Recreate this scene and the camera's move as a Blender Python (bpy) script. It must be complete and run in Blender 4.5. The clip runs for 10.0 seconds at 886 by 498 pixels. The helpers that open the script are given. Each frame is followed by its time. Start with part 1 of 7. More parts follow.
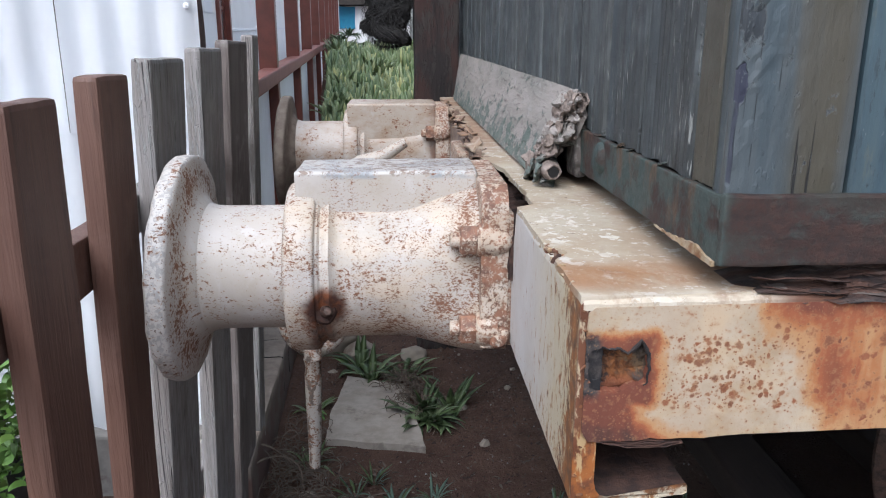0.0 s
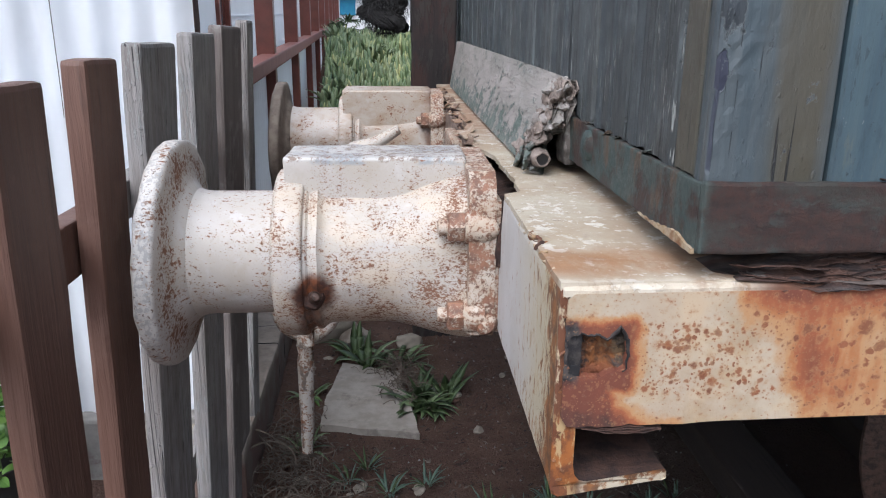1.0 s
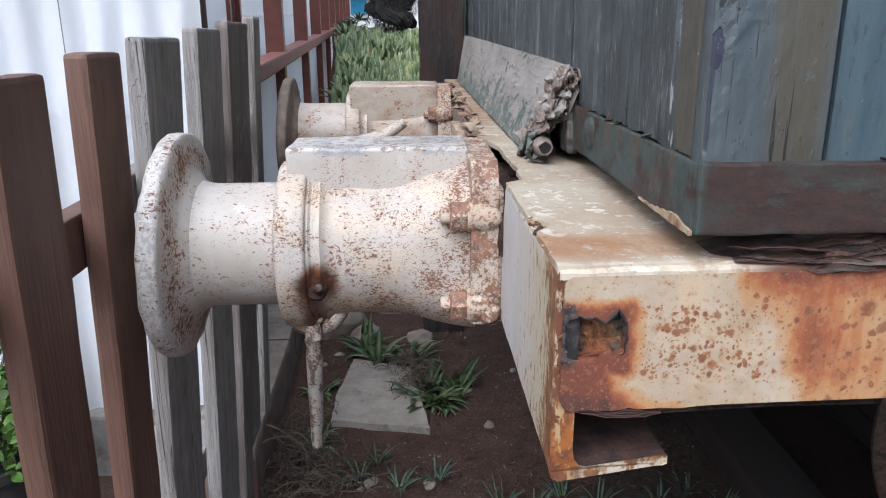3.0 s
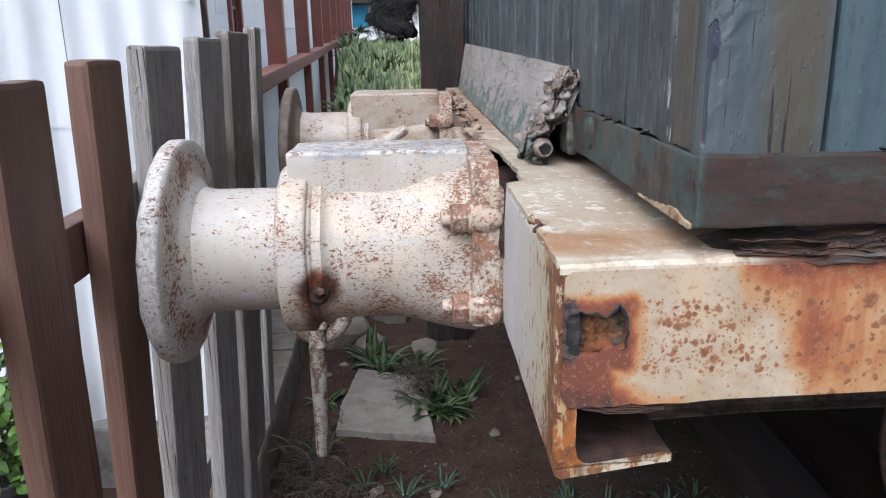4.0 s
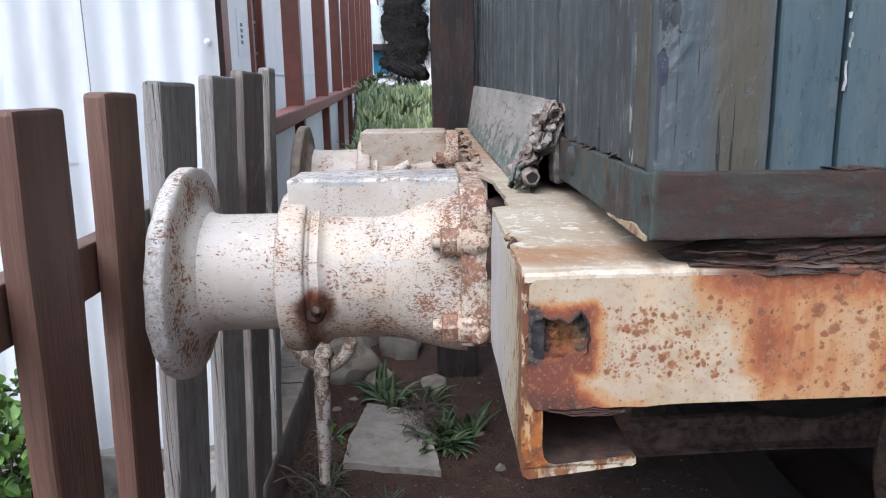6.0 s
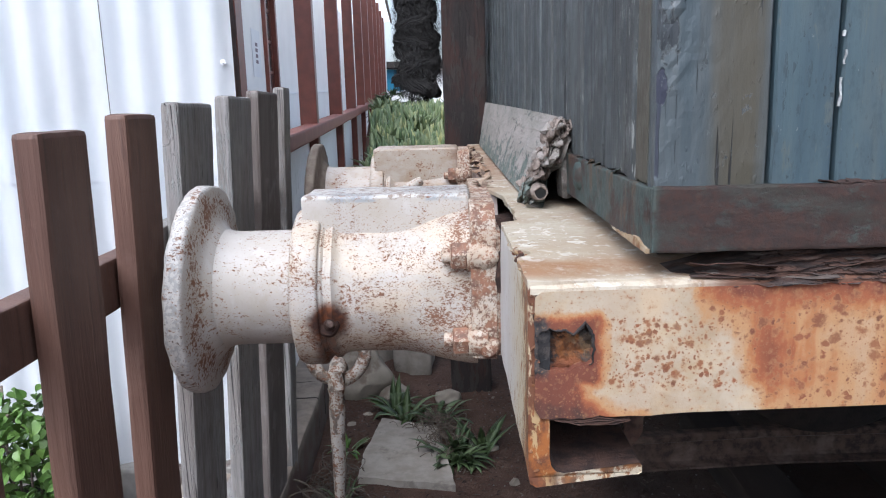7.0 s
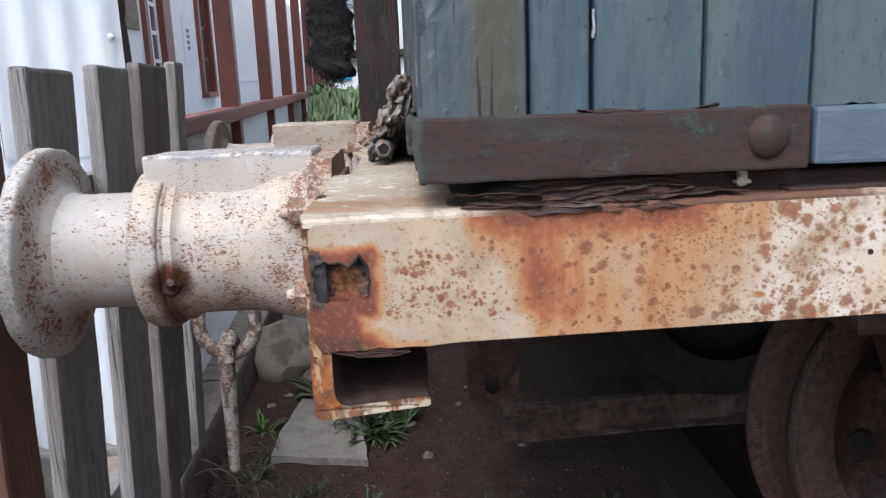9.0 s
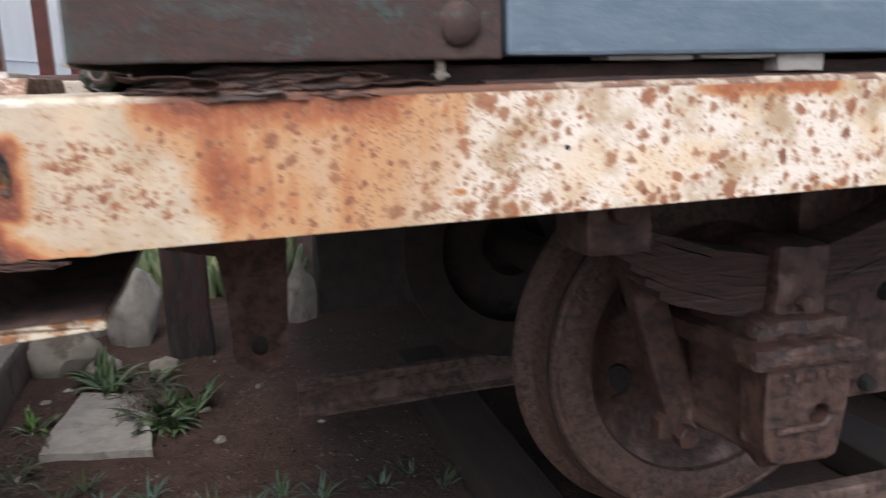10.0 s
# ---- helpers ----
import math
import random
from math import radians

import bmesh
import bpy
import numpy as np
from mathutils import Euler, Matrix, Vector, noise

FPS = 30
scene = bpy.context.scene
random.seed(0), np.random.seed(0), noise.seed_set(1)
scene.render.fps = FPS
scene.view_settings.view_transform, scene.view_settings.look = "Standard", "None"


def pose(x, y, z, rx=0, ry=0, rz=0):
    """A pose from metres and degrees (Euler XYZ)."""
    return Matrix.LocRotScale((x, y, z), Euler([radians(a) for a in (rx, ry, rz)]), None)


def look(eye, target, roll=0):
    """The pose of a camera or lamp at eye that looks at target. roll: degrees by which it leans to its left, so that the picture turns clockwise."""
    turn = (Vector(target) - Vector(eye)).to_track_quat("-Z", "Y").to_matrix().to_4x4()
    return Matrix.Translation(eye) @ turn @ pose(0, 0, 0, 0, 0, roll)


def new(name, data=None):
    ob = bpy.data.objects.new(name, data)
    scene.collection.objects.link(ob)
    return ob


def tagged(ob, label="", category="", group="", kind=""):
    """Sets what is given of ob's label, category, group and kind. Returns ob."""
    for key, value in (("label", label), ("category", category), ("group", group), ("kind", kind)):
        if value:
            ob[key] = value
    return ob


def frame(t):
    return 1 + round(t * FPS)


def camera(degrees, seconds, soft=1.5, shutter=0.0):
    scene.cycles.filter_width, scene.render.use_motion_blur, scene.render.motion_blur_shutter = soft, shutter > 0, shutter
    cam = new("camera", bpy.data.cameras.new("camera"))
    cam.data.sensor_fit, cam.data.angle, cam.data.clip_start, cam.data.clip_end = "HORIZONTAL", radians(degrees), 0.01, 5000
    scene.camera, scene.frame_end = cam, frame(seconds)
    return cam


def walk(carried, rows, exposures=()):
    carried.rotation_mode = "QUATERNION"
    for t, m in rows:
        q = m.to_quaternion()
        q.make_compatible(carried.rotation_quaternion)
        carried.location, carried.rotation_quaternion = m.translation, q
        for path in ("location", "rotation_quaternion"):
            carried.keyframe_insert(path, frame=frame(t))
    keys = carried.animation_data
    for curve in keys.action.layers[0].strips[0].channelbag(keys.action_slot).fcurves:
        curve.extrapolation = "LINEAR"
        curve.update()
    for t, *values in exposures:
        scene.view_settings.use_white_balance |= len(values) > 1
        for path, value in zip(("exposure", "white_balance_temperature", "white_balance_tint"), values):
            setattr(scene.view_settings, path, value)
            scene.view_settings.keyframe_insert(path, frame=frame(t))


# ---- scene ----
cam = camera(60.8, 10.0, 1.05, 0.35)
PATH = [
    (0, (-0.19, -0.838, 1.908), (-0.075, 1.086, 1.375), 0.1),
    (0.5, (-0.18, -0.839, 1.906), (-0.063, 1.082, 1.362), 0.1),
    (1, (-0.167, -0.843, 1.906), (-0.052, 1.072, 1.343), 0.5),
    (1.5, (-0.159, -0.85, 1.905), (-0.051, 1.063, 1.33), 0.4),
    (2, (-0.15, -0.848, 1.9), (-0.054, 1.063, 1.318), 0.1),
    (2.5, (-0.149, -0.847, 1.897), (-0.062, 1.066, 1.32), 0.1),
    (4, (-0.14, -0.851, 1.871), (-0.072, 1.074, 1.333), -1.1),
    (4.5, (-0.143, -0.856, 1.865), (-0.082, 1.076, 1.353), -0.8),
    (5, (-0.138, -0.87, 1.829), (-0.07, 1.074, 1.363), -1.0),
    (5.5, (-0.1, -0.907, 1.838), (-0.055, 1.042, 1.39), -0.9),
    (7, (-0.076, -0.969, 1.851), (-0.094, 0.994, 1.468), -1.6),
    (7.5, (-0.063, -0.979, 1.842), (-0.096, 0.983, 1.456), -1.8),
    (8, (-0.021, -0.962, 1.82), (-0.045, 0.997, 1.417), -1.9),
    (8.5, (0.067, -0.959, 1.796), (0.107, 0.998, 1.385), -2.0),
    (9, (0.171, -1.004, 1.77), (0.259, 0.951, 1.361), -2.2),
    (9.3, (0.214, -1.001, 1.735), (0.356, 0.956, 1.347), -2.0),
    (9.5, (0.252, -1.002, 1.708), (0.506, 0.942, 1.312), -2.0),
    (9.8, (0.3, -0.988, 1.666), (0.738, 0.916, 1.241), -1.4),
    (10, (0.362, -0.975, 1.62), (0.884, 0.907, 1.188), -1.2),
]
walk(cam, [(t, look(eye, target, roll)) for t, eye, target, roll in PATH], ((0.0, 0.8, 5800, 11), (4.5, 0.87, 5800, 11), (7.0, 0.92, 5740, 11), (8.5, 0.85, 5820, 11), (9.5, 0.75, 5850, 11), (10.0, 1.02, 6130, 12)))


# ---- world and sun: bright overcast day ----
world = bpy.data.worlds.new("overcast_sky")
scene.world = world
world.use_nodes = True
wt = world.node_tree
wt.nodes.clear()
sky = wt.nodes.new("ShaderNodeTexSky")
sky.sky_type = "NISHITA"
sky.sun_disc = False
sky.sun_elevation, sky.sun_rotation = radians(47), radians(220)
sky.air_density, sky.dust_density = 1.0, 3.0
hsv = wt.nodes.new("ShaderNodeHueSaturation")
hsv.inputs["Saturation"].default_value = 0.5
hsv.inputs["Value"].default_value = 1.0
bg = wt.nodes.new("ShaderNodeBackground")
bg.inputs["Strength"].default_value = 0.15
wo = wt.nodes.new("ShaderNodeOutputWorld")
wt.links.new(sky.outputs[0], hsv.inputs["Color"])
wt.links.new(hsv.outputs[0], bg.inputs["Color"])
wt.links.new(bg.outputs[0], wo.inputs[0])
sun_data = bpy.data.lights.new("sun", "SUN")
sun_data.energy, sun_data.angle, sun_data.color = 1.65, radians(40), (1.0, 0.97, 0.94)
sun = new("sun", sun_data)
sun.matrix_world = look((-1.1, -4.3, 8.4), (0, 1, 1))


# ---- node materials ----
class Mat:
    """A small builder of node materials."""

    def __init__(self, name, coords="Object"):
        self.mat = bpy.data.materials.new(name)
        self.mat.use_nodes = True
        self.t = self.mat.node_tree
        self.t.nodes.clear()
        self.out = self.t.nodes.new("ShaderNodeOutputMaterial")
        self.b = self.t.nodes.new("ShaderNodeBsdfPrincipled")
        self.t.links.new(self.b.outputs[0], self.out.inputs[0])
        self.co = self.t.nodes.new("ShaderNodeTexCoord").outputs[coords]

    def put(self, socket, v):
        if isinstance(v, bpy.types.NodeSocket):
            self.t.links.new(v, socket)
        elif isinstance(v, (tuple, list)) and len(v) == 3 and socket.type == "RGBA":
            socket.default_value = (*v, 1)
        else:
            socket.default_value = v

    def set(self, **kw):
        for k, v in kw.items():
            self.put(self.b.inputs[k.replace("_", " ")], v)
        return self

    def map(self, scale=(1, 1, 1), loc=(0, 0, 0), vec=None):
        n = self.t.nodes.new("ShaderNodeMapping")
        self.put(n.inputs["Vector"], vec or self.co)
        n.inputs["Scale"].default_value, n.inputs["Location"].default_value = scale, loc
        return n.outputs[0]

    def shuffled(self, amount=7.0):
        """Coordinates moved by each object's own random number."""
        r = self.t.nodes.new("ShaderNodeObjectInfo").outputs["Random"]
        n = self.t.nodes.new("ShaderNodeVectorMath")
        n.operation = "ADD"
        self.put(n.inputs[0], self.co)
        m = self.math("MULTIPLY", r, amount)
        self.put(n.inputs[1], m)
        return n.outputs[0]

    def rand(self):
        return self.t.nodes.new("ShaderNodeObjectInfo").outputs["Random"]

    def noise(self, scale, detail=4, rough=0.55, vec=None, dist=0.0):
        n = self.t.nodes.new("ShaderNodeTexNoise")
        self.put(n.inputs["Vector"], vec or self.co)
        for k, v in (("Scale", scale), ("Detail", detail), ("Roughness", rough), ("Distortion", dist)):
            n.inputs[k].default_value = v
        return n.outputs["Fac"]

    def noisecol(self, scale, vec=None, detail=2):
        n = self.t.nodes.new("ShaderNodeTexNoise")
        self.put(n.inputs["Vector"], vec or self.co)
        n.inputs["Scale"].default_value, n.inputs["Detail"].default_value = scale, detail
        return n.outputs["Color"]

    def warp(self, scale, amount, vec=None):
        """Coordinates shaken by noise."""
        c = self.noisecol(scale, vec)
        n = self.t.nodes.new("ShaderNodeVectorMath")
        n.operation = "MULTIPLY_ADD"
        self.put(n.inputs[0], c)
        n.inputs[1].default_value = (amount,) * 3
        self.put(n.inputs[2], vec or self.co)
        return n.outputs[0]

    def cells(self, scale, vec=None, rnd=1.0, out="Distance"):
        n = self.t.nodes.new("ShaderNodeTexVoronoi")
        self.put(n.inputs["Vector"], vec or self.co)
        n.inputs["Scale"].default_value, n.inputs["Randomness"].default_value = scale, rnd
        return n.outputs[out]

    def axis(self, i, vec=None):
        n = self.t.nodes.new("ShaderNodeSeparateXYZ")
        self.put(n.inputs[0], vec or self.co)
        return n.outputs[i]

    def math(self, op, a, b=0.0, c=0.0):
        n = self.t.nodes.new("ShaderNodeMath")
        n.operation = op
        for i, v in enumerate((a, b, c)):
            self.put(n.inputs[i], v)
        return n.outputs[0]

    def ramp(self, fac, lo, hi, a=0.0, b=1.0):
        """A smooth step of fac from lo to hi, giving a to b."""
        n = self.t.nodes.new("ShaderNodeMapRange")
        n.interpolation_type = "SMOOTHSTEP"
        for k, v in (("Value", fac), ("From Min", lo), ("From Max", hi), ("To Min", a), ("To Max", b)):
            self.put(n.inputs[k], v)
        return n.outputs[0]

    def mix(self, fac, a, b, blend="MIX"):
        n = self.t.nodes.new("ShaderNodeMix")
        n.data_type, n.blend_type = "RGBA", blend
        self.put(n.inputs[0], fac)
        self.put(n.inputs[6], a)
        self.put(n.inputs[7], b)
        return n.outputs[2]

    def colors(self, fac, stops):
        """A colour that passes through the stops (place, colour) as fac grows."""
        col = stops[0][1]
        for (p0, _), (p1, c1) in zip(stops, stops[1:]):
            col = self.mix(self.ramp(fac, p0, p1), col, c1)
        return col

    def bump(self, height, strength=0.4, distance=0.003):
        n = self.t.nodes.new("ShaderNodeBump")
        n.inputs["Strength"].default_value, n.inputs["Distance"].default_value = strength, distance
        self.put(n.inputs["Height"], height)
        self.t.links.new(n.outputs[0], self.b.inputs["Normal"])
        return self

    def mul(self, *v):
        r = v[0]
        for x in v[1:]:
            r = self.math("MULTIPLY", r, x)
        return r

    def most(self, *v):
        r = v[0]
        for x in v[1:]:
            r = self.math("MAXIMUM", r, x)
        return r



def cream_paint(name, density=0.0, coarse=1.0, kind="casing"):
    """Old thick cream paint, broken by clusters of small streaky rust specks."""
    m = Mat(name)
    x, y, z = m.axis(0), m.axis(1), m.axis(2)
    w = m.warp(55 / coarse, 0.008)
    patch = m.ramp(m.noise(11, 4, 0.6), 0.36, 0.68)
    patch2 = m.ramp(m.noise(26, 3, 0.5), 0.4, 0.65)
    boost = m.math("ADD", m.mul(patch, 0.085), m.mul(patch2, 0.06))
    if kind == "casing":
        boost = m.math("ADD", boost, m.math("ADD", m.mul(m.ramp(x, -0.2, -0.05), 0.03), m.mul(m.ramp(z, 1.46, 1.36), 0.02)))
    if kind == "head":
        ry, rz = m.math("SUBTRACT", m.math("MODULO", y, 1.735), 0.735), m.math("SUBTRACT", z, 1.44)
        rr = m.math("SQRT", m.math("ADD", m.mul(ry, ry), m.mul(rz, rz)))
        boost = m.math("ADD", boost, m.math("SUBTRACT", m.mul(m.ramp(rr, 0.14, 0.17), m.ramp(rr, 0.23, 0.2), 0.075), 0.02))
    if kind == "ram":
        boost = m.math("ADD", boost, m.math("ADD", m.mul(m.ramp(x, -0.46, -0.42), 0.05), m.mul(m.ramp(x, -0.57, -0.62), 0.05)))
    lim = m.math("SUBTRACT", 0.675 - density, boost)
    a = m.math("SUBTRACT", m.noise(1, 5, 0.62, m.map((120 / coarse, 200 / coarse, 200 / coarse), vec=w)), lim)
    b = m.math("SUBTRACT", m.noise(1, 4, 0.6, m.map((260 / coarse, 400 / coarse, 400 / coarse), (3, 1, 7), vec=w)), lim)
    speck = m.most(m.ramp(a, -0.01, 0.045, 0, 0.95), m.mul(m.ramp(b, -0.005, 0.045), 0.8))
    halo = m.most(m.ramp(a, -0.075, 0.05), m.mul(m.ramp(b, -0.04, 0.04), 0.5))
    base = m.mix(m.ramp(m.noise(4, 5), 0.3, 0.72), (0.458, 0.431, 0.405), (0.414, 0.37, 0.308))
    base = m.mix(m.ramp(m.noise(14, 6, 0.7), 0.48, 0.75, 0, 0.5), base, (0.352, 0.299, 0.233))
    base = m.mix(m.ramp(m.noise(1, 5, 0.6, m.map((18, 30, 9), (4, 4, 2))), 0.56, 0.7, 0, 0.55), base, (0.502, 0.488, 0.471))
    if kind == "box":
        top = m.ramp(m.math("ADD", z, m.mul(m.noise(40, 5), 0.02)), 1.654, 1.661)
        peel = m.ramp(m.noise(55, 6, 0.72, m.warp(30, 0.02)), 0.44, 0.5)
        base = m.mix(top, base, m.mix(peel, (0.2, 0.15, 0.115), (0.45, 0.43, 0.4)))
        edge = m.mul(m.ramp(m.math("ABSOLUTE", m.math("SUBTRACT", z, 1.648)), 0.011, 0.004), m.ramp(m.noise(11, 4), 0.5, 0.58))
        base = m.mix(m.mul(edge, 0.8), base, (0.264, 0.29, 0.304))
    if kind == "head":
        edge = m.ramp(rr, 0.231, 0.2365)
        chip = m.noise(1, 5, 0.66, m.map((80, 75, 75)))
        base = m.mix(edge, base, m.mix(m.ramp(chip, 0.44, 0.52), (0.36, 0.345, 0.325), (0.52, 0.49, 0.45)))
        base = m.mix(m.mul(edge, m.ramp(chip, 0.6, 0.63)), base, (0.13, 0.09, 0.07))
    if kind == "link":
        worn = m.ramp(m.noise(1, 5, 0.66, m.map((30, 30, 18), (3, 1, 1))), 0.5, 0.56)
        base = m.mix(m.mul(worn, 0.85), base, m.mix(m.noise(60), (0.1, 0.06, 0.042), (0.05, 0.034, 0.028)))
    if kind == "far":
        base = m.mix(m.ramp(m.noise(1, 5, 0.65, m.map((9, 9, 14), (2, 2, 2))), 0.42, 0.7, 0.25, 0.85), base, (0.264, 0.176, 0.106))
        base = m.mix(m.ramp(m.math("ADD", x, m.mul(m.noise(14, 4), 0.1)), -0.02, 0.03, 0, 0.8), base, (0.123, 0.0528, 0.0264))
    if kind in ("casing", "collar"):
        base = m.mix(m.ramp(m.noise(1, 4, 0.6, m.map((7, 7, 16), (1, 3, 8))), 0.4, 0.62, 0, 0.7), base, (0.5, 0.415, 0.315))
    col = m.mix(m.mul(halo, 0.5), base, (0.39, 0.26, 0.165))
    col = m.mix(m.mul(speck, 0.94), col, m.mix(m.noise(45), (0.225, 0.088, 0.038), (0.1, 0.045, 0.028)))
    if kind in ("casing", "collar"):
        # rust bloom and run round the key bolt
        yl = m.math("SUBTRACT", y, m.mul(m.math("GREATER_THAN", y, 1.4), 1.735))
        dx, dz = m.math("SUBTRACT", x, -0.338), m.math("SUBTRACT", z, 1.397)
        r = m.math("SQRT", m.math("ADD", m.mul(dx, dx), m.mul(dz, dz)))
        r = m.math("ADD", r, m.mul(m.math("SUBTRACT", m.noise(35, 4), 0.5), 0.035))
        run = m.mul(m.ramp(m.math("ADD", m.math("ABSOLUTE", m.math("ADD", dx, 0.012)), m.mul(m.math("SUBTRACT", m.noise(30, 4), 0.5), 0.04)), 0.036, 0.012), m.ramp(dz, 0.02, -0.02))
        bloom = m.mul(m.most(m.ramp(r, 0.056, 0.03), m.mul(run, 0.8)), m.ramp(yl, 0.7, 0.66))
        col = m.mix(bloom, col, m.mix(m.ramp(m.noise(40, 5), 0.35, 0.65), (0.15, 0.0484, 0.0176), (0.044, 0.0194, 0.0141)))
    m.set(Base_Color=col, Roughness=m.ramp(speck, 0, 1, 0.48, 0.85))
    h = m.math("ADD", m.mul(m.noise(40, 6, 0.62), 0.8), m.math("ADD", m.mul(speck, -0.45), m.mul(m.noise(8, 3), 1.2)))
    return m.bump(h, 0.55, 0.004).mat


def cream_paint_heavy_rust(name="cream_paint_heavy_rust", more=0.04):
    """The bolted flange: cream paint broken by small soft rust blotches of two sizes."""
    m = Mat(name)
    w = m.warp(70, 0.01)
    zone = m.mul(m.math("SUBTRACT", m.noise(20, 3), 0.5), 0.4)
    a = m.math("ADD", m.noise(105, 5, 0.6, w), zone)
    b = m.math("ADD", m.noise(1, 4, 0.6, m.map((230, 260, 230), (3, 1, 5), w)), zone)
    speck = m.most(m.ramp(a, 0.53 - more, 0.63 - more), m.mul(m.ramp(b, 0.56 - more, 0.63 - more), 0.85))
    halo = m.ramp(a, 0.44 - more, 0.6 - more, 0, 0.55)
    base = m.mix(m.ramp(m.noise(16, 4), 0.35, 0.65), (0.48, 0.42, 0.35), (0.41, 0.33, 0.25))
    col = m.mix(halo, base, (0.36, 0.22, 0.135))
    col = m.mix(m.mul(speck, 0.88), col, m.mix(m.ramp(m.noise(42, 4), 0.36, 0.66), (0.235, 0.1, 0.055), (0.1, 0.046, 0.031)))
    m.set(Base_Color=col, Roughness=0.72)
    return m.bump(m.math("SUBTRACT", m.mul(m.noise(38, 4), 1.0), m.mul(speck, 0.4)), 0.7, 0.004).mat


def beam_paint():
    """The long side beam: cream paint, an orange curtain under the rotten top, a burnt end and rust blooms in clusters."""
    m = Mat("beam_cream_paint_rust_blooms")
    x, z = m.axis(0), m.axis(2)
    mid = m.noise(1, 5, 0.62, m.map((22, 9, 22)))
    edge_n = m.noise(1, 6, 0.66, m.map((30, 9, 26)))
    soft_n = m.math("SUBTRACT", m.noise(1, 5, 0.6, m.map((12, 9, 12), (5, 3, 1))), 0.5)
    shake = m.mul(m.math("SUBTRACT", edge_n, 0.5), 0.09)
    xs_, zs_ = m.math("ADD", x, shake), m.math("ADD", z, m.mul(m.math("SUBTRACT", mid, 0.5), 0.04))
    down = m.math("SUBTRACT", 1.605, z)
    base = m.mix(m.ramp(m.noise(10, 5), 0.3, 0.7), (0.375, 0.305, 0.215), (0.325, 0.24, 0.15))
    base = m.mix(m.ramp(m.noise(1, 5, 0.62, m.map((13, 9, 22), (6, 1, 4))), 0.44, 0.66, 0, 0.75), base, (0.41, 0.3, 0.17))
    base = m.mix(m.ramp(m.noise(1, 5, 0.66, m.map((40, 9, 60), (2, 1, 7))), 0.52, 0.7, 0, 0.4), base, (0.33, 0.26, 0.175))
    # a tan run below the top edge
    run = m.mul(m.ramp(m.math("ABSOLUTE", m.math("SUBTRACT", m.math("ADD", x, m.mul(shake, 0.4)), 0.19)), 0.018, 0.01), m.ramp(down, 0.09, 0.02))
    base = m.mix(m.mul(run, 0.55), base, (0.42, 0.29, 0.16))
    # bare brushed white further along
    white = m.ramp(m.noise(1, 5, 0.62, m.map((10, 9, 11), (1, 1, 9))), 0.36, 0.56)
    base = m.mix(m.mul(white, m.ramp(x, 0.5, 0.8, 0.22, 0.9)), base, (0.6, 0.55, 0.48))
    yel = m.mul(m.ramp(m.noise(1, 4, 0.6, m.map((7, 9, 9), (3, 1, 6))), 0.5, 0.62), m.ramp(x, 0.6, 0.95))
    base = m.mix(m.mul(yel, 0.6), base, (0.52, 0.38, 0.22))
    # orange curtain, widest at the top
    left = m.ramp(m.math("SUBTRACT", xs_, m.mul(down, 0.66)), 0.205, 0.275)
    right = m.ramp(m.math("ADD", m.math("ADD", x, m.mul(soft_n, 0.35)), m.mul(down, 0.8)), 0.84, 0.58)
    curtain = m.mul(left, right)
    column = m.math("SUBTRACT", m.noise(1, 4, 0.55, m.map((17, 9, 1.6), (2, 3, 4))), 0.5)
    wash = m.mul(curtain, m.ramp(m.math("ADD", m.mul(soft_n, 0.6), m.mul(column, 0.9)), -0.17, 0.17, 0.22, 0.6), m.ramp(x, 0.38, 0.56, 1.08, 0.72))
    top = m.mul(left, m.ramp(xs_, 0.64, 0.56), m.ramp(m.math("ADD", down, m.mul(m.math("SUBTRACT", edge_n, 0.5), 0.06)), 0.075, 0.006, 0.0, 0.72))
    top_far = m.mul(m.ramp(xs_, 1.0, 1.06), m.ramp(xs_, 1.3, 1.24), m.ramp(m.math("ADD", down, m.mul(m.math("SUBTRACT", edge_n, 0.5), 0.04)), 0.02, 0.004, 0.0, 0.6))
    bruise = m.mul(curtain, m.ramp(m.math("ADD", m.noise(1, 4, 0.55, m.map((26, 9, 22), (3, 3, 8))), m.mul(column, 0.35)), 0.56, 0.74, 0.0, 0.64))
    # burnt lower corner and the ring round the torn hole
    low = m.ramp(m.math("ADD", zs_, m.mul(m.math("SUBTRACT", xs_, 0.04), 0.42)), 1.505, 1.44, 0.0, 0.9)
    low = m.mul(low, m.ramp(xs_, 0.25, 0.18))
    hx = m.math("SUBTRACT", m.math("ABSOLUTE", m.math("SUBTRACT", x, 0.066)), 0.049)
    hz = m.math("SUBTRACT", m.math("ABSOLUTE", m.math("SUBTRACT", z, 1.516)), 0.036)
    d2 = m.math("SQRT", m.math("ADD", m.math("POWER", m.most(hx, 0.0), 2.0), m.math("POWER", m.most(hz, 0.0), 2.0)))
    ring = m.ramp(m.math("ADD", d2, m.mul(shake, 0.4)), 0.027, 0.003, 0.0, 0.74)
    below = m.mul(m.ramp(xs_, 0.14, 0.07), m.ramp(zs_, 1.505, 1.48), 0.84)
    patch_x = m.mul(m.ramp(m.noise(1, 3, 0.5, m.map((16, 9, 30), (7, 2, 1))), 0.6, 0.72), m.ramp(x, 0.36, 0.5), m.ramp(zs_, 1.5, 1.46), 0.55)
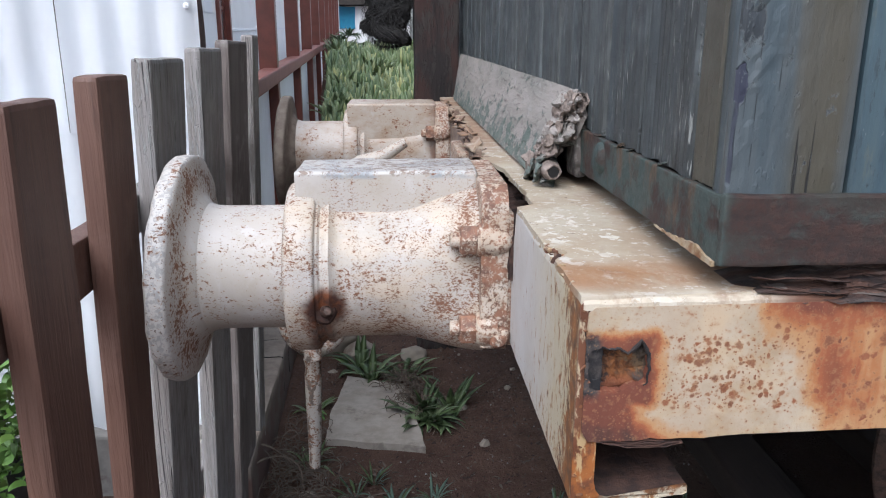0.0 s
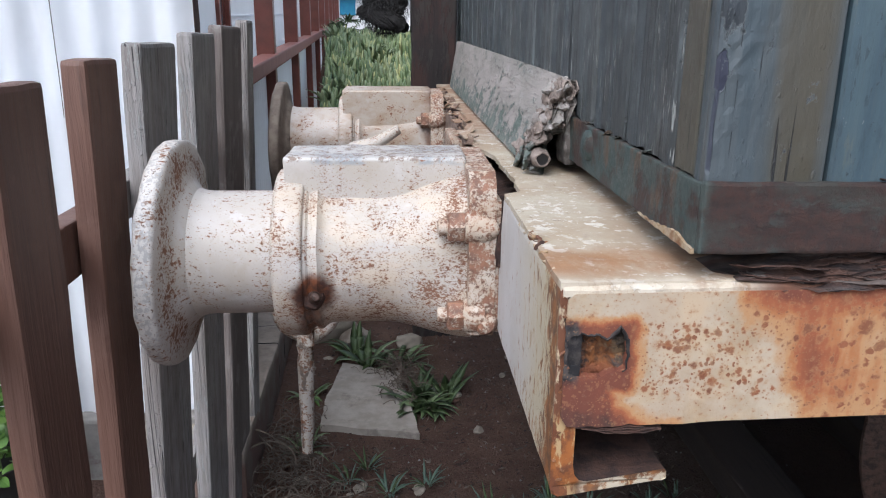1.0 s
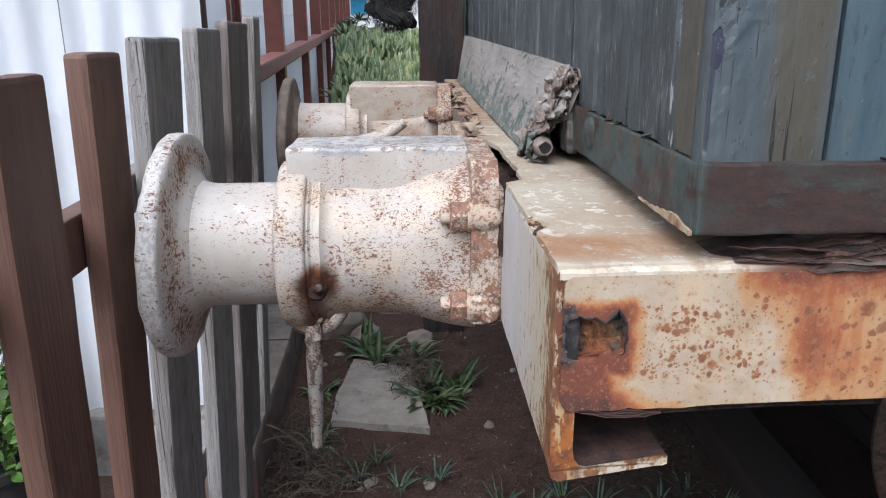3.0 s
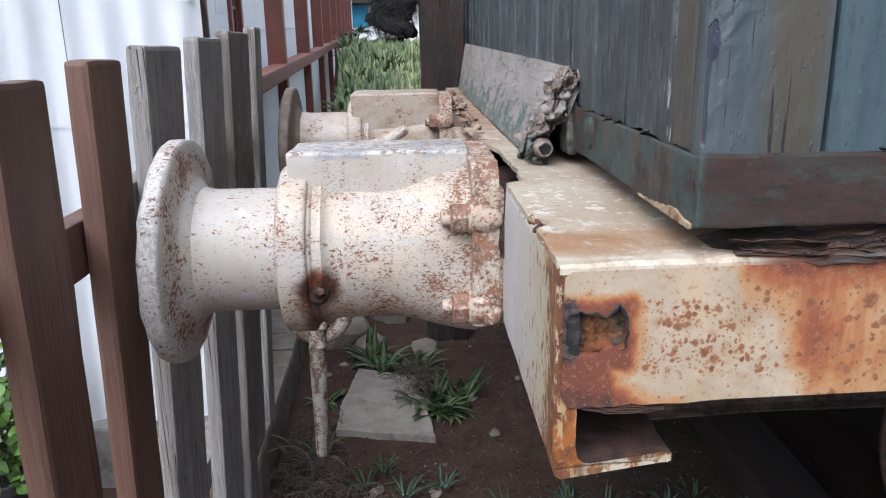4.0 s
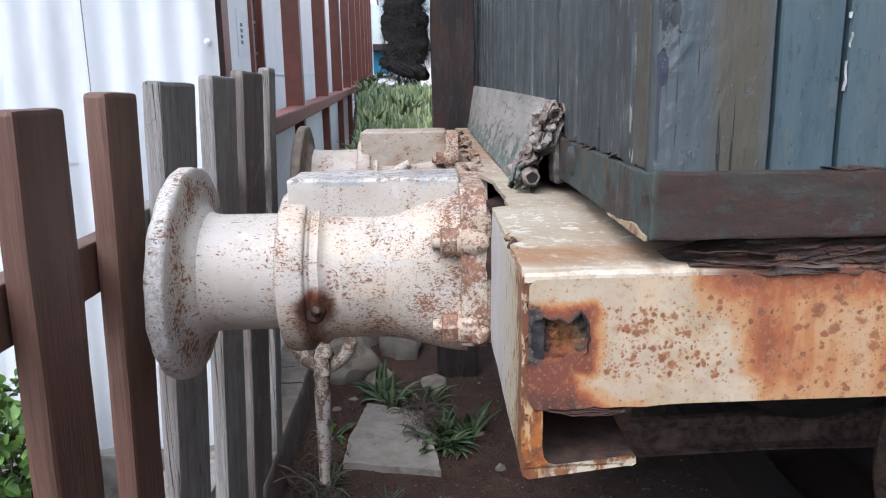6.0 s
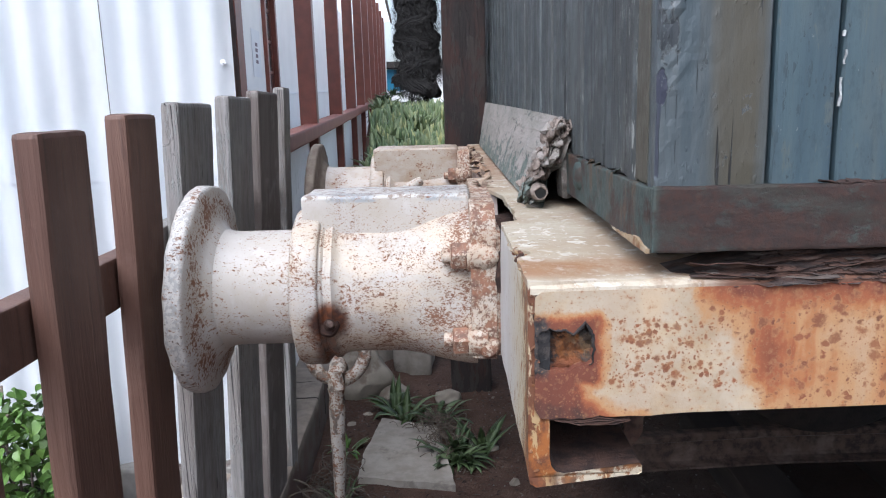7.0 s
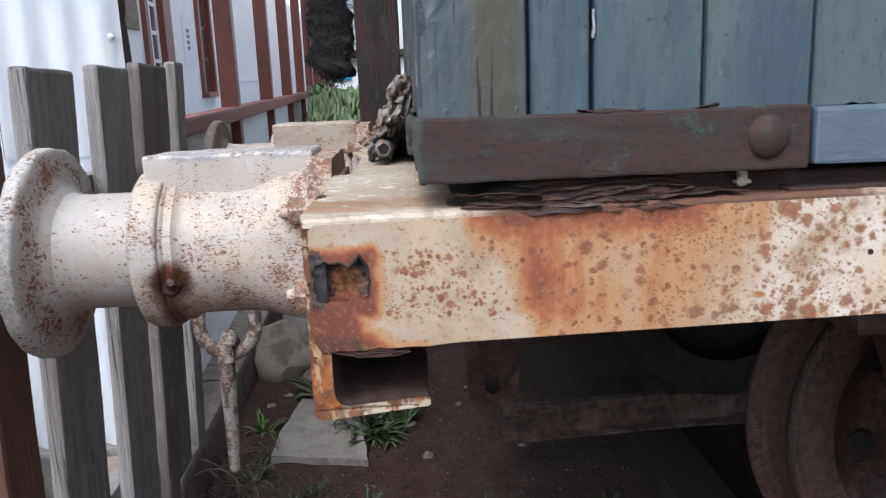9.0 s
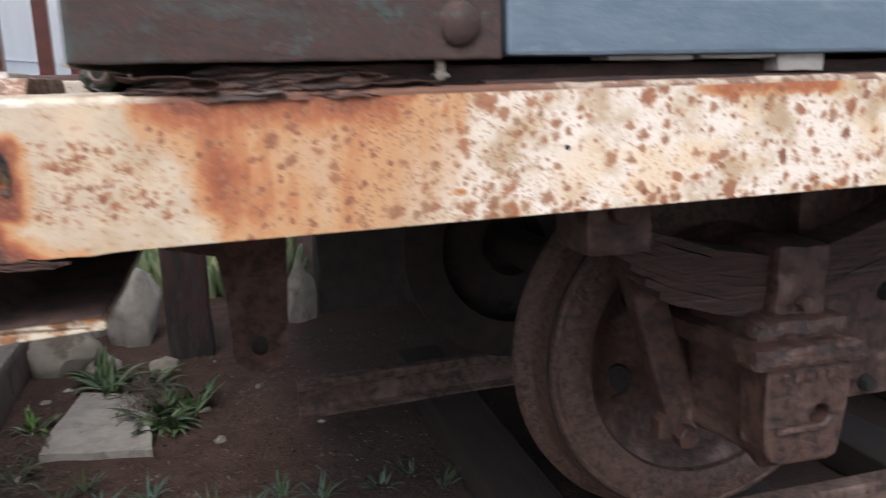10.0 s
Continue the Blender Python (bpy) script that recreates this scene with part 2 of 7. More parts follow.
    crust = m.mul(m.ramp(m.math("ADD", x, m.mul(shake, 0.15)), 0.056, 0.047), m.ramp(zs_, 1.475, 1.487), m.ramp(zs_, 1.57, 1.555), 1.0)
    burn = m.most(wash, top, top_far, bruise, low, ring, below, patch_x, crust)
    streak = m.ramp(m.noise(1, 3, 0.5, m.map((34, 9, 7), (1, 0, 3))), 0.35, 0.75, -0.07, 0.05)
    burn = m.math("ADD", burn, m.mul(streak, m.ramp(burn, 0.1, 0.4)))
    col = m.colors(burn, ((0.05, base), (0.28, (0.385, 0.215, 0.1)), (0.43, (0.33, 0.135, 0.052)), (0.56, (0.26, 0.082, 0.032)), (0.74, (0.14, 0.042, 0.023)), (0.92, (0.055, 0.024, 0.018))))
    col = m.mix(crust, col, m.mix(m.ramp(m.noise(70, 4), 0.4, 0.65), (0.011, 0.011, 0.012), (0.055, 0.046, 0.042)))
    # round blooms in several sizes, each size in its own clusters
    w = m.warp(45, 0.012)
    ragged = m.mul(m.math("SUBTRACT", m.noise(150, 5, 0.65), 0.5), 0.85)
    zone_dots = m.mul(m.ramp(x, 0.1, 0.14), m.ramp(x, 0.34, 0.27), m.ramp(zs_, 1.45, 1.475), m.ramp(zs_, 1.58, 1.55))
    zone_grey = m.mul(m.ramp(xs_, 0.44, 0.54), m.ramp(xs_, 0.84, 0.74))
    zone_big = m.ramp(xs_, 0.5, 0.64)
    zone_low = m.mul(m.ramp(xs_, 0.4, 0.47), m.ramp(zs_, 1.49, 1.455))
    band_top = m.mul(m.ramp(xs_, 0.57, 0.62), m.ramp(xs_, 0.78, 0.72), m.ramp(zs_, 1.56, 1.58))
    for s, size, seed, keep, where in ((34, 0.52, 1.7, 0.42, m.most(m.mul(zone_big, 0.95), m.mul(zone_low, 1.2), m.mul(band_top, 1.25), m.mul(curtain, 0.7))),
                                       (52, 0.56, 0.0, 0.4, m.most(m.mul(zone_dots, 0.55), m.mul(zone_big, 0.92), m.mul(zone_low, 1.1), m.mul(band_top, 1.1), curtain)),
                                       (85, 0.62, 3.3, 0.28, m.most(m.mul(zone_dots, 0.85), m.mul(zone_big, 0.42), m.mul(zone_grey, 0.75), zone_low, m.mul(curtain, 0.85))),
                                       (140, 0.64, 8.1, 0.25, m.most(m.mul(zone_dots, 0.8), m.mul(zone_grey, 0.65), m.mul(zone_big, 0.2), m.mul(curtain, 0.35))),
                                       (230, 0.62, 5.3, 0.2, m.most(m.mul(zone_grey, 0.75), m.mul(zone_big, 0.2), m.mul(zone_dots, 0.6), m.mul(curtain, 0.3)))):
        v = m.map((1, 1, 1), (seed, 0.3 * seed, seed), w)
        d = m.cells(s, v)
        rnd = m.cells(s, v, out="Color")
        pick = m.ramp(m.axis(0, rnd), keep, 1.1)
        clump = m.ramp(m.noise(1, 4, 0.62, m.map((11, 8, 16), (seed, 1, 2))), 0.34, 0.56)
        clump = m.mul(clump, where, m.ramp(burn, 0.74, 0.5))
        e = m.math("SUBTRACT", m.math("ADD", d, ragged), m.mul(pick, clump, size))
        tone = m.mix(m.axis(2, rnd), (0.225, 0.078, 0.034), (0.14, 0.055, 0.03))
        tone = m.mix(m.ramp(burn, 0.2, 0.4, 0, 0.85), tone, m.mix(m.axis(2, rnd), (0.2, 0.06, 0.026), (0.14, 0.044, 0.021)))
        if s > 80:
            tone = m.mix(m.mul(zone_grey, m.ramp(burn, 0.3, 0.15), m.axis(1, rnd)), tone, (0.2, 0.145, 0.095))
        col = m.mix(m.ramp(e, 0.3, -0.03, 0, 0.5), col, (0.33, 0.18, 0.085))
        col = m.mix(m.mul(m.ramp(e, 0.14, -0.08), m.ramp(m.axis(1, rnd), 0, 1, 0.72, 1.0)), col, tone)
    grime = m.mul(m.ramp(m.noise(120, 4, 0.7), 0.55, 0.75, 0, 0.3), m.ramp(x, 0.5, 0.9, 1, 0.6))
    col = m.mix(grime, col, (0.25, 0.17, 0.11))
    m.set(Base_Color=col, Roughness=m.ramp(burn, 0.1, 0.7, 0.42, 0.85))
    return m.bump(m.math("ADD", m.mul(m.noise(70, 6, 0.65), 0.6), m.math("ADD", m.mul(burn, 0.5), m.noise(12, 3))), 0.5, 0.004).mat


def headstock_paint():
    """End beam: pale paint, yellowed towards its end, with rust runs."""
    m = Mat("headstock_pale_paint")
    y, z = m.axis(1), m.axis(2)
    mid = m.noise(14, 5, 0.62)
    yel = m.ramp(m.math("ADD", y, m.mul(mid, 0.2)), 0.5, 0.16)
    base = m.mix(m.ramp(m.noise(6, 5), 0.35, 0.7), (0.475, 0.46, 0.445), (0.41, 0.39, 0.365))
    col = m.mix(m.mul(yel, 0.85), base, m.mix(mid, (0.396, 0.326, 0.185), (0.458, 0.405, 0.29)))
    col = m.mix(m.ramp(m.math("ADD", y, m.mul(mid, 0.09)), 0.14, 0.05, 0, 0.65), col, (0.4, 0.285, 0.13))
    run = m.noise(1, 6, 0.68, m.map((55, 60, 26), vec=m.warp(20, 0.03)))
    fine = m.noise(1, 5, 0.66, m.map((160, 190, 60), (2, 1, 0)))
    extra = m.math("ADD", m.math("ADD", m.mul(m.ramp(y, 0.42, 0.05), 0.075), m.mul(m.ramp(y, 0.12, 0.0), 0.16)), m.mul(m.ramp(z, 1.42, 1.32), 0.05))
    rust = m.most(m.ramp(m.math("ADD", run, extra), 0.66, 0.71), m.ramp(m.math("ADD", fine, extra), 0.69, 0.72))
    halo = m.ramp(m.math("ADD", run, extra), 0.58, 0.7, 0, 0.5)
    col = m.mix(halo, col, (0.334, 0.176, 0.0616))
    col = m.mix(m.mul(rust, 0.92), col, m.mix(m.ramp(m.noise(45), 0.35, 0.65), (0.238, 0.088, 0.022), (0.0792, 0.0352, 0.0194)))
    eaten = m.mul(m.ramp(y, 0.95, 1.1), m.ramp(m.math("ADD", z, m.mul(m.noise(25, 4), 0.1)), 1.45, 1.56))
    col = m.mix(m.mul(eaten, 0.9), col, m.mix(m.ramp(m.noise(40, 5), 0.35, 0.65), (0.2, 0.13, 0.09), (0.07, 0.036, 0.024)))
    end = m.ramp(m.math("ADD", y, m.mul(m.noise(30, 4), 0.01)), 0.02, 0.009)
    lipx = m.ramp(m.axis(0), 0.06, 0.075)
    endcol = m.mix(m.ramp(m.noise(28, 5, 0.65), 0.42, 0.58), (0.282, 0.0968, 0.0229), (0.123, 0.0422, 0.0176))
    endcol = m.mix(m.mul(lipx, m.ramp(m.noise(34, 5, 0.65), 0.36, 0.47)), endcol, (0.5, 0.45, 0.36))
    yellow = m.mul(m.math("SUBTRACT", 1.0, lipx), m.ramp(m.noise(1, 5, 0.65, m.map((60, 60, 25), (5, 2, 1))), 0.5, 0.58))
    endcol = m.mix(m.mul(yellow, 0.85), endcol, (0.42, 0.3, 0.15))
    upper_end = m.mul(m.math("SUBTRACT", 1.0, lipx), m.ramp(m.math("ADD", z, m.mul(m.noise(20, 4), 0.04)), 1.44, 1.47))
    chipped = m.mix(m.ramp(m.noise(1, 5, 0.68, m.map((90, 90, 30), (1, 2, 3))), 0.38, 0.5), (0.43, 0.35, 0.23), (0.13, 0.05, 0.024))
    chipped = m.mix(m.ramp(m.axis(0), 0.034, 0.039), chipped, m.mix(m.ramp(m.noise(65, 5, 0.65), 0.42, 0.66), (0.011, 0.011, 0.012), (0.055, 0.046, 0.042)))
    endcol = m.mix(upper_end, endcol, chipped)
    col = m.mix(end, col, endcol)
    foot = m.mul(m.ramp(m.axis(0), 0.062, 0.076), m.ramp(y, 0.07, 0.06), m.ramp(m.noise(34, 5, 0.68), 0.44, 0.53))
    col = m.mix(foot, col, (0.44, 0.38, 0.28))
    m.set(Base_Color=col, Roughness=0.62)
    return m.bump(m.math("ADD", m.mul(m.noise(40, 6), 0.8), m.mul(rust, 0.6)), 0.6, 0.005).mat


def top_plate_paint():
    """Top of the end beam: cream and tan, chalky flakes, rust at the rim."""
    m = Mat("top_plate_flaking_cream")
    x, y = m.axis(0), m.axis(1)
    w = m.warp(26, 0.025)
    flake = m.mul(m.ramp(m.noise(24, 6, 0.7, w), 0.55, 0.58), m.ramp(m.noise(5, 3), 0.38, 0.55))
    base = m.mix(m.ramp(m.noise(7, 5, 0.6), 0.32, 0.68), (0.42, 0.37, 0.285), (0.34, 0.27, 0.185))
    base = m.mix(m.ramp(m.noise(60, 5, 0.7), 0.5, 0.7, 0, 0.45), base, (0.264, 0.207, 0.158))
    flake = m.most(flake, m.mul(m.ramp(m.noise(75, 5, 0.68, w), 0.6, 0.63), m.ramp(m.noise(9, 3), 0.4, 0.55)))
    col = m.mix(flake, base, (0.58, 0.55, 0.48))
    chip = m.mul(m.ramp(m.noise(55, 6, 0.7, m.map((1, 1, 1), (9, 2, 1), w)), 0.62, 0.65), m.ramp(m.noise(6, 3, 0.5, m.map((1, 1, 1), (2, 8, 1))), 0.42, 0.6))
    col = m.mix(m.mul(chip, 0.8), col, (0.15, 0.09, 0.055))
    crack = m.ramp(m.cells(45, w, out="Distance"), 0.0, 0.06, 0.35, 0.0)
    col = m.mix(crack, col, (0.194, 0.132, 0.088))
    rust_n = m.noise(1, 5, 0.64, m.map((20, 12, 9)))
    near = m.mul(m.ramp(m.math("ABSOLUTE", m.math("SUBTRACT", y, 0.085)), 0.1, 0.015), m.ramp(rust_n, 0.3, 0.6, 0.25, 0.85))
    col = m.mix(near, col, (0.264, 0.123, 0.0458))
    wall = m.mul(m.ramp(x, 0.13, 0.2), m.ramp(rust_n, 0.35, 0.6), 0.5)
    col = m.mix(wall, col, (0.264, 0.176, 0.114))
    rim = m.ramp(m.math("ADD", y, m.mul(m.noise(55, 5), 0.04)), 0.048, 0.028)
    col = m.mix(m.mul(rim, m.ramp(m.noise(38, 6, 0.68), 0.36, 0.56, 0.0, 0.8)), col, (0.49, 0.43, 0.335))
    rot = m.mul(m.ramp(x, 0.235, 0.3), m.ramp(y, 0.05, 0.035))
    col = m.mix(m.mul(rot, m.ramp(m.math("ADD", x, m.mul(m.noise(9, 4), 0.5)), 1.2, 1.0, m.ramp(m.noise(22, 5, 0.65), 0.42, 0.56, 0.25, 0.9), 1.0)), col, m.mix(m.noise(40), (0.15, 0.062, 0.03), (0.075, 0.04, 0.028)))
    far = m.ramp(y, 0.9, 1.6)
    col = m.mix(m.mul(far, m.ramp(m.noise(14, 5), 0.3, 0.55), 0.85), col, (0.246, 0.141, 0.0836))
    m.set(Base_Color=col, Roughness=0.78)
    return m.bump(m.math("ADD", m.mul(flake, 0.7), m.mul(m.noise(60, 6, 0.68), 0.8)), 0.6, 0.005).mat


def rust_material(name, a, b, c, scale=25, rough=0.9, strength=0.7, stretch=(1, 1, 1)):
    m = Mat(name)
    v = m.map(stretch)
    n = m.noise(scale, 6, 0.68, v)
    col = m.mix(m.ramp(n, 0.35, 0.6), a, b)
    col = m.mix(m.ramp(m.noise(scale * 0.3, 4, 0.6, m.map(stretch, (4, 2, 1))), 0.52, 0.72), col, c)
    m.set(Base_Color=col, Roughness=rough)
    return m.bump(n, strength, 0.006).mat


def plank_paint(name, a, b, c, flecks, vary=0.5, grainy=0.75):
    """Weathered painted boarding with vertical grain, runs, cracks and pale flecks."""
    m = Mat(name)
    v = m.shuffled(9)
    grain = m.noise(1, 6, 0.7, m.map((150, 150, 6), vec=v))
    run = m.noise(1, 5, 0.62, m.map((22, 22, 1.1), vec=v))
    run2 = m.noise(1, 4, 0.6, m.map((40, 40, 0.7), (5, 5, 1), vec=v))
    tone = m.mix(m.rand(), a, b)
    col = m.mix(m.ramp(run, 0.34, 0.66), tone, m.mix(vary, tone, c))
    col = m.mix(m.ramp(run2, 0.54, 0.68, 0, 0.75), col, c)
    col = m.mix(m.ramp(m.noise(7, 5, 0.65, v), 0.5, 0.72, 0, 0.5), col, m.mix(0.5, b, (0.176, 0.211, 0.229)))
    col = m.mix(m.ramp(grain, 0.46, 0.66, 0, grainy), col, (0.0194, 0.022, 0.0229))
    crack = m.ramp(m.noise(1, 2, 0.5, m.map((190, 190, 1.3), (1, 7, 3), vec=v)), 0.62 + 0.06 * (0.75 - grainy), 0.66 + 0.06 * (0.75 - grainy))
    col = m.mix(m.mul(crack, 0.9), col, (0.0123, 0.0123, 0.0123))
    fleck = m.mul(m.ramp(m.noise(1, 5, 0.7, m.map((170, 170, 22), vec=v)), flecks, flecks + 0.03), m.ramp(m.noise(5, 3, 0.5, v), 0.42, 0.58))
    col = m.mix(m.mul(fleck, 0.8), col, (0.29, 0.3, 0.285))
    m.set(Base_Color=col, Roughness=m.ramp(m.noise(12, 4), 0.3, 0.7, 0.42, 0.75))
    hh = m.math("ADD", m.mul(grain, 0.9), m.math("ADD", m.mul(m.noise(1, 5, 0.6, m.map((50, 50, 9), (2, 2, 2), vec=v)), 0.7), m.mul(crack, -1.4)))
    hh = m.math("ADD", hh, m.mul(m.ramp(m.noise(75, 3, 0.5, v), 0.62, 0.72), 0.5))
    return m.bump(m.math("ADD", hh, m.mul(fleck, 0.5)), 0.75, 0.005).mat


def corner_iron_paint():
    """Iron angle: purple-brown rust with remains of teal paint."""
    m = Mat("corner_iron_teal_remains")
    x, y = m.axis(0), m.axis(1)
    n = m.noise(1, 6, 0.7, m.map((70, 70, 70)))
    col = m.mix(m.ramp(n, 0.34, 0.66), (0.02, 0.0125, 0.0105), (0.06, 0.029, 0.0215))
    col = m.mix(m.ramp(m.noise(1, 5, 0.62, m.map((9, 9, 22))), 0.5, 0.66, 0, 0.7), col, (0.05, 0.028, 0.021))
    col = m.mix(m.ramp(m.noise(1, 6, 0.7, m.map((34, 34, 42), (4, 4, 4))), 0.56, 0.64, 0, 0.45), col, (0.085, 0.048, 0.034))
    col = m.mix(m.ramp(m.noise(1, 5, 0.65, m.map((8, 8, 16), (3, 7, 5))), 0.5, 0.64, 0, 0.6), col, (0.034, 0.046, 0.038))
    teal = m.ramp(m.noise(1, 6, 0.66, m.map((19, 19, 26), (2, 0, 1))), 0.53, 0.66)
    endside = m.ramp(x, 0.2, 0.188)
    teal = m.most(m.mul(teal, m.ramp(x, 0.35, 0.5, 0.45, 0.85)), m.mul(endside, m.ramp(m.noise(12, 6, 0.65), 0.4, 0.52), 0.9))
    col = m.mix(teal, col, m.mix(m.ramp(m.noise(20, 4), 0.35, 0.65), (0.035, 0.072, 0.068), (0.06, 0.085, 0.076)))
    ochre = m.mul(endside, m.ramp(m.noise(1, 5, 0.62, m.map((16, 16, 6), (7, 1, 2))), 0.53, 0.62))
    col = m.mix(m.mul(ochre, 0.75), col, (0.114, 0.0616, 0.0308))
    m.set(Base_Color=m.mix(0.32, col, (0.014, 0.0065, 0.004)), Roughness=m.ramp(n, 0.3, 0.7, 0.68, 0.9))
    return m.bump(m.math("ADD", m.mul(n, 0.8), m.math("ADD", m.math("ADD", m.noise(14, 3), m.mul(m.noise(170, 4, 0.6), 0.25)), m.mul(teal, 0.3))), 0.75, 0.004).mat


def simple(name, a, b, scale=20, rough=0.6, strength=0.3, stretch=(1, 1, 1), metal=0.0, shuffle=True, c=None):
    m = Mat(name)
    v = m.map(stretch, vec=m.shuffled(5) if shuffle else None)
    n = m.noise(scale, 5, 0.62, v)
    col = m.mix(m.ramp(n, 0.32, 0.68), a, b)
    if c:
        col = m.mix(m.ramp(m.noise(scale * 0.4, 5, 0.65, m.map(stretch, (3, 5, 1), vec=m.shuffled(5))), 0.56, 0.66), col, c)
    m.set(Base_Color=col, Roughness=rough, Metallic=metal)
    return m.bump(n, strength, 0.004).mat


def wood(name, a, b, dark, rough=0.75, along=2, strength=0.6, patch=None):
    m = Mat(name)
    s = [70, 70, 70]
    s[along] = 3.0
    v = m.warp(4, 0.02, m.shuffled(7))
    g = m.noise(1, 6, 0.66, m.map(tuple(s), vec=v))
    s2 = [9, 9, 9]
    s2[along] = 1.2
    big = m.noise(1, 4, 0.6, m.map(tuple(s2), (2, 4, 6), vec=v))
    col = m.mix(m.ramp(big, 0.32, 0.7), a, b)
    col = m.mix(m.ramp(g, 0.5, 0.78, 0, 0.85), col, dark)
    if patch:
        col = m.mix(m.ramp(m.noise(9, 5, 0.6, v), 0.54, 0.66, 0, 0.7), col, patch)
    m.set(Base_Color=col, Roughness=rough)
    return m.bump(g, strength, 0.004).mat


def flaking_board():
    """Grey-pink bare wood under scraps of green-grey paint, cracked along the grain."""
    m = Mat("board_flaking_grey_green")
    w = m.warp(14, 0.04)
    g = m.noise(1, 6, 0.68, m.map((80, 6, 80), vec=w))
    col = m.mix(m.ramp(m.noise(1, 4, 0.6, m.map((14, 4, 14))), 0.35, 0.65), (0.28, 0.25, 0.225), (0.205, 0.192, 0.17))
    col = m.mix(m.ramp(g, 0.52, 0.74, 0, 0.75), col, (0.06, 0.05, 0.042))
    n = m.math("ADD", m.noise(1, 7, 0.66, m.map((40, 14, 40), (3, 1, 2), vec=w)), m.ramp(m.noise(1, 3, 0.5, m.map((9, 7, 9), (1, 6, 2))), 0.35, 0.65, -0.07, 0.07))
    paint = m.ramp(m.math("ADD", n, m.ramp(m.axis(2), 1.735, 1.64, -0.07, 0.14)), 0.51, 0.63)
    col = m.mix(paint, col, m.mix(m.ramp(m.noise(20, 4), 0.35, 0.65), (0.075, 0.098, 0.084), (0.13, 0.15, 0.13)))
    pale = m.ramp(m.noise(1, 5, 0.66, m.map((30, 14, 30), (8, 3, 1), vec=w)), 0.58, 0.62)
    col = m.mix(m.mul(pale, 0.5), col, (0.3, 0.28, 0.26))
    m.set(Base_Color=col, Roughness=0.85)
    return m.bump(m.math("ADD", g, m.mul(paint, 0.8)), 0.8, 0.006).mat


SPECKLED = cream_paint("cream_paint_speckled", 0.017, 1.0)
COLLAR_PAINT = cream_paint("cream_collar_paint", 0.045, 1.0, "collar")
RAM_PAINT = cream_paint("cream_ram_paint", -0.018, 1.4, "ram")
HEAD_PAINT = cream_paint("cream_head_paint", 0.015, 1.9, "head")
BOX_PAINT = cream_paint("cream_box_paint", -0.018, 0.9, "box")
LINK_PAINT = cream_paint("cream_link_paint", 0.05, 2.6, "link")
FAR_PAINT = cream_paint("cream_paint_far_rusted", -0.012, 1.6, "far")
FLANGE_RUST = cream_paint_heavy_rust()
BEAM = beam_paint()
HEADSTOCK = headstock_paint()
TOP_PLATE = top_plate_paint()
RUST_LAYERS = rust_material("layered_rust", (0.0194, 0.0136, 0.0128), (0.0616, 0.0299, 0.0202), (0.123, 0.088, 0.0704), 40, stretch=(0.5, 1, 1.6))
RUST_ORANGE = rust_material("orange_rust", (0.231, 0.101, 0.0361), (0.115, 0.0505, 0.0289), (0.0649, 0.0433, 0.0361), 30)
RUST_BROWN = rust_material("brown_rust", (0.02, 0.0105, 0.008), (0.06, 0.029, 0.0195), (0.088, 0.055, 0.041), 28, strength=1.0)
RAIL_RUST = rust_material("rail_rust", (0.03, 0.02, 0.016), (0.088, 0.055, 0.042), (0.14, 0.1, 0.08), 22)
RUST_WHEEL = rust_material("wheel_rust", (0.018, 0.0098, 0.0072), (0.074, 0.042, 0.0305), (0.034, 0.0175, 0.012), 60, rough=0.52, strength=1.2)
GEAR_RUST = rust_material("gear_rust", (0.011, 0.0058, 0.0045), (0.052, 0.0255, 0.018), (0.108, 0.07, 0.056), 34, rough=0.58, strength=1.3)
# underside iron, near-black because the shade there is put into its colour
SHADED_IRON = rust_material("shaded_iron", (0.011, 0.009, 0.0085), (0.02, 0.014, 0.012), (0.03, 0.019, 0.0145), 20)
END_PLANK = plank_paint("end_boarding_grey_green", (0.037, 0.049, 0.055), (0.085, 0.096, 0.096), (0.04, 0.037, 0.029), 0.585)


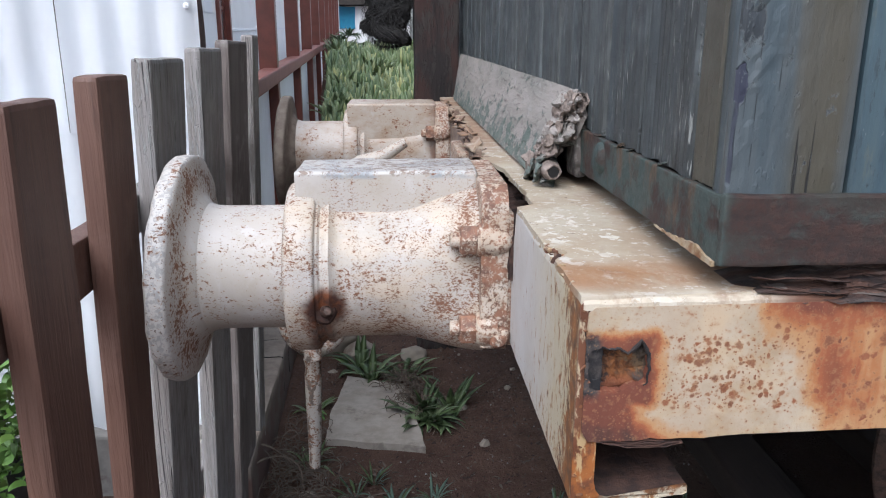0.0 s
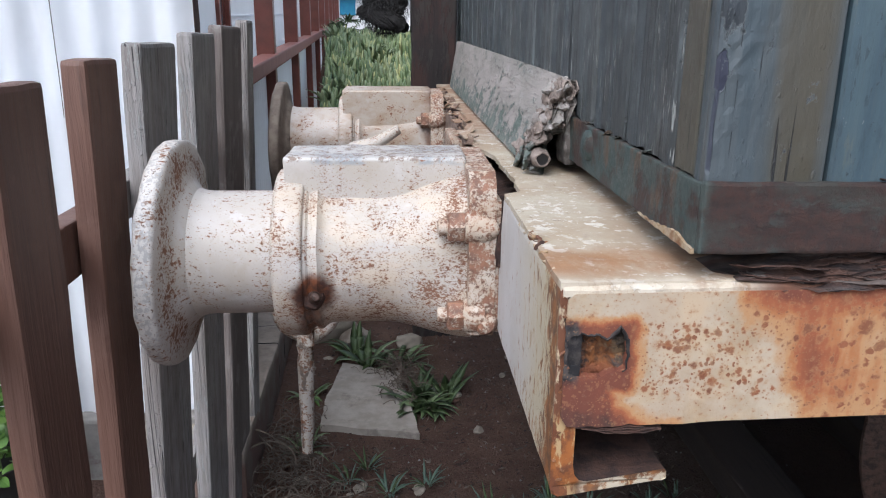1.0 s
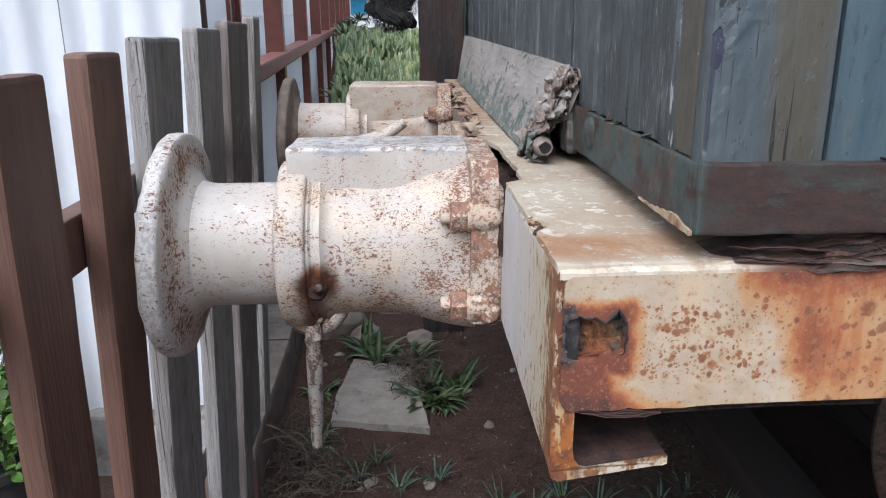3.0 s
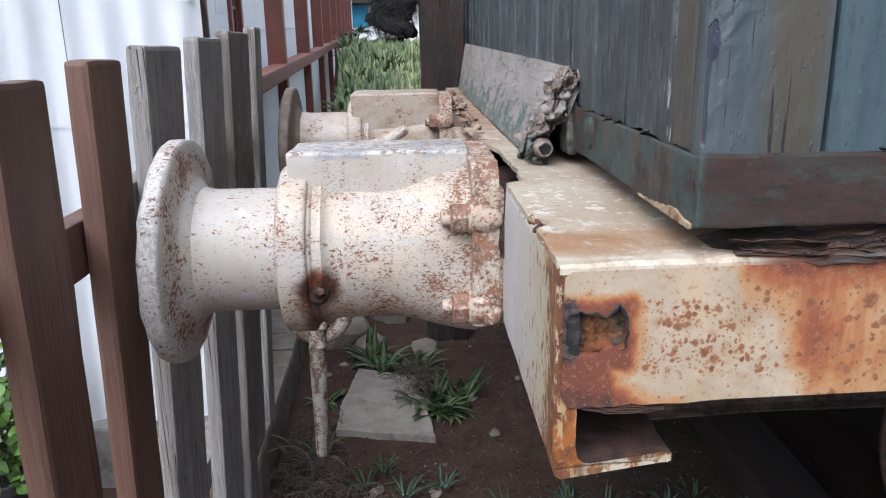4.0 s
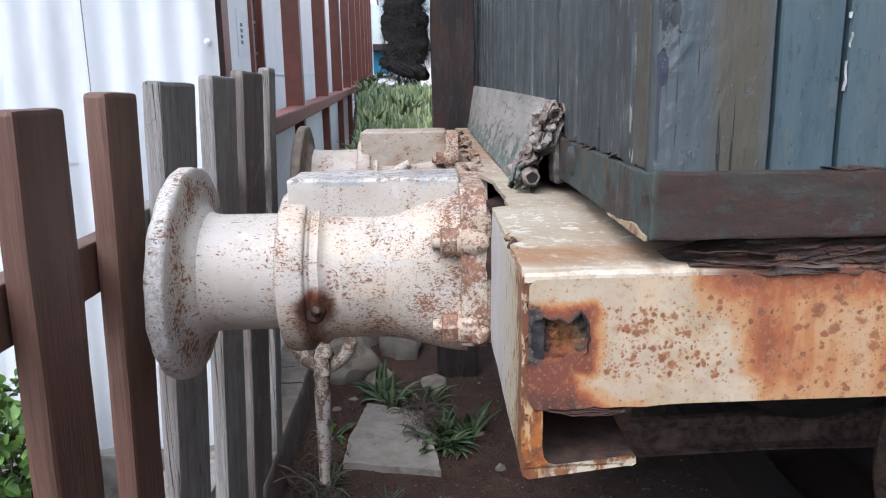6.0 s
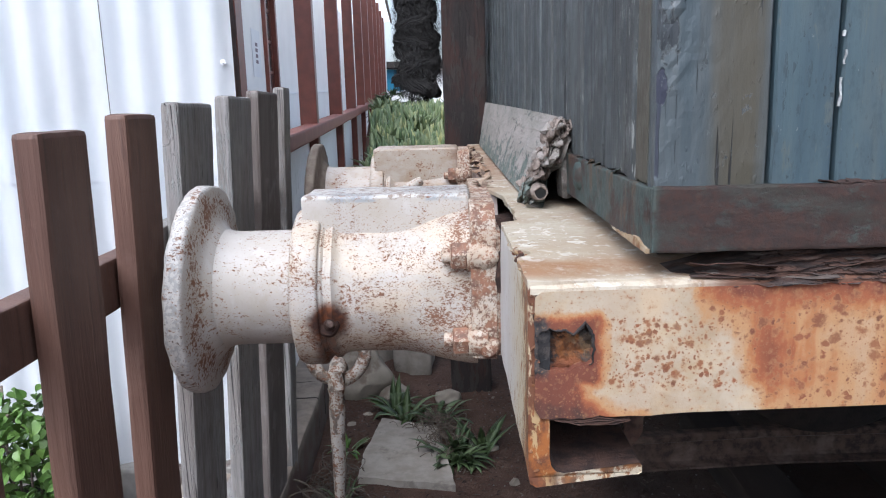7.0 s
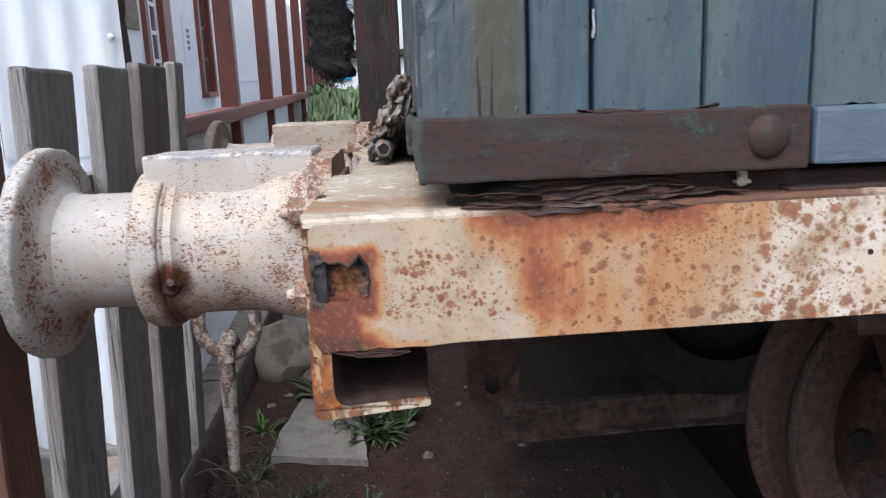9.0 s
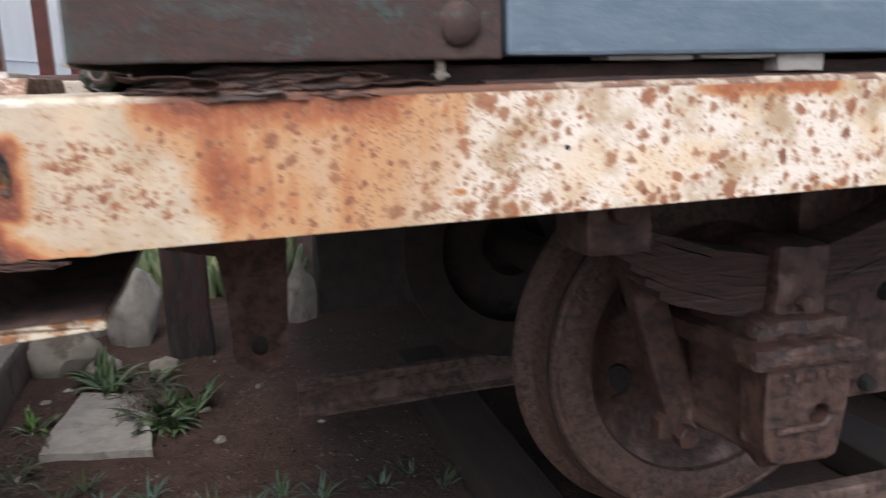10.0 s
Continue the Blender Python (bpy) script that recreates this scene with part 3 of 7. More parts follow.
def smooth_board_paint():
    """Smooth old blue-grey paint with soft upright bands and few bare specks."""
    m = Mat("side_boarding_blue_grey")
    v = m.shuffled(9)
    band = m.noise(1, 4, 0.55, m.map((26, 26, 1.6), vec=v))
    soft = m.noise(1, 4, 0.6, m.map((9, 9, 3.5), (3, 3, 1), vec=v))
    col = m.mix(m.rand(), (0.05, 0.082, 0.096), (0.068, 0.1, 0.112))
    col = m.mix(m.ramp(band, 0.34, 0.66), col, (0.04, 0.066, 0.083))
    col = m.mix(m.ramp(soft, 0.42, 0.66, 0, 0.75), col, (0.08, 0.1, 0.1))
    col = m.mix(m.ramp(m.noise(1, 6, 0.7, m.map((45, 45, 18), (1, 9, 3), vec=v)), 0.5, 0.68, 0, 0.55), col, (0.027, 0.044, 0.052))
    col = m.mix(m.ramp(m.noise(1, 6, 0.7, m.map((150, 150, 10), (4, 1, 3), vec=v)), 0.52, 0.7, 0, 0.4), col, (0.075, 0.092, 0.092))
    col = m.mix(m.ramp(m.noise(1, 5, 0.65, m.map((60, 60, 5), (7, 1, 2), vec=v)), 0.6, 0.72, 0, 0.5), col, (0.028, 0.042, 0.05))
    pit = m.ramp(m.noise(1, 4, 0.62, m.map((95, 95, 60), (8, 3, 2), vec=v)), 0.65, 0.69)
    col = m.mix(m.mul(pit, 0.7), col, (0.014, 0.02, 0.022))
    worn = m.mul(m.ramp(m.noise(1, 5, 0.68, m.map((70, 70, 16), (2, 6, 9), vec=v)), 0.6, 0.64), 0.6)
    col = m.mix(worn, col, (0.085, 0.1, 0.094))
    blister = m.mul(m.ramp(m.noise(1, 4, 0.6, m.map((130, 130, 36), (3, 8, 5), vec=v)), 0.58, 0.66), m.ramp(m.noise(6, 3, 0.5, v), 0.42, 0.6))
    col = m.mix(m.mul(blister, 0.7), col, (0.03, 0.044, 0.05))
    spot = m.ramp(m.noise(1, 4, 0.6, m.map((120, 120, 60), vec=v)), 0.7, 0.73)
    col = m.mix(m.mul(spot, 0.8), col, (0.2, 0.215, 0.21))
    m.set(Base_Color=col, Roughness=m.ramp(soft, 0.3, 0.7, 0.42, 0.62))
    return m.bump(m.math("ADD", m.mul(band, 0.8), m.math("ADD", m.mul(m.noise(1, 4, 0.6, m.map((140, 140, 14), vec=v)), 0.5), m.math("ADD", m.math("SUBTRACT", m.math("ADD", m.mul(spot, 0.3), m.mul(blister, 0.35)), m.mul(pit, 0.5)), m.mul(m.noise(1, 5, 0.6, m.map((40, 40, 30), vec=v)), 0.6)))), 0.42, 0.004).mat


SIDE_PLANK = smooth_board_paint()


def corner_board():
    """Corner board: lumpy blue-grey paint, an olive stain and a dark scar where the paint came off."""
    m = Mat("corner_board_blue_olive")
    x, y, z = m.axis(0), m.axis(1), m.axis(2)
    run = m.noise(1, 5, 0.62, m.map((26, 26, 1.3)))
    col = m.mix(m.ramp(run, 0.35, 0.65), (0.044, 0.061, 0.07), (0.07, 0.083, 0.088))
    col = m.mix(m.ramp(m.noise(30, 5, 0.65), 0.5, 0.72, 0, 0.4), col, (0.072, 0.086, 0.092))
    side = m.ramp(y, 0.0185, 0.016)
    shake = m.mul(m.math("SUBTRACT", run, 0.5), 0.09)
    stain = m.mul(m.ramp(m.math("ADD", x, shake), 0.235, 0.295), m.ramp(m.math("ADD", x, shake), 0.345, 0.31))
    endstain = m.mul(m.math("SUBTRACT", 1.0, side), m.ramp(m.math("ADD", y, shake), 0.02, 0.05))
    col = m.mix(m.mul(m.most(m.mul(stain, side), endstain), 0.8), col, m.mix(run, (0.072, 0.058, 0.032), (0.05, 0.042, 0.025)))
    # the scar, long and upright, with a drip below it
    e = m.math("ADD", m.math("POWER", m.math("DIVIDE", m.math("SUBTRACT", x, 0.198), 0.007), 2.0), m.math("POWER", m.math("DIVIDE", m.math("SUBTRACT", z, 1.861), 0.025), 2.0))
    e = m.math("ADD", e, m.mul(m.math("SUBTRACT", m.noise(70, 4), 0.5), 1.6))
    drip = m.mul(m.ramp(m.math("ABSOLUTE", m.math("SUBTRACT", m.math("ADD", x, m.mul(m.noise(12, 2), 0.006)), 0.1985)), 0.0028, 0.001), m.ramp(z, 1.742, 1.75), m.ramp(z, 1.86, 1.84))
    scar = m.mul(side, m.most(m.ramp(e, 1.1, 0.95), m.mul(drip, 0.8)))
    col = m.mix(scar, col, (0.024, 0.027, 0.045))
    split = m.ramp(m.noise(1, 2, 0.5, m.map((150, 150, 2.2), (3, 1, 8))), 0.655, 0.685)
    col = m.mix(m.mul(split, 0.85), col, (0.015, 0.016, 0.018))
    grain = m.noise(1, 6, 0.7, m.map((150, 150, 7)))
    col = m.mix(m.ramp(grain, 0.52, 0.7, 0, 0.14), col, (0.022, 0.024, 0.024))
    # peeled patches with curled pale rims towards the top of the edge
    pn = m.math("ADD", m.noise(1, 5, 0.6, m.map((52, 52, 34), (6, 2, 4))), m.mul(m.ramp(z, 1.87, 1.93), m.ramp(x, 0.235, 0.2), 0.2))
    peel = m.mul(side, m.ramp(pn, 0.67, 0.69))
    rim = m.mul(side, m.ramp(pn, 0.64, 0.68), m.ramp(pn, 0.72, 0.69))
    col = m.mix(m.mul(peel, 0.85), col, (0.022, 0.026, 0.03))
    col = m.mix(m.mul(rim, 0.5), col, (0.13, 0.145, 0.145))
    m.set(Base_Color=col, Roughness=m.ramp(m.noise(12, 4), 0.3, 0.7, 0.4, 0.7))
    lump = m.math("ADD", m.mul(m.noise(1, 4, 0.5, m.map((38, 38, 20))), 1.3), m.math("ADD", m.mul(grain, 0.2), m.mul(m.most(scar, split, peel), -0.9)))
    lump = m.math("ADD", lump, m.mul(m.ramp(m.noise(1, 3, 0.5, m.map((110, 110, 60), (2, 2, 7))), 0.62, 0.74), 0.25))
    return m.bump(lump, 0.7, 0.005).mat


CORNER_BOARD = corner_board()
CORNER_IRON = corner_iron_paint()
BLUE_SILL = simple("blue_grey_sill_paint", (0.075, 0.106, 0.137), (0.092, 0.124, 0.156), 14, 0.55, 0.5, (1, 3, 3), c=(0.115, 0.145, 0.17))
FENCE_BROWN = wood("fence_brown_paint", (0.095, 0.046, 0.032), (0.148, 0.079, 0.056), (0.04, 0.02, 0.014), 0.55, strength=1.0, patch=(0.152, 0.084, 0.062))
FENCE_GREY = plank_paint("fence_weathered_grey", (0.235, 0.213, 0.198), (0.178, 0.152, 0.136), (0.32, 0.305, 0.295), 0.54, 0.8, 0.3)
FENCE_BARE = wood("fence_bare_brown_wood", (0.13, 0.106, 0.093), (0.19, 0.165, 0.152), (0.05, 0.038, 0.032), 0.75, strength=1.0, patch=(0.24, 0.22, 0.205))
SHEET_WHITE = simple("white_corrugated_sheet", (0.84, 0.87, 0.9), (0.88, 0.9, 0.92), 3, 0.4, 0.1, (1, 1, 0.4), shuffle=False, c=(0.8, 0.82, 0.84))
VERANDAH_RED = simple("red_brown_paint", (0.2, 0.058, 0.038), (0.15, 0.045, 0.03), 10, 0.4, 0.2)
RAIL_RED = simple("rail_red_brown_paint", (0.3, 0.1, 0.072), (0.24, 0.08, 0.058), 10, 0.6, 0.3)
WALL_WHITE = simple("white_painted_wall", (0.89, 0.885, 0.87), (0.84, 0.835, 0.82), 2.0, 0.7, 0.12, shuffle=False)
CONCRETE = simple("grey_concrete", (0.214, 0.202, 0.186), (0.15, 0.139, 0.127), 14, 0.9, 0.6, c=(0.103, 0.0792, 0.0673))
PAVER = simple("pale_paver", (0.345, 0.308, 0.268), (0.255, 0.225, 0.192), 12, 0.9, 0.5, c=(0.2, 0.175, 0.15))
STONE = simple("grey_boulder", (0.27, 0.235, 0.19), (0.2, 0.172, 0.138), 9, 0.9, 0.7, c=(0.14, 0.11, 0.085))


def old_post():
    """Old timber post: worn red-brown paint over dark wood, grey where it is bare."""
    m = Mat("dark_old_post")
    v = m.warp(6, 0.05)
    g = m.noise(1, 6, 0.66, m.map((60, 60, 4), vec=v))
    col = m.mix(m.ramp(m.noise(1, 5, 0.62, m.map((10, 10, 3), vec=v)), 0.4, 0.6), (0.02, 0.015, 0.0135), (0.045, 0.021, 0.016))
    bare = m.ramp(m.noise(1, 6, 0.66, m.map((22, 22, 5), (3, 1, 2), vec=v)), 0.53, 0.57)
    col = m.mix(m.mul(bare, 0.8), col, m.mix(m.noise(9), (0.05, 0.042, 0.036), (0.03, 0.025, 0.023)))
    col = m.mix(m.ramp(g, 0.5, 0.72, 0, 0.8), col, (0.008, 0.007, 0.007))
    m.set(Base_Color=col, Roughness=0.8)
    return m.bump(m.math("ADD", g, m.mul(bare, 0.5)), 0.9, 0.006).mat


POST_WOOD = old_post()
SLEEPER_WOOD = wood("sleeper_wood", (0.026, 0.018, 0.014), (0.016, 0.0112, 0.009), (0.007, 0.005, 0.004), 0.9, along=1)
BOARD_WOOD = flaking_board()
BROKEN_WOOD = simple("broken_wood_end", (0.24, 0.195, 0.165), (0.095, 0.072, 0.058), 40, 0.9, 0.9)
ROPE = simple("dark_fibre_rope", (0.01, 0.0092, 0.009), (0.034, 0.031, 0.029), 60, 0.85, 0.8)
GLASS = Mat("window_glass").set(Base_Color=(0.12, 0.13, 0.14), Roughness=0.06, Metallic=0.0).mat
FILLER = simple("white_filler", (0.46, 0.47, 0.46), (0.22, 0.23, 0.23), 90, 0.8, 0.3)
PAPER = simple("white_paper", (0.84, 0.845, 0.86), (0.8, 0.81, 0.83), 5, 0.8, 0.05)
BOARD_TAN = simple("tan_notice_board", (0.238, 0.202, 0.144), (0.202, 0.166, 0.122), 8, 0.8, 0.1)
PRINT = simple("faded_print", (0.216, 0.173, 0.194), (0.26, 0.216, 0.238), 30, 0.8, 0.05)
LEAF = simple("succulent_leaf", (0.11, 0.165, 0.07), (0.17, 0.22, 0.11), 8, 0.45, 0.1)
LEAF_DARK = simple("shaded_leaf", (0.042, 0.072, 0.026), (0.07, 0.105, 0.036), 8, 0.5, 0.1)


def plaster():
    """Tan plaster ledge, stained red-brown on its upright face."""
    m = Mat("tan_plaster")
    n = m.noise(12, 6, 0.65)
    col = m.mix(m.ramp(n, 0.32, 0.68), (0.3, 0.25, 0.205), (0.2, 0.165, 0.135))
    stain = m.ramp(m.math("ADD", m.axis(2), m.mul(m.math("SUBTRACT", m.noise(9, 4), 0.5), 0.1)), 0.27, 0.2)
    col = m.mix(m.mul(stain, 0.85), col, m.mix(m.ramp(m.noise(6, 4), 0.4, 0.6), (0.09, 0.04, 0.03), (0.12, 0.09, 0.07)))
    m.set(Base_Color=col, Roughness=0.9)
    return m.bump(m.math("ADD", n, m.mul(m.noise(70, 5, 0.7), 0.5)), 0.7, 0.006).mat


PLASTER = plaster()
# near-black for the shade on the added wall; also the shed's dark roof
SHADE_WALL_ROOF = simple("shade_wall_and_roof", (0.05, 0.042, 0.036), (0.03, 0.025, 0.022), 9, 0.95, 0.6)
LEAF_BRIGHT = simple("bright_leaf", (0.065, 0.14, 0.025), (0.12, 0.21, 0.045), 9, 0.45, 0.1)
LEAF_BLUE = simple("blue_green_grass", (0.06, 0.105, 0.075), (0.1, 0.15, 0.11), 8, 0.5, 0.1)
DRY = simple("dry_stems", (0.15, 0.12, 0.092), (0.07, 0.053, 0.041), 20, 0.9, 0.3)
BLUE_TARP = simple("blue_tarpaulin", (0.0158, 0.174, 0.301), (0.0238, 0.222, 0.356), 5, 0.5, 0.2)


# translucency is assumed, added to brighten the verandah wall below
def translucent_sheet():
    """White sheeting that lets daylight through."""
    m = Mat("translucent_roof_sheet")
    t = m.t.nodes.new("ShaderNodeBsdfTranslucent")
    t.inputs["Color"].default_value = (0.94, 0.95, 0.95, 1)
    mixer = m.t.nodes.new("ShaderNodeMixShader")
    mixer.inputs[0].default_value = 0.92
    m.set(Base_Color=m.mix(m.noise(3, 4), (0.8, 0.82, 0.84), (0.7, 0.72, 0.74)), Roughness=0.5)
    m.t.links.new(m.b.outputs[0], mixer.inputs[1])
    m.t.links.new(t.outputs[0], mixer.inputs[2])
    m.t.links.new(mixer.outputs[0], m.out.inputs[0])
    return m.mat


ROOF_SHEET = translucent_sheet()


def bank_leaf():
    """Fleshy leaves, each of its own green, paler at the tips."""
    m = Mat("fleshy_bank_leaf")
    r = m.t.nodes.new("ShaderNodeNewGeometry").outputs["Random Per Island"]
    col = m.colors(r, ((0.0, (0.11, 0.165, 0.07)), (0.35, (0.2, 0.26, 0.11)), (0.7, (0.3, 0.35, 0.18)), (1.0, (0.46, 0.45, 0.19))))
    col = m.mix(m.ramp(m.noise(2.5, 4), 0.4, 0.65, 0, 0.4), col, (0.08, 0.135, 0.07))
    col = m.mix(m.ramp(m.noise(30, 3), 0.55, 0.75, 0, 0.5), col, (0.28, 0.31, 0.2))
    m.set(Base_Color=col, Roughness=0.45)
    return m.bump(m.noise(60, 3), 0.15, 0.003).mat


LEAF_BANK = bank_leaf()


# ---- mesh helpers ----
def thing(name, label, category, at=(0, 0, 0), group="", turn=0.0):
    ob = new(name)
    ob.empty_display_size = 0.1
    ob.matrix_world = pose(*at, 0, 0, turn)
    return tagged(ob, label, category, group)


def part(name, bm, material, parent=None, label="", smooth=False):
    bmesh.ops.recalc_face_normals(bm, faces=bm.faces)
    me = bpy.data.meshes.new(name)
    bm.to_mesh(me)
    bm.free()
    me.materials.append(material)
    if smooth:
        me.shade_smooth()
        me.set_sharp_from_angle(angle=radians(40))
    ob = new(name, me)
    ob.parent = parent
    return tagged(ob, label)


def structure(name, bm, material, label, category, smooth=False):
    return tagged(part(name, bm, material, None, label, smooth), category=category, kind="structure")


def shared(name, me, parent, m):
    """A further object on a mesh that others use too."""
    ob = new(name, me)
    ob.parent = parent
    ob.matrix_basis = m
    return ob


def join(bm, other):
    me = bpy.data.meshes.new("tmp")
    other.to_mesh(me)
    other.free()
    bm.from_mesh(me)
    bpy.data.meshes.remove(me)
    return bm


def box(x0, x1, y0, y1, z0, z1, bevel=0.004, cuts=(0, 0, 0), rough=0.0, scale=9.0, seed=0.0, segs=2):
    """A bevelled block, cut across its axes, its faces made uneven."""
    bm = bmesh.new()
    bmesh.ops.create_cube(bm, size=1)
    if bevel:
        size = Vector((x1 - x0, y1 - y0, z1 - z0))
        for v in bm.verts:
            v.co = Vector(a * b for a, b in zip(v.co, size))
        bmesh.ops.bevel(bm, geom=list(bm.edges), offset=min(bevel, min(size) * 0.45), segments=segs, profile=0.6, affect="EDGES")
        for v in bm.verts:
            v.co = Vector(a / b for a, b in zip(v.co, size))
    for v in bm.verts:
        v.co = Vector(((v.co.x + 0.5) * (x1 - x0) + x0, (v.co.y + 0.5) * (y1 - y0) + y0, (v.co.z + 0.5) * (z1 - z0) + z0))
    for i, (n, lo, hi) in enumerate(((cuts[0], x0, x1), (cuts[1], y0, y1), (cuts[2], z0, z1))):
        for k in range(n):
            co, no = Vector((0, 0, 0)), Vector((0, 0, 0))
            co[i], no[i] = lo + (hi - lo) * (k + 1) / (n + 1), 1
            bmesh.ops.bisect_plane(bm, geom=list(bm.verts) + list(bm.edges) + list(bm.faces), plane_co=co, plane_no=no)
    if rough:
        roughen(bm, rough, scale, seed)
    return bm


def roughen(bm, amount, scale=9.0, seed=0.0):
    off = Vector((seed * 3.1, seed * 1.7, seed))
    for v in bm.verts:
        v.co += noise.noise_vector(v.co * scale + off) * amount
    return bm


def moved(bm, m):
    bmesh.ops.transform(bm, matrix=m, verts=bm.verts)
    return bm


def lathe(profile, segs=48, axis="X", at=(0, 0, 0), caps=True):
    """A turned form: (place along the axis, radius)."""
    bm = bmesh.new()
    rings = []
    for a, r in profile:
        ring = []
        for k in range(segs):
            c, s = r * math.cos(2 * math.pi * k / segs), r * math.sin(2 * math.pi * k / segs)
            p = (a, c, s) if axis == "X" else (c, a, s) if axis == "Y" else (c, s, a)
            ring.append(bm.verts.new(Vector(p) + Vector(at)))
        rings.append(ring)
    for r0, r1 in zip(rings, rings[1:]):
        for k in range(segs):
            bm.faces.new((r0[k], r0[(k + 1) % segs], r1[(k + 1) % segs], r1[k]))
    if caps:
        bm.faces.new(rings[0])
        bm.faces.new(rings[-1])
    return bm


def sweep(points, radius, segs=10, taper=None, flat=1.0):
    """A round bar along a line of points."""
    bm = bmesh.new()
    pts = [Vector(p) for p in points]
    rings, up = [], Vector((0.13, 0.2, 0.97))
    for i, p in enumerate(pts):
        d = (pts[min(i + 1, len(pts) - 1)] - pts[max(i - 1, 0)]).normalized()
        a = d.cross(up)
        if a.length < 0.2:
            a = d.cross(Vector((1, 0, 0)))
        a.normalize()
        b = a.cross(d).normalized()
        r = radius * (taper[i] if taper else 1.0)
        rings.append([bm.verts.new(p + a * r * math.cos(2 * math.pi * k / segs) + b * r * flat * math.sin(2 * math.pi * k / segs)) for k in range(segs)])
    for r0, r1 in zip(rings, rings[1:]):
        for k in range(segs):
            bm.faces.new((r0[k], r0[(k + 1) % segs], r1[(k + 1) % segs], r1[k]))
    bm.faces.new(rings[0])
    bm.faces.new(rings[-1])
    return bm


def slab(outline, z0, z1, axis="Z", holes=()):
    """A flat plate with any outline and holes, thick along the axis."""
    bm = bmesh.new()

    def place(u, v, w):
        return (u, v, w) if axis == "Z" else (u, w, v) if axis == "Y" else (w, u, v)

    edges = []
    for loop in (outline, *holes):
        vs = [bm.verts.new(place(u, v, z0)) for u, v in loop]
        edges += [bm.edges.new((a, b)) for a, b in zip(vs, vs[1:] + vs[:1])]
    made = bmesh.ops.triangle_fill(bm, use_beauty=True, use_dissolve=False, edges=edges)
    faces = [g for g in made["geom"] if isinstance(g, bmesh.types.BMFace)]
    ext = bmesh.ops.extrude_face_region(bm, geom=faces)
    step = Vector(place(0, 0, z1 - z0))
    for g in ext["geom"]:
        if isinstance(g, bmesh.types.BMVert):
            g.co += step
    return bm


def wave(x, seed, scale=1.0):
    return noise.noise(Vector((x * scale, seed * 7.3, seed)))


def hexnut(x0, x1, y, z, r, turn=0.2):
    bm = bmesh.new()
    n = 6
    rings = [[bm.verts.new((x, y + q * r * math.cos(turn + k * math.pi / 3), z + q * r * math.sin(turn + k * math.pi / 3))) for k in range(n)]
             for x, q in ((x0, 0.82), (x0 + 0.003, 1.0), (x1 - 0.003, 1.0), (x1, 0.9))]
    for r0, r1 in zip(rings, rings[1:]):
        for k in range(n):
            bm.faces.new((r0[k], r0[(k + 1) % n], r1[(k + 1) % n], r1[k]))
    bm.faces.new(rings[0])
    bm.faces.new(rings[-1])
    return bm


# ---- ground ----
def ground_height(x, y):
    h = 0.018 * noise.noise(Vector((x * 1.7, y * 1.7, 3))) + 0.008 * noise.noise(Vector((x * 7, y * 7, 5)))
    return h if abs(x) < 8 and abs(y) < 12 else 0.0


def soil_material():
    m = Mat("reddish_sandy_soil")
    n = m.noise(5, 6, 0.65)
    col = m.mix(m.ramp(n, 0.35, 0.7), (0.077, 0.0375, 0.0245), (0.122, 0.067, 0.0445))
    col = m.mix(m.ramp(m.noise(60, 5, 0.7), 0.55, 0.72, 0, 0.8), col, (0.19, 0.14, 0.105))
    col = m.mix(m.ramp(m.noise(24, 4, 0.6, m.map((1, 1, 1), (4, 4, 0))), 0.6, 0.7, 0, 0.8), col, (0.035, 0.023, 0.017))
    # soil darkened beneath the wagon: its shade is put into the colour
    wagon_shade = m.mul(m.ramp(m.math("ADD", m.axis(0), m.mul(m.noise(3, 5, 0.6), 0.9)), 0.75, 1.35, 0, 0.9), m.ramp(m.math("ADD", m.axis(1), m.mul(m.noise(4, 4), 0.5)), 0.1, 0.7), m.ramp(m.axis(1), 4.6, 3.8), m.ramp(m.axis(0), 7.0, 6.0))
    col = m.mix(wagon_shade, col, m.mix(m.noise(40), (0.036, 0.024, 0.0185), (0.078, 0.052, 0.039)))
    m.set(Base_Color=col, Roughness=0.95)
    grit = m.ramp(m.cells(55, m.warp(20, 0.03)), 0.1, 0.4, 0.5, 0)
    return m.bump(m.math("ADD", m.math("ADD", m.mul(m.noise(70, 6, 0.7), 0.8), m.mul(grit, m.ramp(m.noise(9, 3), 0.45, 0.6))), n), 1.0, 0.034).mat


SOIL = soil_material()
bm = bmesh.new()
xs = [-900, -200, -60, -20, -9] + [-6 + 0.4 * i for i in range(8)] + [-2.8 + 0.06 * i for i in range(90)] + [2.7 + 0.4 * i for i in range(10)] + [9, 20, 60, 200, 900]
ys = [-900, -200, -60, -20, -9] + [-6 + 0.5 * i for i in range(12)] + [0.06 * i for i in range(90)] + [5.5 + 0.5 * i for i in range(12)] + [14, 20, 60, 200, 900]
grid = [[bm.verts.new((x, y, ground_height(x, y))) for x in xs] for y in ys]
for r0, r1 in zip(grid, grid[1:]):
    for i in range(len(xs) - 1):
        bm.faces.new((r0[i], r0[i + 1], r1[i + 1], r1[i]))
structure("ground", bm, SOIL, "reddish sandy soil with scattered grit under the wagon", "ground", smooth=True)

# ---- the goods wagon ----
wagon = thing("railway_wagon", "old goods wagon, cream rusted frame, blue-grey boarded body, on rails", "wagon", (1.6, 1.6, 0.33))
WAGON = pose(1.6, 1.6, 0.33).inverted()


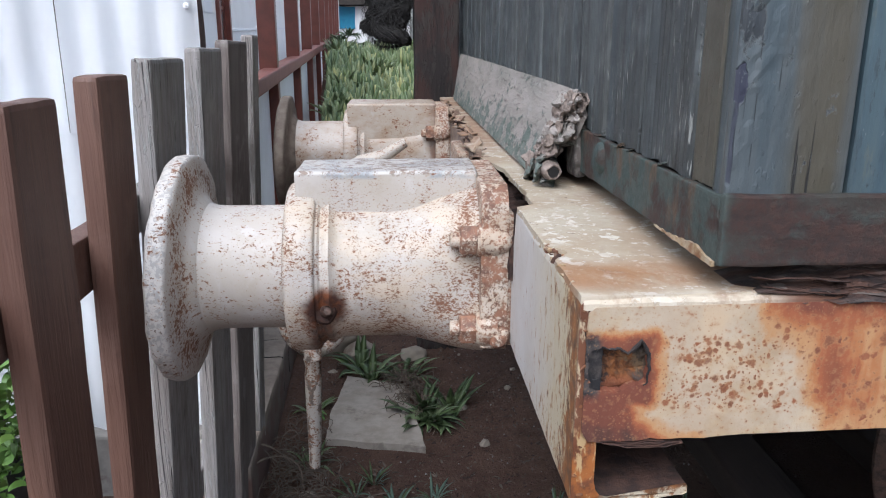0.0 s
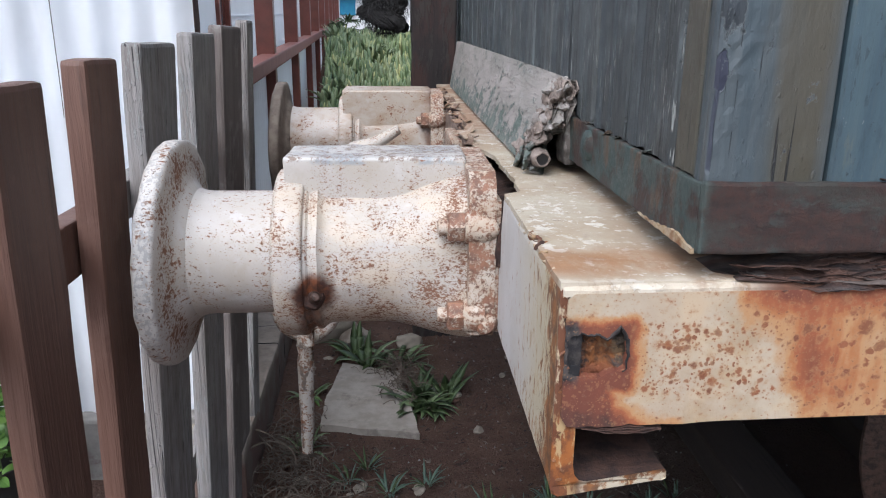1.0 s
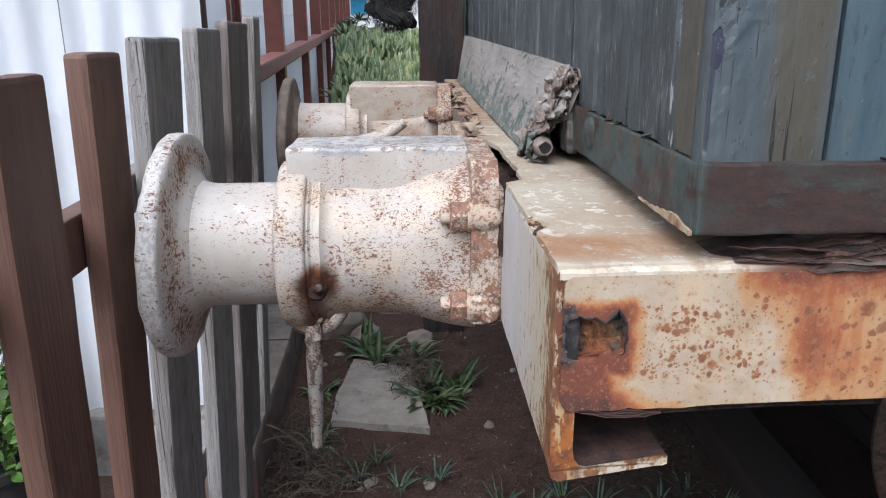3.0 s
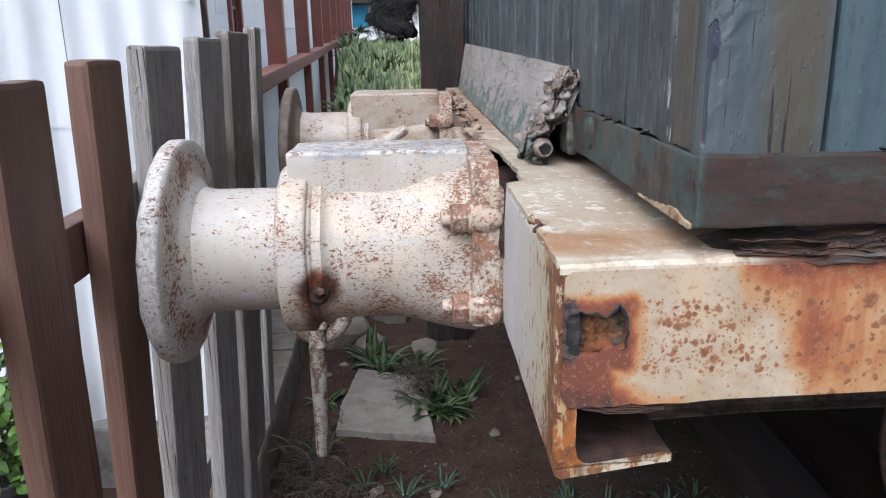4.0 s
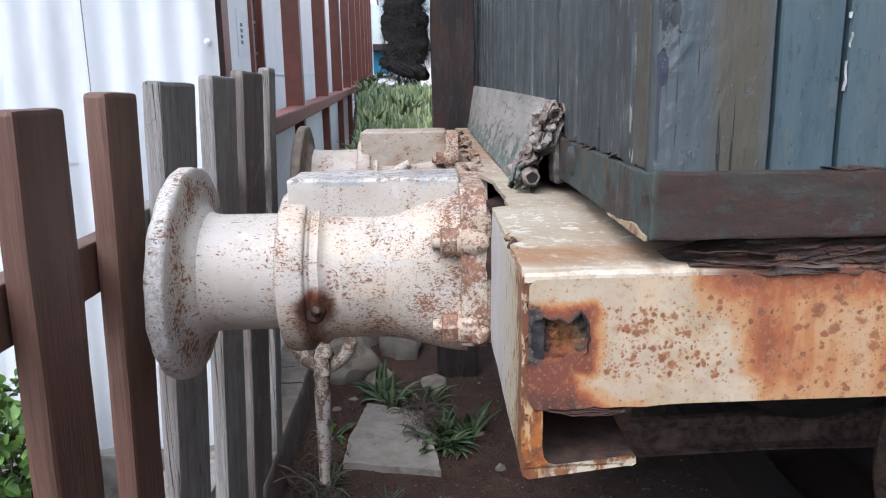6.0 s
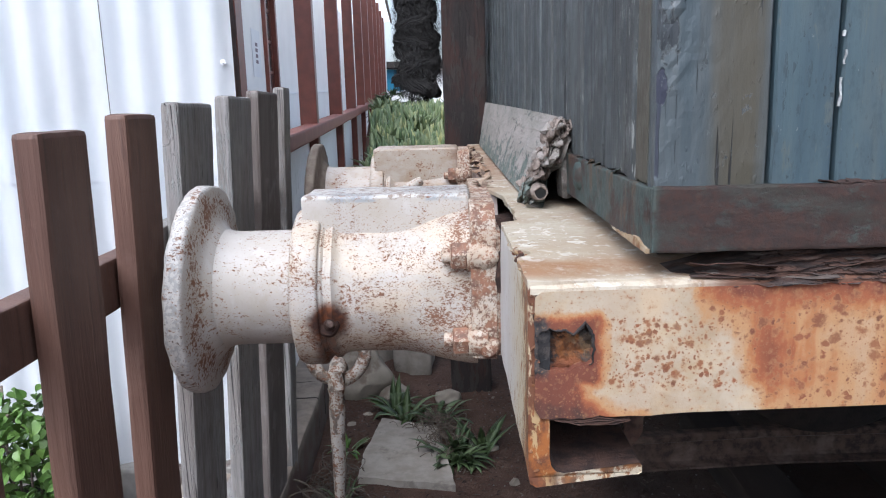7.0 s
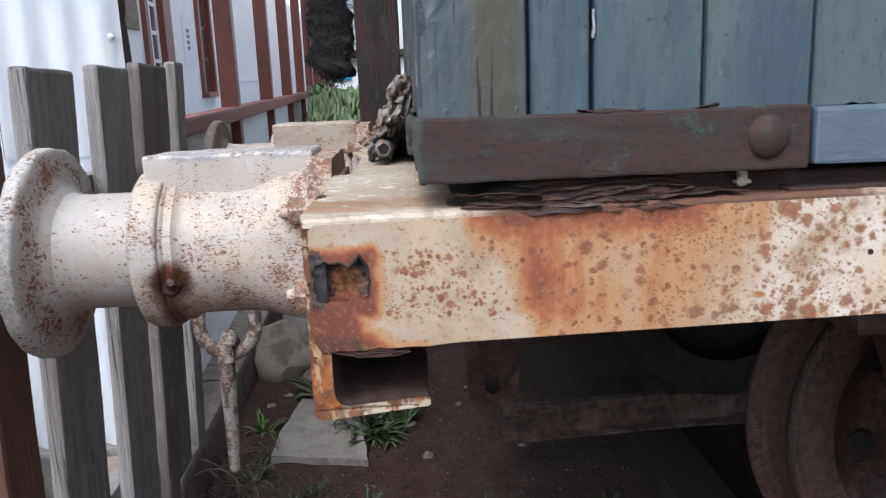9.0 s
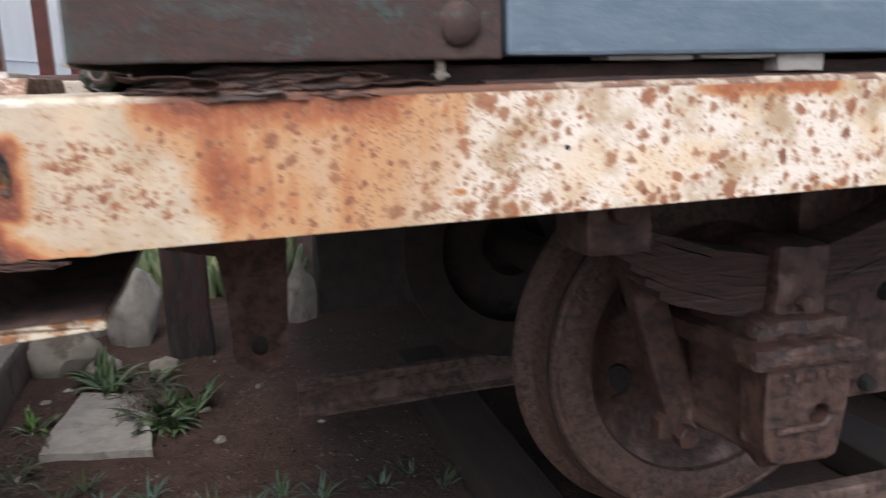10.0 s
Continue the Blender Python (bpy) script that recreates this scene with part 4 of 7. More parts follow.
def wpart(name, bm, material, parent=None, label="", smooth=False):
    """A part of the wagon, given in world places."""
    parent = parent or wagon
    ob = part(name, bm, material, parent, label, smooth)
    ob.matrix_parent_inverse = WAGON if parent is wagon else Matrix()
    return ob


# end beam: channel with web and bottom flange
OUTER = [(0.055, 1.606), (0.028, 1.606), (0.026, 1.598), (0.026, 1.332), (0.029, 1.322), (0.038, 1.318), (0.186, 1.318), (0.191, 1.321), (0.191, 1.332)]
INNER = [(0.191, 1.332), (0.187, 1.336), (0.075, 1.337), (0.065, 1.341), (0.058, 1.35), (0.055, 1.365), (0.055, 1.606)]
END = OUTER + INNER[1:-1]


def beam_row(bm, prof, k, steps):
    y = 0.004 + 3.3 * k / steps
    row = []
    for x, z in prof:
        eaten = 0.1 if 0.54 < y < 1.04 else 0.03 * max(0.0, wave(y, 3, 9)) + 0.02 if y > 1.15 else 0.0
        if z > 1.59:
            z -= eaten + (0.01 * wave(y, 5, 30) if eaten else 0.0)
        p = Vector((x, y + (0.033 * max(0.0, (x - 0.06) / 0.13) if k == 0 else 0.0), z))
        row.append(bm.verts.new(p + noise.noise_vector(p * 14) * 0.0016 + noise.noise_vector(p * 60) * 0.0008))
    return row


def beam_strip(prof, steps=110):
    bm = bmesh.new()
    rows = [beam_row(bm, prof, k, steps) for k in range(steps + 1)]
    for r0, r1 in zip(rows, rows[1:]):
        for i in range(len(prof) - 1):
            bm.faces.new((r0[i], r0[i + 1], r1[i + 1], r1[i]))
    return bm


bm = beam_strip(OUTER)
bm.faces.new(beam_row(bm, END, 0, 110))
bm.faces.new(beam_row(bm, END, 110, 110))
headstock = wpart("headstock", bm, HEADSTOCK, None, "pale painted steel end beam with rusted lower lip")
wpart("inner_channel", beam_strip(INNER), RUST_BROWN, headstock, "bare brown rusted inside of the channel")

# its top plate, with an eaten edge
random.seed(4)
outline = []
y = 0.005
while y < 3.3:
    x = 0.0265 + 0.0015 * wave(y, 1, 30)
    if 0.512 < y < 1.1:
        open_by = min(1.0, (y - 0.512) / 0.02, (1.1 - y) / 0.16)
        x += open_by * (0.036 + 0.008 * wave(y, 2, 25) + 0.004 * wave(y, 4, 80))
    elif 0.17 < y < 0.235:
        x = 0.03 + 0.022 * math.sin((y - 0.17) / 0.065 * math.pi)
    elif y > 1.15:
        x = 0.035 + 0.045 * max(0, wave(y, 3, 9)) + 0.02 * max(0, wave(y, 5, 23))
    outline.append((x, y))
    y += 0.012
outline += [(0.42, 3.3), (0.42, 0.02), (0.3, 0.012)]
bm = slab(outline, 1.603, 1.613)
wpart("top_plate", bm, TOP_PLATE, headstock, "cream flaking top plate with a rusted-away edge")
STRATA_TAN = rust_material("tan_flaking_plate", (0.22, 0.16, 0.115), (0.12, 0.07, 0.046), (0.3, 0.26, 0.21), 30)
bm = box(0.02, 0.11, 0.53, 1.4, 1.46, 1.55, 0.004, (8, 40, 2), 0.008, 28)
wpart("slot_floor", roughen(bm, 0.004, 80), RUST_BROWN, headstock, "dark rust inside the open slot")
# rusted scale standing up in the eaten slots
random.seed(9)
for i in range(70):
    y = random.uniform(1.12, 2.95)
    l, w = random.uniform(0.02, 0.07), random.uniform(0.006, 0.018)
    bm = box(-w, w, -l, l, -0.0025, 0.0025, 0.001, (1, 4, 0), 0.004, 30, i)
    moved(bm, pose(0.042 + random.uniform(-0.018, 0.022), y, 1.604 + random.uniform(-0.012, 0.012), random.uniform(-12, 12), random.uniform(-50, 50), random.uniform(-14, 14)))
    wpart("rust_flake", bm, (RUST_LAYERS, TOP_PLATE, STRATA_TAN)[i % 3], headstock, "" if i else "dark curled rust flake")

# side beam face plate with a corroded hole at its end
random.seed(6)


def sole_z(x):
    """Bottom and top of the side beam."""
    return 1.4225 + 0.0155 * x, 1.6 + 0.008 * x


outline = []
for i in range(61):
    x = 0.042 + i * (4.6 - 0.042) / 60 if i > 20 else 0.042 + i * 0.2 / 20
    b = sole_z(x)[0]
    if x < 0.24:
        b += (0.003 * wave(x, 4, 45) - 0.002 + 0.002 * wave(x, 8, 110)) * min(1, (0.24 - x) / 0.06)
    outline.append((x, b))
outline.append((4.6, sole_z(4.6)[1]))
outline.append((0.044, sole_z(0.05)[1]))
for i in range(1, 24):
    z = 1.6 - i * 0.172 / 24
    outline.append((0.034 + 0.003 * wave(z, 2, 60), z))
hole = []
for i in range(72):
    a = 2 * math.pi * i / 72
    c, s = math.cos(a), math.sin(a)
    q = (abs(c) ** 5 + abs(s) ** 5) ** -0.2
    # wavy upper lip with a notch towards its far end
    notch = 0.011 * math.exp(-((a - 0.95) / 0.16) ** 2) - 0.008 * math.exp(-((a - 1.3) / 0.18) ** 2)
    hole.append((0.0757 + 0.0372 * c * q + 0.0025 * wave(a, 5, 3.2) + random.uniform(-0.001, 0.001), 1.5195 + (0.0285 if s > 0 else 0.0285 - 0.007 * max(0.0, c)) * s * q + notch + 0.005 * wave(a, 9, 2.6) + 0.003 * wave(a, 3, 7)))
bm = slab(outline, 0.0, 0.013, "Y", (hole,))
solebar = wpart("solebar", bm, BEAM, None, "cream side beam covered in round rust blooms and orange stains")
# rolled top edge and flanges of the side beam
bm = bmesh.new()
prof = [(0.0, -0.004), (0.001, 0.004), (0.006, 0.0085), (0.013, 0.01), (0.16, 0.01), (0.16, -0.004)]
rows = []
for k in range(140):
    x = 0.029 + 4.571 * (k / 139) ** 1.5
    rows.append([bm.verts.new(Vector((x, y, sole_z(x)[1] + z + (0.002 * wave(x, 6, 40) if z > 0 else 0)))) for y, z in prof])
for r0, r1 in zip(rows, rows[1:]):
    for i in range(len(prof)):
        bm.faces.new((r0[i], r0[(i + 1) % len(prof)], r1[(i + 1) % len(prof)], r1[i]))
bm.faces.new(rows[0])
bm.faces.new(rows[-1])
wpart("top_flange", bm, TOP_PLATE, solebar, "cream top edge of the side beam")
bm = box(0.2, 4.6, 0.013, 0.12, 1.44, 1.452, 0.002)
wpart("bottom_flange", bm, SHADED_IRON, solebar, "dark rusted underside flange")


def hole_rust():
    """Wasted inner plate: slate grey crust beside tan and orange rust, as dark again towards its top and far end."""
    m = Mat("hole_rust")
    x, z = m.axis(0), m.axis(2)
    n = m.noise(55, 6, 0.68, m.warp(30, 0.02))
    col = m.mix(m.ramp(n, 0.38, 0.6), (0.25, 0.095, 0.026), (0.1, 0.043, 0.02))
    tan = m.ramp(m.noise(30, 5, 0.65, m.map((1, 1, 1), (3, 1, 2))), 0.5, 0.6, 0, 0.85)
    col = m.mix(m.mul(tan, m.ramp(x, 0.075, 0.09)), col, (0.2, 0.145, 0.085))
    low = m.ramp(m.math("ADD", z, m.mul(n, 0.04)), 1.527, 1.512)
    col = m.mix(m.mul(low, 0.8), col, (0.17, 0.05, 0.02))
    shake = m.mul(m.math("SUBTRACT", n, 0.5), 0.06)
    grey = m.ramp(m.math("ADD", x, shake), 0.066, 0.056)
    high = m.ramp(m.math("ADD", z, m.mul(shake, 0.6)), 1.531, 1.542)
    far = m.ramp(m.math("ADD", x, shake), 0.1, 0.108)
    col = m.mix(m.most(grey, m.mul(high, 0.9), m.mul(far, 0.7)), col, m.mix(m.ramp(m.noise(70, 5, 0.65), 0.42, 0.68), (0.011, 0.011, 0.0125), (0.065, 0.062, 0.06)))
    m.set(Base_Color=col, Roughness=0.8)
    return m.bump(n, 1.0, 0.01).mat


HOLE_RUST = hole_rust()
# the wasted plate inside the hole
bm = box(0.036, 0.14, 0.017, 0.025, 1.455, 1.575, 0.002, (30, 0, 30), 0.009, 45, 2)
wpart("inner_plate", roughen(bm, 0.003, 130), HOLE_RUST, solebar, "tan and slate-grey rust inside the torn hole")
# black torn lip along the hole's upper and far edge
lip_pts = [(hx_, -0.0012, hz_) for hx_, hz_ in (hole[-9:] + hole[:27])]
bm = sweep(lip_pts, 0.0022, 6, [0.35 + 0.9 * math.sin(math.pi * i / (len(lip_pts) - 1)) * (0.7 + 0.5 * abs(wave(i, 3, 0.35))) for i in range(len(lip_pts))])
wpart("torn_lip", roughen(bm, 0.0012, 160), rust_material("black_torn_edge", (0.012, 0.011, 0.011), (0.035, 0.028, 0.025), (0.07, 0.05, 0.04), 90), solebar, "black torn edge of the hole", True)
# split rust leaves under the burnt lower corner
for i in range(5):
    x0, x1 = 0.046 + 0.008 * i, 0.12 + 0.03 * wave(i, 4, 1.7) + 0.012 * i
    bm = box(x0, x1, 0.001, 0.012, -0.0008, 0.0008, 0.0003, (16, 2, 0), 0.0014, 70, i * 2.1)
    for v in bm.verts:
        t = (v.co.x - x0) / (x1 - x0)
        v.co.z += 1.4225 - 0.0018 * i - 0.004 * math.sin(math.pi * t) * (0.3 + 0.25 * i) + 0.002 * wave(v.co.x, i, 45)
    wpart("split_leaf", bm, (RUST_LAYERS, RUST_BROWN)[i % 2], solebar, "" if i else "thin split leaf of dark rust")
# crumbling rust along the upright corner edge
random.seed(14)
for i in range(5):
    z = random.uniform(1.33, 1.59)
    l = random.uniform(0.0018, 0.0063)
    bm = box(-0.0018, 0.0018, -0.001, 0.001, -l, l, 0.0004, (2, 0, 4), 0.003, 80, i * 1.3)
    moved(bm, pose(random.uniform(0.029, 0.045), random.uniform(-0.001, 0.006), z, random.uniform(-20, 20), random.uniform(-25, 25), random.uniform(-60, 20)))
    wpart("rust_crumb", bm, (RUST_ORANGE, RUST_LAYERS, RUST_BROWN)[i % 3], headstock)
# crumbling paint and rust along the corner edges and the torn hole
random.seed(15)
EDGE_CREAM = rust_material("cream_edge_crust", (0.42, 0.36, 0.27), (0.3, 0.19, 0.09), (0.47, 0.44, 0.38), 60)
for i in range(26):
    bm = bmesh.new()
    bmesh.ops.create_icosphere(bm, subdivisions=2, radius=random.uniform(0.0015, 0.0035) if i < 14 else random.uniform(0.0025, 0.006))
    roughen(bm, 0.0025, 160, i * 0.7)
    roughen(bm, 0.0015, 420, i)
    if i < 14:
        at = (random.uniform(0.028, 0.042), random.uniform(-0.001, 0.005), random.uniform(1.33, 1.6))
    else:
        at = (random.uniform(0.027, 0.032), random.uniform(0.0, 0.5) ** 1.4, random.uniform(1.602, 1.612))
    moved(bm, pose(*at, random.uniform(0, 90), random.uniform(0, 90), 0) @ Matrix.Diagonal((random.uniform(0.5, 1), random.uniform(0.3, 0.6), random.uniform(0.7, 1.6), 1)))
    wpart("crust_crumb", bm, RUST_ORANGE if i < 14 else EDGE_CREAM, headstock)
# orange-brown flakes round the eaten notch in the top edge
for i in range(9):
    bm = bmesh.new()
    bmesh.ops.create_icosphere(bm, subdivisions=2, radius=random.uniform(0.004, 0.009))
    roughen(bm, 0.005, 120, i * 0.9)
    roughen(bm, 0.002, 350, i)
    moved(bm, pose(random.uniform(0.03, 0.046), random.uniform(0.165, 0.24), random.uniform(1.6, 1.61), random.uniform(0, 90), random.uniform(0, 60), 0) @ Matrix.Diagonal((1.0, random.uniform(0.7, 1.4), random.uniform(0.35, 0.6), 1)))
    wpart("crust_crumb", bm, (RUST_ORANGE, RUST_BROWN, STRATA_TAN)[i % 3], headstock)
# screw hole: a dark disc for the shade inside it
bm = lathe([(-0.0015, 0.0), (-0.0015, 0.004), (0.002, 0.004)], 12, "Y", (0.816, 0, 1.527), False)
wpart("bolt_hole", bm, SHADED_IRON, solebar, "small dark bolt hole")

# rotten rust layers between beam and body
random.seed(12)
RUST_GREY = rust_material("grey_rust_layer", (0.075, 0.06, 0.052), (0.12, 0.095, 0.08), (0.04, 0.024, 0.018), 45, stretch=(0.4, 1, 1))
STRATA = rust_material("rust_strata", (0.014, 0.01, 0.0095), (0.062, 0.029, 0.0185), (0.11, 0.092, 0.082), 38, stretch=(0.35, 1.0, 2.4))
PACKING = rust_material("packing_rust", (0.014, 0.009, 0.008), (0.04, 0.02, 0.014), (0.06, 0.036, 0.027), 40, stretch=(0.4, 1, 1.5))
# swollen stack of thin rust leaves: one uneven cliff of strata
vs, fs = [], []
NX, NZ = 380, 46
for i in range(NX + 1):
    x = 0.195 + 0.455 * i / NX
    q = min(1.0, max(0.0, (x - 0.19) / 0.17), max(0.0, (0.665 - x) / 0.14))
    tall = 0.004 + 0.038 * q * (1 + 0.25 * wave(x, 3, 7))
    for j in range(NZ + 1):
        t = j / NZ
        z = 1.6015 + 0.008 * (x - 0.2) + tall * t - (0.005 * max(0.0, wave(x, 5, 26)) + 0.003 * wave(x, 8, 70)) * (1 - t) ** 3
        leaf = z * 150 + 2.0 * wave(x, 2, 7) + 0.6 * wave(x, 6, 24)
        step = math.floor(leaf) + min(1.0, (leaf % 1.0) * 2.2)
        out = noise.noise(Vector((x * 12, step * 2.7, 3))) + 0.4 * noise.noise(Vector((x * 40, step * 3.9, 7))) + 0.15 * noise.noise(Vector((x * 130, step * 5, 1)))
        y = 0.002 + 0.03 * t ** 1.3 + 0.012 * (1 - q) - 0.011 * out - (0.006 * (1 - t) ** 4 * q)
        vs.append((x, max(-0.006, y), z))
for i in range(NX):
    for j in range(NZ):
        k = i * (NZ + 1) + j
        fs.append((k, k + NZ + 1, k + NZ + 2, k + 1))
me = bpy.data.meshes.new("rust_core")
me.from_pydata(vs, [], fs)
bm = bmesh.new()
bm.from_mesh(me)
bpy.data.meshes.remove(me)
rim = [e for e in bm.edges if e.is_boundary]
ext = bmesh.ops.extrude_edge_only(bm, edges=rim)
for g in ext["geom"]:
    if isinstance(g, bmesh.types.BMVert):
        g.co.y = 0.1
wpart("rust_core", bm, STRATA, solebar, "swollen stack of flaking dark rust leaves on the beam top")
for i in range(26):
    x = random.uniform(0.24, 0.58)
    l = random.uniform(0.01, 0.035) if i > 10 else random.uniform(0.03, 0.06)
    bm = box(-l, l, -0.006, 0.012, -0.0006, 0.0006, 0.0003, (8, 3, 0), 0.005, 40, i * 1.7)
    roughen(bm, 0.0015, 130, i)
    moved(bm, pose(x, 0.012 + random.uniform(-0.006, 0.012), random.uniform(1.61, 1.634), random.uniform(-14, 6), random.uniform(-6, 6), random.uniform(-12, 12)))
    wpart("rust_flake", bm, (RUST_GREY, RUST_BROWN, STRATA)[i % 3], solebar)
bm = box(0.34, 4.6, 0.045, 0.15, 1.612, 1.643, 0.004, (50, 0, 2), 0.006, 20)
wpart("packing_strip", bm, PACKING, None, "brown rusted packing under the body")
bm = box(0.7, 4.6, 0.012, 0.06, 1.613, 1.622, 0.002, (40, 0, 0), 0.003, 30)
wpart("ledge_strip", bm, PACKING, None)
for x0, x1, z0, z1 in ((1.165, 1.246, 1.626, 1.652), (0.88, 1.02, 1.6445, 1.652), (1.03, 1.16, 1.646, 1.652)):
    bm = box(x0, x1, 0.012, 0.06, z0, z1, 0.002, (4, 2, 1), 0.002, 60, x0)
    wpart("packing_block", bm, CONCRETE, None, "grey packing block")
bm = join(box(0.638, 0.652, 0.033, 0.045, 1.622, 1.65, 0.003, rough=0.002, scale=80), box(0.634, 0.656, 0.03, 0.048, 1.626, 1.632, 0.002, rough=0.002, scale=90))
wpart("screw", bm, SPECKLED, None, "pale corroded screw end")

# ---- wagon body ----
BACK = rust_material("dark_inside", (0.02, 0.02, 0.02), (0.03, 0.028, 0.026), (0.025, 0.022, 0.02), 8)
bm = box(0.225, 4.6, 0.045, 4.3, 1.72, 3.4, 0.0)
body = wpart("body_shell", bm, BACK, None, "dark inner shell behind the boarding")
bm = box(0.24, 4.6, 0.16, 4.3, 1.614, 1.7, 0.0)
wpart("floor_frame", bm, SHADED_IRON, None, "dark floor frame")
bm = join(box(0.12, 4.7, -0.06, 4.4, 3.4, 3.47, 0.02), box(0.17, 4.65, -0.01, 4.35, 3.3, 3.4, 0.01))
wpart("roof", bm, BLUE_SILL, None, "plain grey roof")


def board(w, h, t, seed, ragged=0.012, bead=True, lumps=0.0):
    """A tongued board, rotted at its foot: width along x, thickness along -y."""
    bm = bmesh.new()
    across = [0.0, 0.0012, 0.004, 0.5 * w, w - 0.004, w - 0.0012, w]
    depth = [0.012, 0.0035, 0.0, 0.0, 0.0, 0.0035, 0.012]
    if bead:
        across = [0.0, 0.004, 0.011, 0.25 * w, 0.5 * w, 0.75 * w, w - 0.011, w - 0.004, w]
        depth = [0.014, 0.006, 0.0, 0.0015, 0.0, 0.001, 0.0, 0.006, 0.014]
    if not bead:
        inner = [0.004 + (w - 0.008) * k / 18 for k in range(19)]
        across = [0.0, 0.0012] + inner + [w - 0.0012, w]
        depth = [0.012, 0.0035] + [0.0] * 19 + [0.0035, 0.012]
    zs = [0, 0.003, 0.006, 0.01, 0.014, 0.022, 0.03, 0.045, 0.06, 0.08, 0.1, 0.13, 0.16, 0.24, 0.34, 0.5, 0.8, 1.2, h]
    if lumps:
        zs = [0, 0.003, 0.006, 0.01, 0.014, 0.02] + [0.028 + 0.009 * k for k in range(40)] + [0.45, 0.6, 0.8, 1.2, h]
    front, back = [], []
    for z in zs:
        fr, bk = [], []
        for u, d in zip(across, depth):
            foot = ragged * (wave(u + seed, seed, 70) * 0.6 + wave(u, seed + 2, 22) * 0.8) * max(0, 1 - z / 0.03)
            wob = 0.0015 * noise.noise(Vector((u * 20, z * 6, seed)))
            if lumps:
                # blisters thicken towards the arris and higher up
                here = math.exp(-u / 0.035) * (0.35 + min(1.0, z / 0.2))
                wob -= lumps * here * max(0.0, noise.noise(Vector((u * 55, z * 34, 2.0))) + 0.35 * noise.noise(Vector((u * 120, z * 90, 5.0))))
            fr.append(bm.verts.new((u + 0.001 * wave(z, seed, 9), d + wob, z + foot)))
            bk.append(bm.verts.new((u, t, z + foot)))
        front.append(fr)
        back.append(bk)
    n = len(across)
    for rows_ in (front, back):
        for r0, r1 in zip(rows_, rows_[1:]):
            for i in range(n - 1):
                bm.faces.new((r0[i], r0[i + 1], r1[i + 1], r1[i]))
    for i in range(n - 1):
        bm.faces.new((front[0][i], front[0][i + 1], back[0][i + 1], back[0][i]))
        bm.faces.new((front[-1][i], front[-1][i + 1], back[-1][i + 1], back[-1][i]))
    for k in range(len(zs) - 1):
        for i in (0, n - 1):
            bm.faces.new((front[k][i], front[k + 1][i], back[k + 1][i], back[k][i]))
    return bm


# side boards, teal grey, along x
side_gaps = [0.192, 0.341, 0.427, 0.578, 0.726, 0.877, 1.02] + [1.02 + 0.149 * i for i in range(1, 25)]
for i, (a, b) in enumerate(zip(side_gaps, side_gaps[1:])):
    gap = 0.005 if i == 1 else 0.0035
    bm = board(b - a - gap, 1.66, 0.03, i + 1.0, 0.007, False, 0.007 if i == 0 else 0.0)
    moved(bm, Matrix.Translation((a, 0.012 + 0.0015 * (i % 3), 1.7305 if i < 5 else 1.73)))
    wpart("board", bm, SIDE_PLANK if i else CORNER_BOARD, body, "teal-grey painted upright side board" if i == 1 else "" if i else "olive and blue-grey weathered corner board")
# white filler in the open joint
random.seed(27)
for i in range(7):
    z = 1.845 + 0.042 * i + random.uniform(-0.012, 0.012)
    l = random.uniform(0.003, 0.009) if i else 0.018
    bm = box(-0.0013, 0.0013, -0.0015, 0.0015, -l, l, 0.0003, (1, 0, 10), 0.0021, 110, i * 1.3)
    moved(bm, pose(0.4268 + (0.003 if i % 2 else -0.0012), 0.0145, z))
    wpart("joint_filler", bm, FILLER, body, "scrap of white filler in a board joint" if i == 0 else "")
# end boards, grey green, along y
random.seed(21)
end_gaps = [0.014, 0.06, 0.127]
while end_gaps[-1] < 4.2:
    end_gaps.append(end_gaps[-1] + random.choice((0.105, 0.11, 0.115, 0.1, 0.12)))
for i, (a, b) in enumerate(zip(end_gaps, end_gaps[1:])):
    bm = board(b - a - 0.0015, 1.66, 0.03, i + 40.0, 0.008, i % 2 == 0)
    # stand the board in the end wall: its face looks to -x
    moved(bm, Matrix.Translation((0.192 + 0.003 * (i % 2), b, 1.734)) @ Matrix.Rotation(radians(-90), 4, "Z"))
    wpart("board", bm, END_PLANK if i > 1 else CORNER_BOARD, body, "grey-green weathered upright end board" if i == 2 else "")

# corner iron: angle with side leg, end leg and ledge
bm = bmesh.new()
for args in ((0.187, 0.72, 0.0, 0.012, 1.648, 1.735), (0.187, 0.199, 0.012, 0.77, 1.645, 1.732)):
    join(bm, box(*args, 0.004, (24, 0, 4) if args[1] > 0.5 else (0, 30, 4), 0.002, 25, args[0]))
corner_iron = wpart("corner_iron", bm, CORNER_IRON, None, "rusted iron corner angle with remains of teal paint")
bm = lathe([(0.002, 0.0295), (-0.004, 0.028), (-0.009, 0.022), (-0.012, 0.012), (-0.0128, 0.004), (-0.013, 0.0003)], 24, "Y", (0.661, 0, 1.694), False)
wpart("bolt_head", roughen(bm, 0.002, 40), CORNER_IRON, corner_iron, "domed rusted bolt head", True)
bm = lathe([(0.002, 0.03), (-0.006, 0.027), (-0.011, 0.02), (-0.013, 0.006), (-0.0132, 0.0003)], 20, "X", (0.187, 0.54, 1.697), False)
wpart("bolt_head", roughen(bm, 0.003, 40), CORNER_IRON, corner_iron, "", True)
bm = box(0.176, 0.2, 0.7, 0.782, 1.632, 1.742, 0.006, (3, 8, 10), 0.004, 24)
